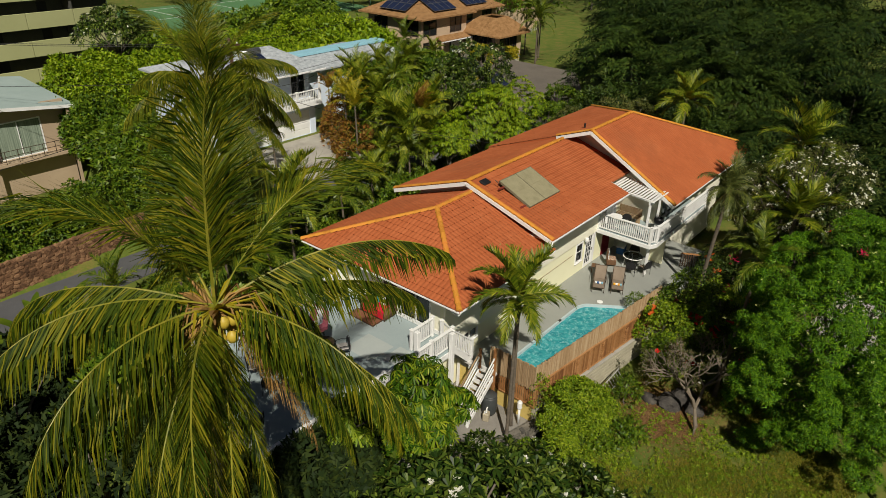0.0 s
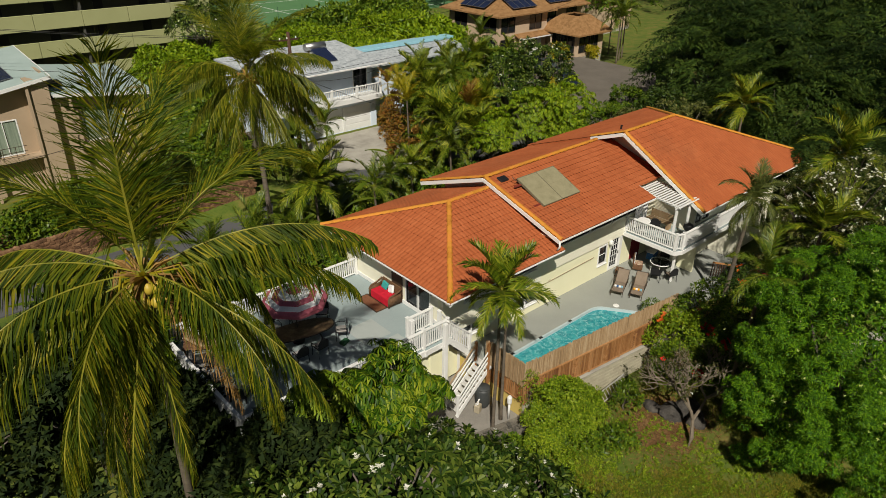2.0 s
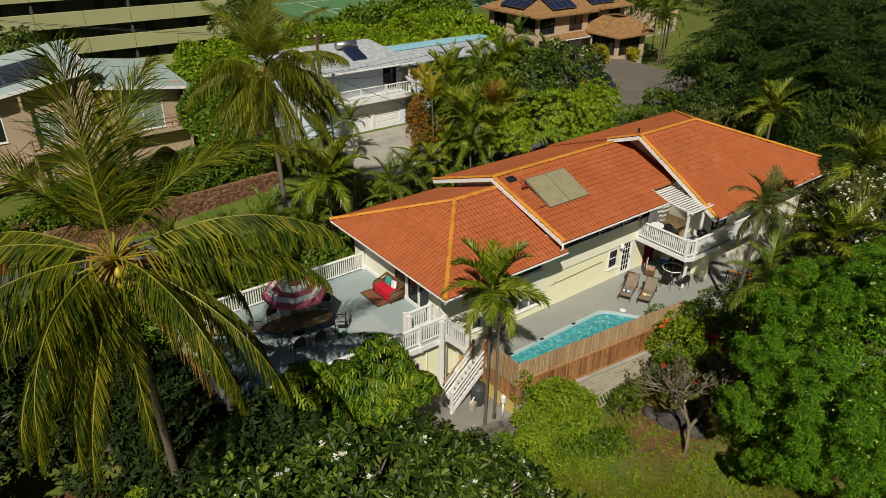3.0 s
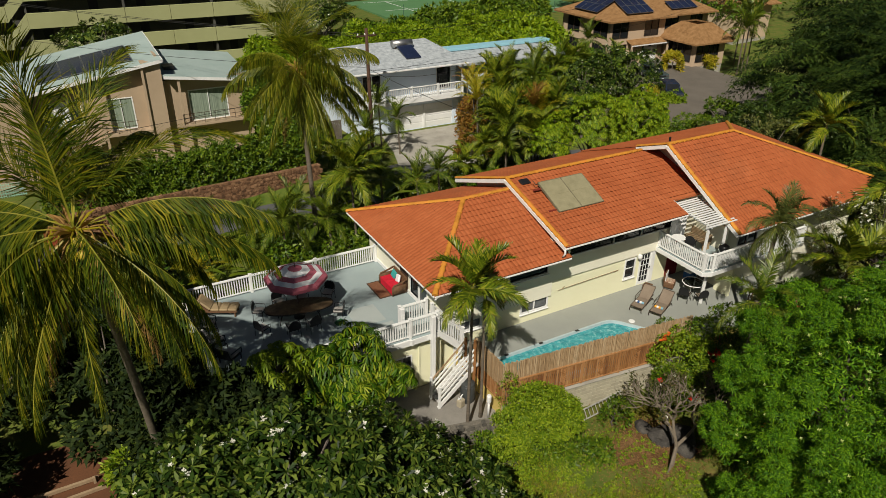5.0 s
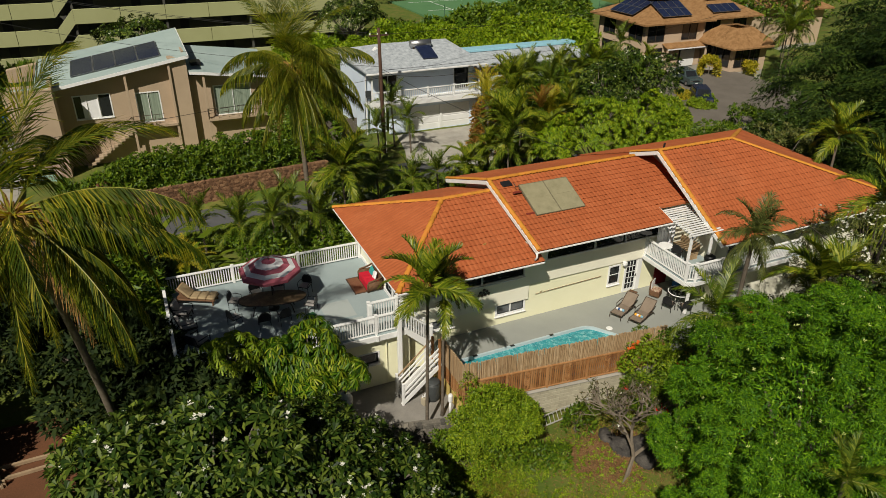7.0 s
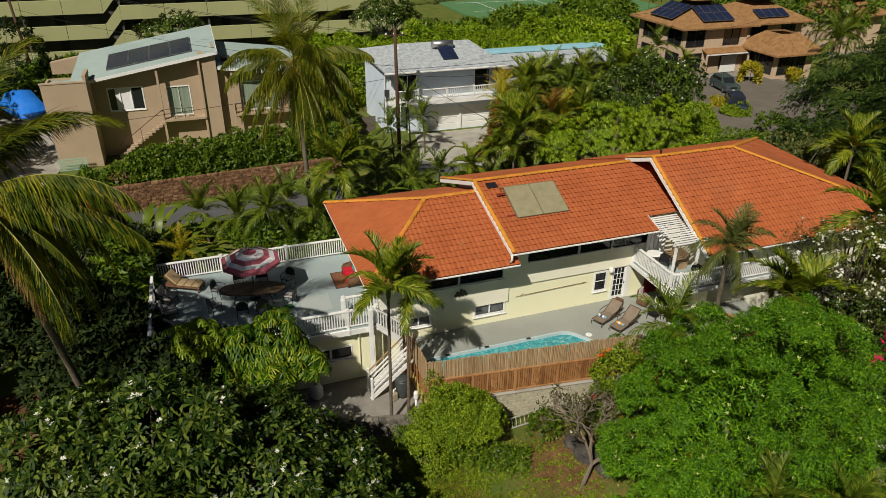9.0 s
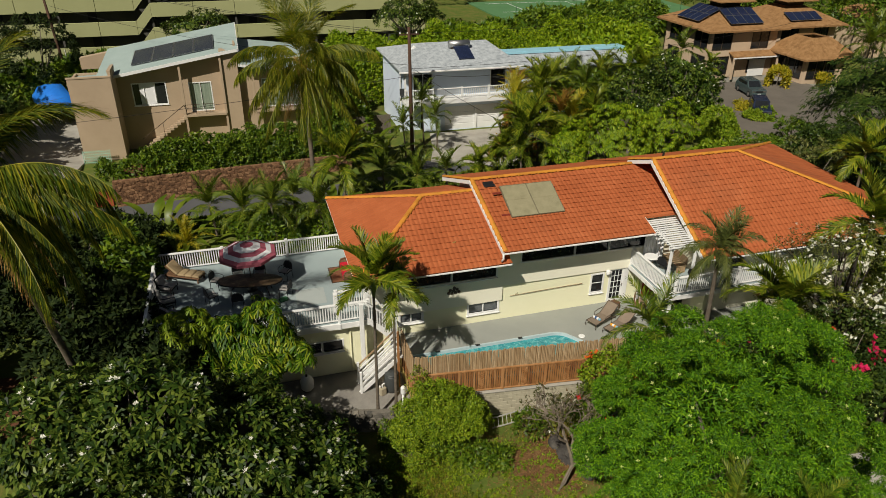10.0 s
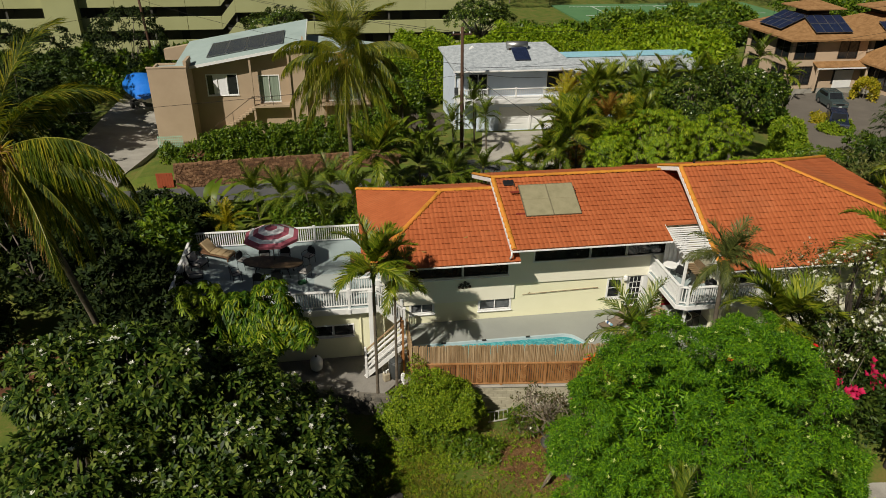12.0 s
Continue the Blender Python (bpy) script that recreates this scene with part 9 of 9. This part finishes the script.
def umbrella():
    u = thing("patio_umbrella", "maroon and white banded patio umbrella over the table", "umbrella", (-11.3, 4.72, DZ))
    part("pole", Geo().tube([(0, 0, 0.08), (0, 0, 2.62)], 0.024, 8), BRONZE, u, smooth=True)
    part("base", Geo().lathe([(0.26, 0), (0.26, 0.05), (0.06, 0.09), (0.035, 0.16)], 20), BLACKMETAL, u)
    R, top, drop = 1.41, 2.62, 0.5
    rr = [0.0, 0.33, 0.68, 0.95, 1.20, 1.41]
    for k in range(5):
        g = Geo()
        for r in (rr[k], rr[k + 1]):
            s = r / R
            for i in range(8):
                a = math.pi / 8 + i * math.pi / 4
                g.v.append((r * math.cos(a), r * math.sin(a), top - drop * s ** 1.25))
        for i in range(8):
            j = (i + 1) % 8
            g.f.append((i, 8 + i, 8 + j, j) if k else (i, 8 + i, 8 + j))
        part("canopy_band", g, MAROON if k % 2 == 0 else WHITECLOTH, u)
    g = Geo()
    for i in range(8):
        a0, a1 = math.pi / 8 + i * math.pi / 4, math.pi / 8 + (i + 1) * math.pi / 4
        z = top - drop
        g.add([(R * math.cos(a0), R * math.sin(a0), z), (R * math.cos(a1), R * math.sin(a1), z), (R * math.cos(a1), R * math.sin(a1), z - 0.14), (R * math.cos(a0), R * math.sin(a0), z - 0.14)], [(0, 1, 2, 3)])
    part("valance", g, MAROON, u)
    for i in range(8):
        a = math.pi / 8 + i * math.pi / 4
        part("rib", Geo().tube([(0.03 * math.cos(a), 0.03 * math.sin(a), top - 0.03), (0.75 * math.cos(a), 0.75 * math.sin(a), top - drop * 0.5 ** 1.25 - 0.02), (R * math.cos(a), R * math.sin(a), top - drop - 0.015)], 0.008, 4), BRONZE, u)
    part("finial", Geo().lathe([(0.02, 2.64), (0.035, 2.69), (0.01, 2.75)], 8), BRONZE, u)


umbrella()


def chaise():
    c = thing("chaise_lounge", "brown wicker chaise with a thick tan cushion", "lounge chair", (-14.5, 6.75, DZ), -28)
    part("frame", Geo().box(-0.95, 0.95, -0.35, 0.35, 0.22, 0.30, 0.02), WICKER, c)
    for x in (-0.85, 0.85):
        for y in (-0.3, 0.3):
            part("leg", Geo().box(x - 0.03, x + 0.03, y - 0.03, y + 0.03, 0, 0.22), WICKER, c)
    for i in range(3):
        part("cushion", Geo().box(-0.25 + i * 0.4, 0.14 + i * 0.4, -0.33, 0.33, 0.30, 0.42, 0.04), TAN_CUSHION, c)
    m = Matrix.Translation((-0.27, 0, 0.34)) @ Matrix.Rotation(0.75, 4, "Y")
    part("backrest", Geo().box(-0.72, 0, -0.33, 0.33, -0.02, 0.10, 0.04, m), TAN_CUSHION, c)
    part("back_frame", Geo().box(-0.74, 0, -0.35, 0.35, -0.07, -0.025, 0.01, m), WICKER, c)


chaise()


def lounge_chair(at, rz, cushion, label, wicker=None):
    c = thing("armchair", label, "armchair", at, rz, group="deck armchairs")
    w = wicker or BLACKMETAL
    part("seat_frame", Geo().box(-0.33, 0.33, -0.32, 0.32, 0.24, 0.30, 0.015), w, c)
    part("seat_cushion", Geo().box(-0.29, 0.29, -0.31, 0.27, 0.30, 0.43, 0.04), cushion, c)
    m = Matrix.Translation((0, 0.27, 0.40)) @ Matrix.Rotation(-0.25, 4, "X")
    part("back_cushion", Geo().box(-0.29, 0.29, -0.06, 0.08, 0, 0.48, 0.05, m), cushion, c)
    part("back_frame", Geo().box(-0.33, 0.33, 0.085, 0.12, -0.1, 0.5, 0.015, m), w, c)
    for s in (-1, 1):
        part("armrest", Geo().tube([(s * 0.34, 0.34, 0.6), (s * 0.36, 0, 0.6), (s * 0.35, -0.32, 0.56), (s * 0.34, -0.33, 0.28)], 0.025, 6), w, c)
        for y in (-0.3, 0.3):
            part("leg", Geo().box(s * 0.31 - 0.02, s * 0.31 + 0.02, y - 0.02, y + 0.02, 0, 0.24), w, c)


lounge_chair((-15.25, 5.55, DZ), 65, GREY_CUSHION, "dark metal armchair with grey cushions")
lounge_chair((-15.2, 4.3, DZ), 100, GREY_CUSHION, "dark metal armchair with grey cushions")
lounge_chair((-14.9, 2.9, DZ), 130, GREY_CUSHION, "dark metal armchair with grey cushions")


def sofa():
    s = thing("sofa", "brown wicker loveseat draped with a bright red cloth", "sofa", (-6.42, 4.95, DZ), -90)
    part("base", Geo().box(-0.72, 0.72, -0.36, 0.36, 0.10, 0.34, 0.03), WICKER, s)
    part("seat_cushion", Geo().box(-0.62, 0.02, -0.37, 0.26, 0.34, 0.48, 0.04), RED, s, "red seat cushion")
    part("seat_cushion", Geo().box(0.03, 0.66, -0.37, 0.26, 0.34, 0.48, 0.04), RED, s, "red seat cushion")
    part("drape", Geo().box(-0.62, 0.66, -0.395, -0.362, 0.08, 0.47, 0.012), RED, s, "red cloth hanging over the front")
    m = Matrix.Translation((0, 0.30, 0.36)) @ Matrix.Rotation(-0.2, 4, "X")
    part("backrest", Geo().box(-0.70, 0.70, -0.02, 0.06, 0, 0.50, 0.03, m), WICKER, s)
    for x in (-0.74, 0.74):
        part("arm", Geo().tube([(x, 0.40, 0.78), (x, 0.1, 0.66), (x, -0.30, 0.58), (x, -0.38, 0.45), (x, -0.37, 0.05)], 0.045, 8).box(x - 0.03, x + 0.03, -0.34, 0.36, 0.1, 0.56), WICKER, s, smooth=True)
    for k, (x, mt, a) in enumerate(((-0.22, TEAL, 12), (0.25, WHITECLOTH, -14))):
        m = Matrix.Translation((x, 0.16, 0.66)) @ Matrix.Rotation(radians(a), 4, "Y") @ Matrix.Rotation(-0.35, 4, "X")
        part("pillow", Geo().box(-0.2, 0.2, -0.06, 0.06, -0.19, 0.19, 0.05, m), mt, s, "teal striped pillow" if k == 0 else "white pillow")
    for x in (-0.66, 0.66):
        for y in (-0.3, 0.3):
            part("foot", Geo().box(x - 0.03, x + 0.03, y - 0.03, y + 0.03, 0, 0.1), WICKER, s)


sofa()
_r = thing("rug", "brown door mat with a dark border on the deck", "rug", (-7.08, 5.15, DZ))
part("border", Geo().box(-0.34, 0.34, -0.82, 0.82, 0, 0.012), DARKWOOD, _r)
part("field", Geo().box(-0.27, 0.27, -0.75, 0.75, 0.012, 0.017), mat("red_brown_weave", [(0.15, 0.06, 0.03), (0.22, 0.10, 0.05)], 0.9, scale=6, fine=60, bump=0.3), _r)
_h = thing("folded_cloth", "green folded cloth under the table", "cloth", (-9.9, 3.3, DZ), 20)
part("fold", Geo().box(-0.22, 0.22, -0.15, 0.15, 0, 0.16, 0.05), plain("green_canvas", (0.012, 0.07, 0.025), 0.8), _h)


def sun_lounger(at, rz, towel_mats, label):
    c = thing("sun_lounger", label, "sun lounger", at, rz, group="sun loungers by the pool")
    fr = Geo()
    for y in (-0.31, 0.31):
        fr.tube([(-0.85, y, 0.02), (-0.92, y, 0.14), (-0.86, y, 0.32), (-0.2, y, 0.30), (0.35, y, 0.32), (0.62, y, 0.24), (0.8, y, 0.02)], 0.019, 6)
    fr.tube([(-0.87, -0.31, 0.31), (-0.87, 0.31, 0.31)], 0.018, 6).tube([(0.75, -0.31, 0.1), (0.75, 0.31, 0.1)], 0.018, 6)
    part("frame", fr, BRONZE, c, smooth=True)
    part("sling", Geo().box(-0.86, 0.22, -0.29, 0.29, 0.305, 0.325, 0.006), TAUPE, c)
    m = Matrix.Translation((0.22, 0, 0.32)) @ Matrix.Rotation(-radians(38), 4, "Y")
    part("back_sling", Geo().box(0, 0.78, -0.29, 0.29, -0.01, 0.012, 0.006, m), TAUPE, c)
    bf = Geo()
    for y in (-0.31, 0.31):
        bf.tube([m @ Vector((0, y, 0)), m @ Vector((0.8, y, 0))], 0.018, 6)
    bf.tube([m @ Vector((0.8, -0.31, 0)), m @ Vector((0.8, 0.31, 0))], 0.018, 6)
    part("back_frame", bf, BRONZE, c)
    for y in (-0.36, 0.36):
        part("arm", Geo().tube([(0.5, y, 0.52), (0.1, y, 0.54), (-0.18, y, 0.5), (-0.2, y * 0.9, 0.31)], 0.02, 6), BRONZE, c, smooth=True)
    tw = thing("rolled_towel", "rolled striped towel on the lounger", "towel", Matrix.Translation(at) @ Matrix.Rotation(radians(rz), 4, "Z") @ Vector((-0.42, 0, 0.39)), rz, group="rolled towels")
    for i, mm in enumerate(towel_mats):
        w = 0.44 / len(towel_mats)
        part("stripe", Geo().tube([(0, -0.22 + i * w, 0), (0, -0.22 + (i + 1) * w, 0)], 0.065, 10), mm, tw, smooth=True)


sun_lounger((5.55, -0.15, 0), 24, (LIGHTBLUE, WHITECLOTH, BLUECLOTH, WHITECLOTH), "taupe sling sun lounger with raised back beside the pool")
sun_lounger((6.05, -1.0, 0), 24, (LIGHTBLUE, ORANGECLOTH, WHITECLOTH, ORANGECLOTH), "taupe sling sun lounger with raised back beside the pool")
_t = thing("side_table", "small brown wicker side table by the glazed door", "table", (6.75, 0.75, 0), 24)
part("tabletop", Geo().box(-0.22, 0.22, -0.22, 0.22, 0.40, 0.44, 0.01), WICKER, _t)
for _x in (-0.18, 0.18):
    for _y in (-0.18, 0.18):
        part("leg", Geo().box(_x - 0.02, _x + 0.02, _y - 0.02, _y + 0.02, 0, 0.4), WICKER, _t)


def patio_set():
    t = thing("patio_table", "round glass patio table with a white rim", "table", (8.75, -0.55, 0))
    n = 28
    part("rim", Geo().tube([(0.56 * math.cos(2 * math.pi * i / n), 0.56 * math.sin(2 * math.pi * i / n), 0.71) for i in range(n + 1)], 0.024, 6), WHITE, t, "white rim", True)
    part("glass_top", Geo().lathe([(0.55, 0.70), (0.55, 0.712)], n), GLASS, t, "glass top")
    for i in range(4):
        a = i * math.pi / 2 + 0.5
        part("leg", Geo().tube([(0.1 * math.cos(a), 0.1 * math.sin(a), 0.45), (0.42 * math.cos(a), 0.42 * math.sin(a), 0.68), (0.45 * math.cos(a), 0.45 * math.sin(a), 0.3), (0.5 * math.cos(a), 0.5 * math.sin(a), 0)], 0.016, 6), WHITE, t)
    for a, lab, cu in ((200, "dark metal patio chair under the balcony", TAUPE), (250, "dark metal patio chair under the balcony", TAUPE), (20, "dark metal patio chair under the balcony", TAUPE)):
        x, y = 8.75 + 0.95 * math.cos(radians(a)), -0.55 + 0.95 * math.sin(radians(a))
        arm_chair_outdoor((x, y, 0), a - 90, lab, cu, "chairs round the patio table")
    c = thing("wicker_chair", "brown wicker chair with a white cover on its back", "chair", (8.1, 0.45, 0), 30)
    part("seat", Geo().box(-0.27, 0.27, -0.27, 0.27, 0.12, 0.42, 0.03), WICKER, c)
    part("cushion", Geo().box(-0.25, 0.25, -0.25, 0.22, 0.42, 0.5, 0.03), mat("patterned_cushion", [(0.22, 0.08, 0.05), (0.5, 0.42, 0.3)], 0.85, scale=9, fine=40, contrast=2.0), c, "patterned cushion")
    part("backrest", Geo().box(-0.27, 0.27, 0.22, 0.30, 0.42, 0.95, 0.03), WICKER, c)
    part("cover", Geo().box(-0.24, 0.24, 0.19, 0.22, 0.5, 0.98, 0.01), WHITECLOTH, c, "white cover")


patio_set()
_d = thing("door", "dark red door under the balcony", "door", (9.2, WY - 0.02, 0))
part("leaf", Geo().box(-0.45, 0.45, -0.03, 0.015, 0.02, 2.0, 0.01), mat("dark_red_paint", [(0.14, 0.008, 0.012), (0.2, 0.012, 0.018)], 0.5), _d)
part("door_handle", Geo().tube([(0.36, -0.04, 0.98), (0.26, -0.07, 0.98)], 0.014, 6), CHROME, _d)
_c = thing("cool_box", "blue plastic cool box against the wall", "cool box", (10.0, 0.75, 0), 10)
part("body", Geo().box(-0.35, 0.35, -0.22, 0.22, 0, 0.42, 0.03), plain("blue_plastic", (0.015, 0.10, 0.30), 0.4), _c)
part("lid", Geo().box(-0.36, 0.36, -0.23, 0.23, 0.42, 0.5, 0.02), WHITE, _c, "white lid")
_gt = thing("gate", "dark brown slatted gate beside the terrace", "gate", (10.7, -2.6, -0.3), -60)
for _i in range(9):
    part("slat", Geo().box(_i * 0.13, _i * 0.13 + 0.06, -0.015, 0.015, 0.0, 1.1), DARKWOOD, _gt)
part("rail", Geo().box(0, 1.12, -0.03, 0.03, 1.1, 1.18), FENCEWOOD, _gt)
part("rail", Geo().box(0, 1.12, 0.015, 0.04, 0.15, 0.22), FENCEWOOD, _gt)


def grill():
    g = thing("kettle_grill", "black kettle grill on the balcony", "grill", (9.55, -1.35, BZ))
    part("bowl", Geo().lathe([(0.05, 0.5), (0.2, 0.55), (0.28, 0.7)], 18), BLACKMETAL, g, smooth=True)
    part("lid", Geo().lathe([(0.285, 0.7), (0.25, 0.86), (0.12, 0.95), (0.02, 0.97)], 18), BLACKMETAL, g, smooth=True)
    part("handle", Geo().tube([(-0.07, 0, 0.97), (-0.05, 0, 1.03), (0.05, 0, 1.03), (0.07, 0, 0.97)], 0.012, 6), DARKWOOD, g)
    for i in range(3):
        a = i * 2.094
        part("leg", Geo().tube([(0.16 * math.cos(a), 0.16 * math.sin(a), 0.55), (0.3 * math.cos(a), 0.3 * math.sin(a), 0)], 0.014, 6), ALU, g)


grill()
arm_chair_outdoor((9.0, 0.35, BZ), 120, "dark metal chair on the balcony", TAUPE, "balcony furniture")
_b = thing("bench", "pale wooden bench on the balcony", "bench", (9.75, 0.55, BZ), 90)
part("seat", Geo().box(-0.7, 0.7, -0.25, 0.25, 0.38, 0.44, 0.01), BAMBOO, _b)
part("backrest", Geo().box(-0.7, 0.7, -0.29, -0.25, 0.44, 0.85, 0.01), BAMBOO, _b)
for _x in (-0.62, 0.62):
    part("leg", Geo().box(_x - 0.04, _x + 0.04, -0.25, 0.22, 0, 0.38), BAMBOO, _b)
_t = thing("side_table", "white round side table on the balcony", "table", (8.5, 0.75, BZ))
part("tabletop", Geo().lathe([(0.36, 0.66), (0.38, 0.68), (0.36, 0.71)], 20), WHITE, _t)
part("pedestal", Geo().lathe([(0.2, 0), (0.18, 0.03), (0.03, 0.06), (0.03, 0.66)], 12), WHITE, _t)
_cu = thing("curtain", "pale hanging curtain at the balcony wall", "curtain", (8.3, 1.25, BZ))
_g = Geo()
for _i in range(24):
    _g.v += [(_i * 0.05, 0.04 * math.sin(_i * 1.3), 0.05), (_i * 0.05, 0.04 * math.sin(_i * 1.3), 1.95)]
for _i in range(23):
    _g.f.append((2 * _i, 2 * _i + 2, 2 * _i + 3, 2 * _i + 1))
part("cloth", _g, WHITECLOTH, _cu)
part("rod", Geo().tube([(-0.05, 0, 1.97), (1.25, 0, 1.97)], 0.015, 6), ALU, _cu)


OLDTIMBER = mat("old_timber", [(0.24, 0.16, 0.09), (0.36, 0.26, 0.16)], 0.85, scale=3, fine=40, bump=0.3)
OLDMETAL = mat("dull_ladder_metal", [(0.26, 0.25, 0.22), (0.42, 0.41, 0.37)], 0.6, scale=4, fine=30, bump=0.1)
# yard: bin, pipes, tank, ladder
_b = thing("water_barrel", "dark grey plastic barrel at the foot of the stairs", "barrel", (-5.56, -0.9, YARD_Z))
part("body", Geo().lathe([(0.27, 0), (0.33, 0.15), (0.35, 0.5), (0.33, 0.85), (0.29, 0.95)], 22), PLASTICDARK, _b, smooth=True)
part("lid", Geo().lathe([(0.31, 0.95), (0.32, 0.98), (0.28, 1.02), (0.05, 1.04)], 22), PLASTICDARK, _b, smooth=True)
_p = thing("vent_pipe", "white capped plastic vent pipe beside the terrace wall", "pipe", (-5.35, -2.3, YARD_Z))
part("pipe", Geo().tube([(0, 0, 0), (0, 0, 0.95)], 0.055, 10), WHITE, _p, smooth=True)
part("cap", Geo().lathe([(0.09, 0.85), (0.11, 0.9), (0.11, 1.18), (0.07, 1.24)], 12), WHITE, _p)
_p = thing("pool_pump", "small grey pool pump with white valves", "pump", (-6.05, -1.1, YARD_Z), 20)
part("body", Geo().box(-0.16, 0.16, -0.14, 0.14, 0, 0.42, 0.04), mat("sandy_plastic", [(0.3, 0.26, 0.18), (0.38, 0.33, 0.24)], 0.6), _p)
part("valve", Geo().tube([(0, 0, 0.42), (0, 0, 0.55), (0.12, 0, 0.6)], 0.04, 8), WHITE, _p)
part("valve", Geo().tube([(-0.1, 0.05, 0.42), (-0.1, 0.05, 0.5), (-0.16, -0.06, 0.55)], 0.03, 8), WHITE, _p)
_p = thing("gas_tank", "white rounded gas tank under the deck", "tank", (-9.35, 0.2, YARD_Z))
part("body", Geo().lathe([(0.2, 0), (0.3, 0.12), (0.31, 0.5), (0.22, 0.68), (0.06, 0.74)], 20), WHITE, _p, smooth=True)
part("valve", Geo().tube([(0, 0, 0.72), (0, 0, 0.84)], 0.05, 8), BRONZE, _p)
_l = thing("ladder", "weathered grey metal ladder lying against the block wall", "ladder")
_p0, _p1 = Vector((-1.7, -4.1, -1.85)), Vector((0.9, -4.18, -1.5))
_up = Vector((0.05, 0.32, 0.28))
for _o in (Vector(), _up):
    part("side_rail", Geo().beam(_p0 + _o, _p1 + _o, 0.035, 0.06), OLDMETAL, _l)
for _i in range(13):
    _q = _p0.lerp(_p1, (_i + 0.5) / 13)
    part("rung", Geo().beam(_q, _q + _up, 0.025, 0.025), OLDMETAL, _l)
_e = thing("timber_edging", "weathered timber edging on a bed of red soil", "edging", (-21.6, 0.6, -0.42))
for _q0, _q1 in (((-1.3, 0.32, 0.10), (1.05, 0.34, 0.10)), ((-0.95, -0.30, 0.08), (1.25, -0.22, 0.08)), ((-1.3, 0.45, 0.10), (-1.0, -0.75, 0.08))):
    part("timber", Geo().beam(_q0, _q1, 0.10, 0.16, 0.012), OLDTIMBER, _e)
for _x, _y in ((-1.22, 0.22), (0.9, 0.22), (-0.92, -0.62)):
    part("stake", Geo().box(_x - 0.05, _x + 0.05, _y - 0.05, _y + 0.05, -0.02, 0.3, 0.01), OLDTIMBER, _e)
_o = thing("wall_ornament", "dark cluster of metal discs on the cream wall", "ornament", (-1.9, WY - 0.11, 2.1))
for _i, (_x, _z) in enumerate(((0, 0.05), (0.17, 0.1), (-0.17, 0.08), (0.09, -0.07), (-0.09, -0.08), (0.02, 0.2), (0.26, -0.04), (-0.26, -0.05))):
    part("disc", Geo().lathe([(0.085, 0), (0.085, 0.012), (0.04, 0.025)], 12, pose(_x, -0.005 - 0.003 * _i, _z, 90)), BRONZE, _o)
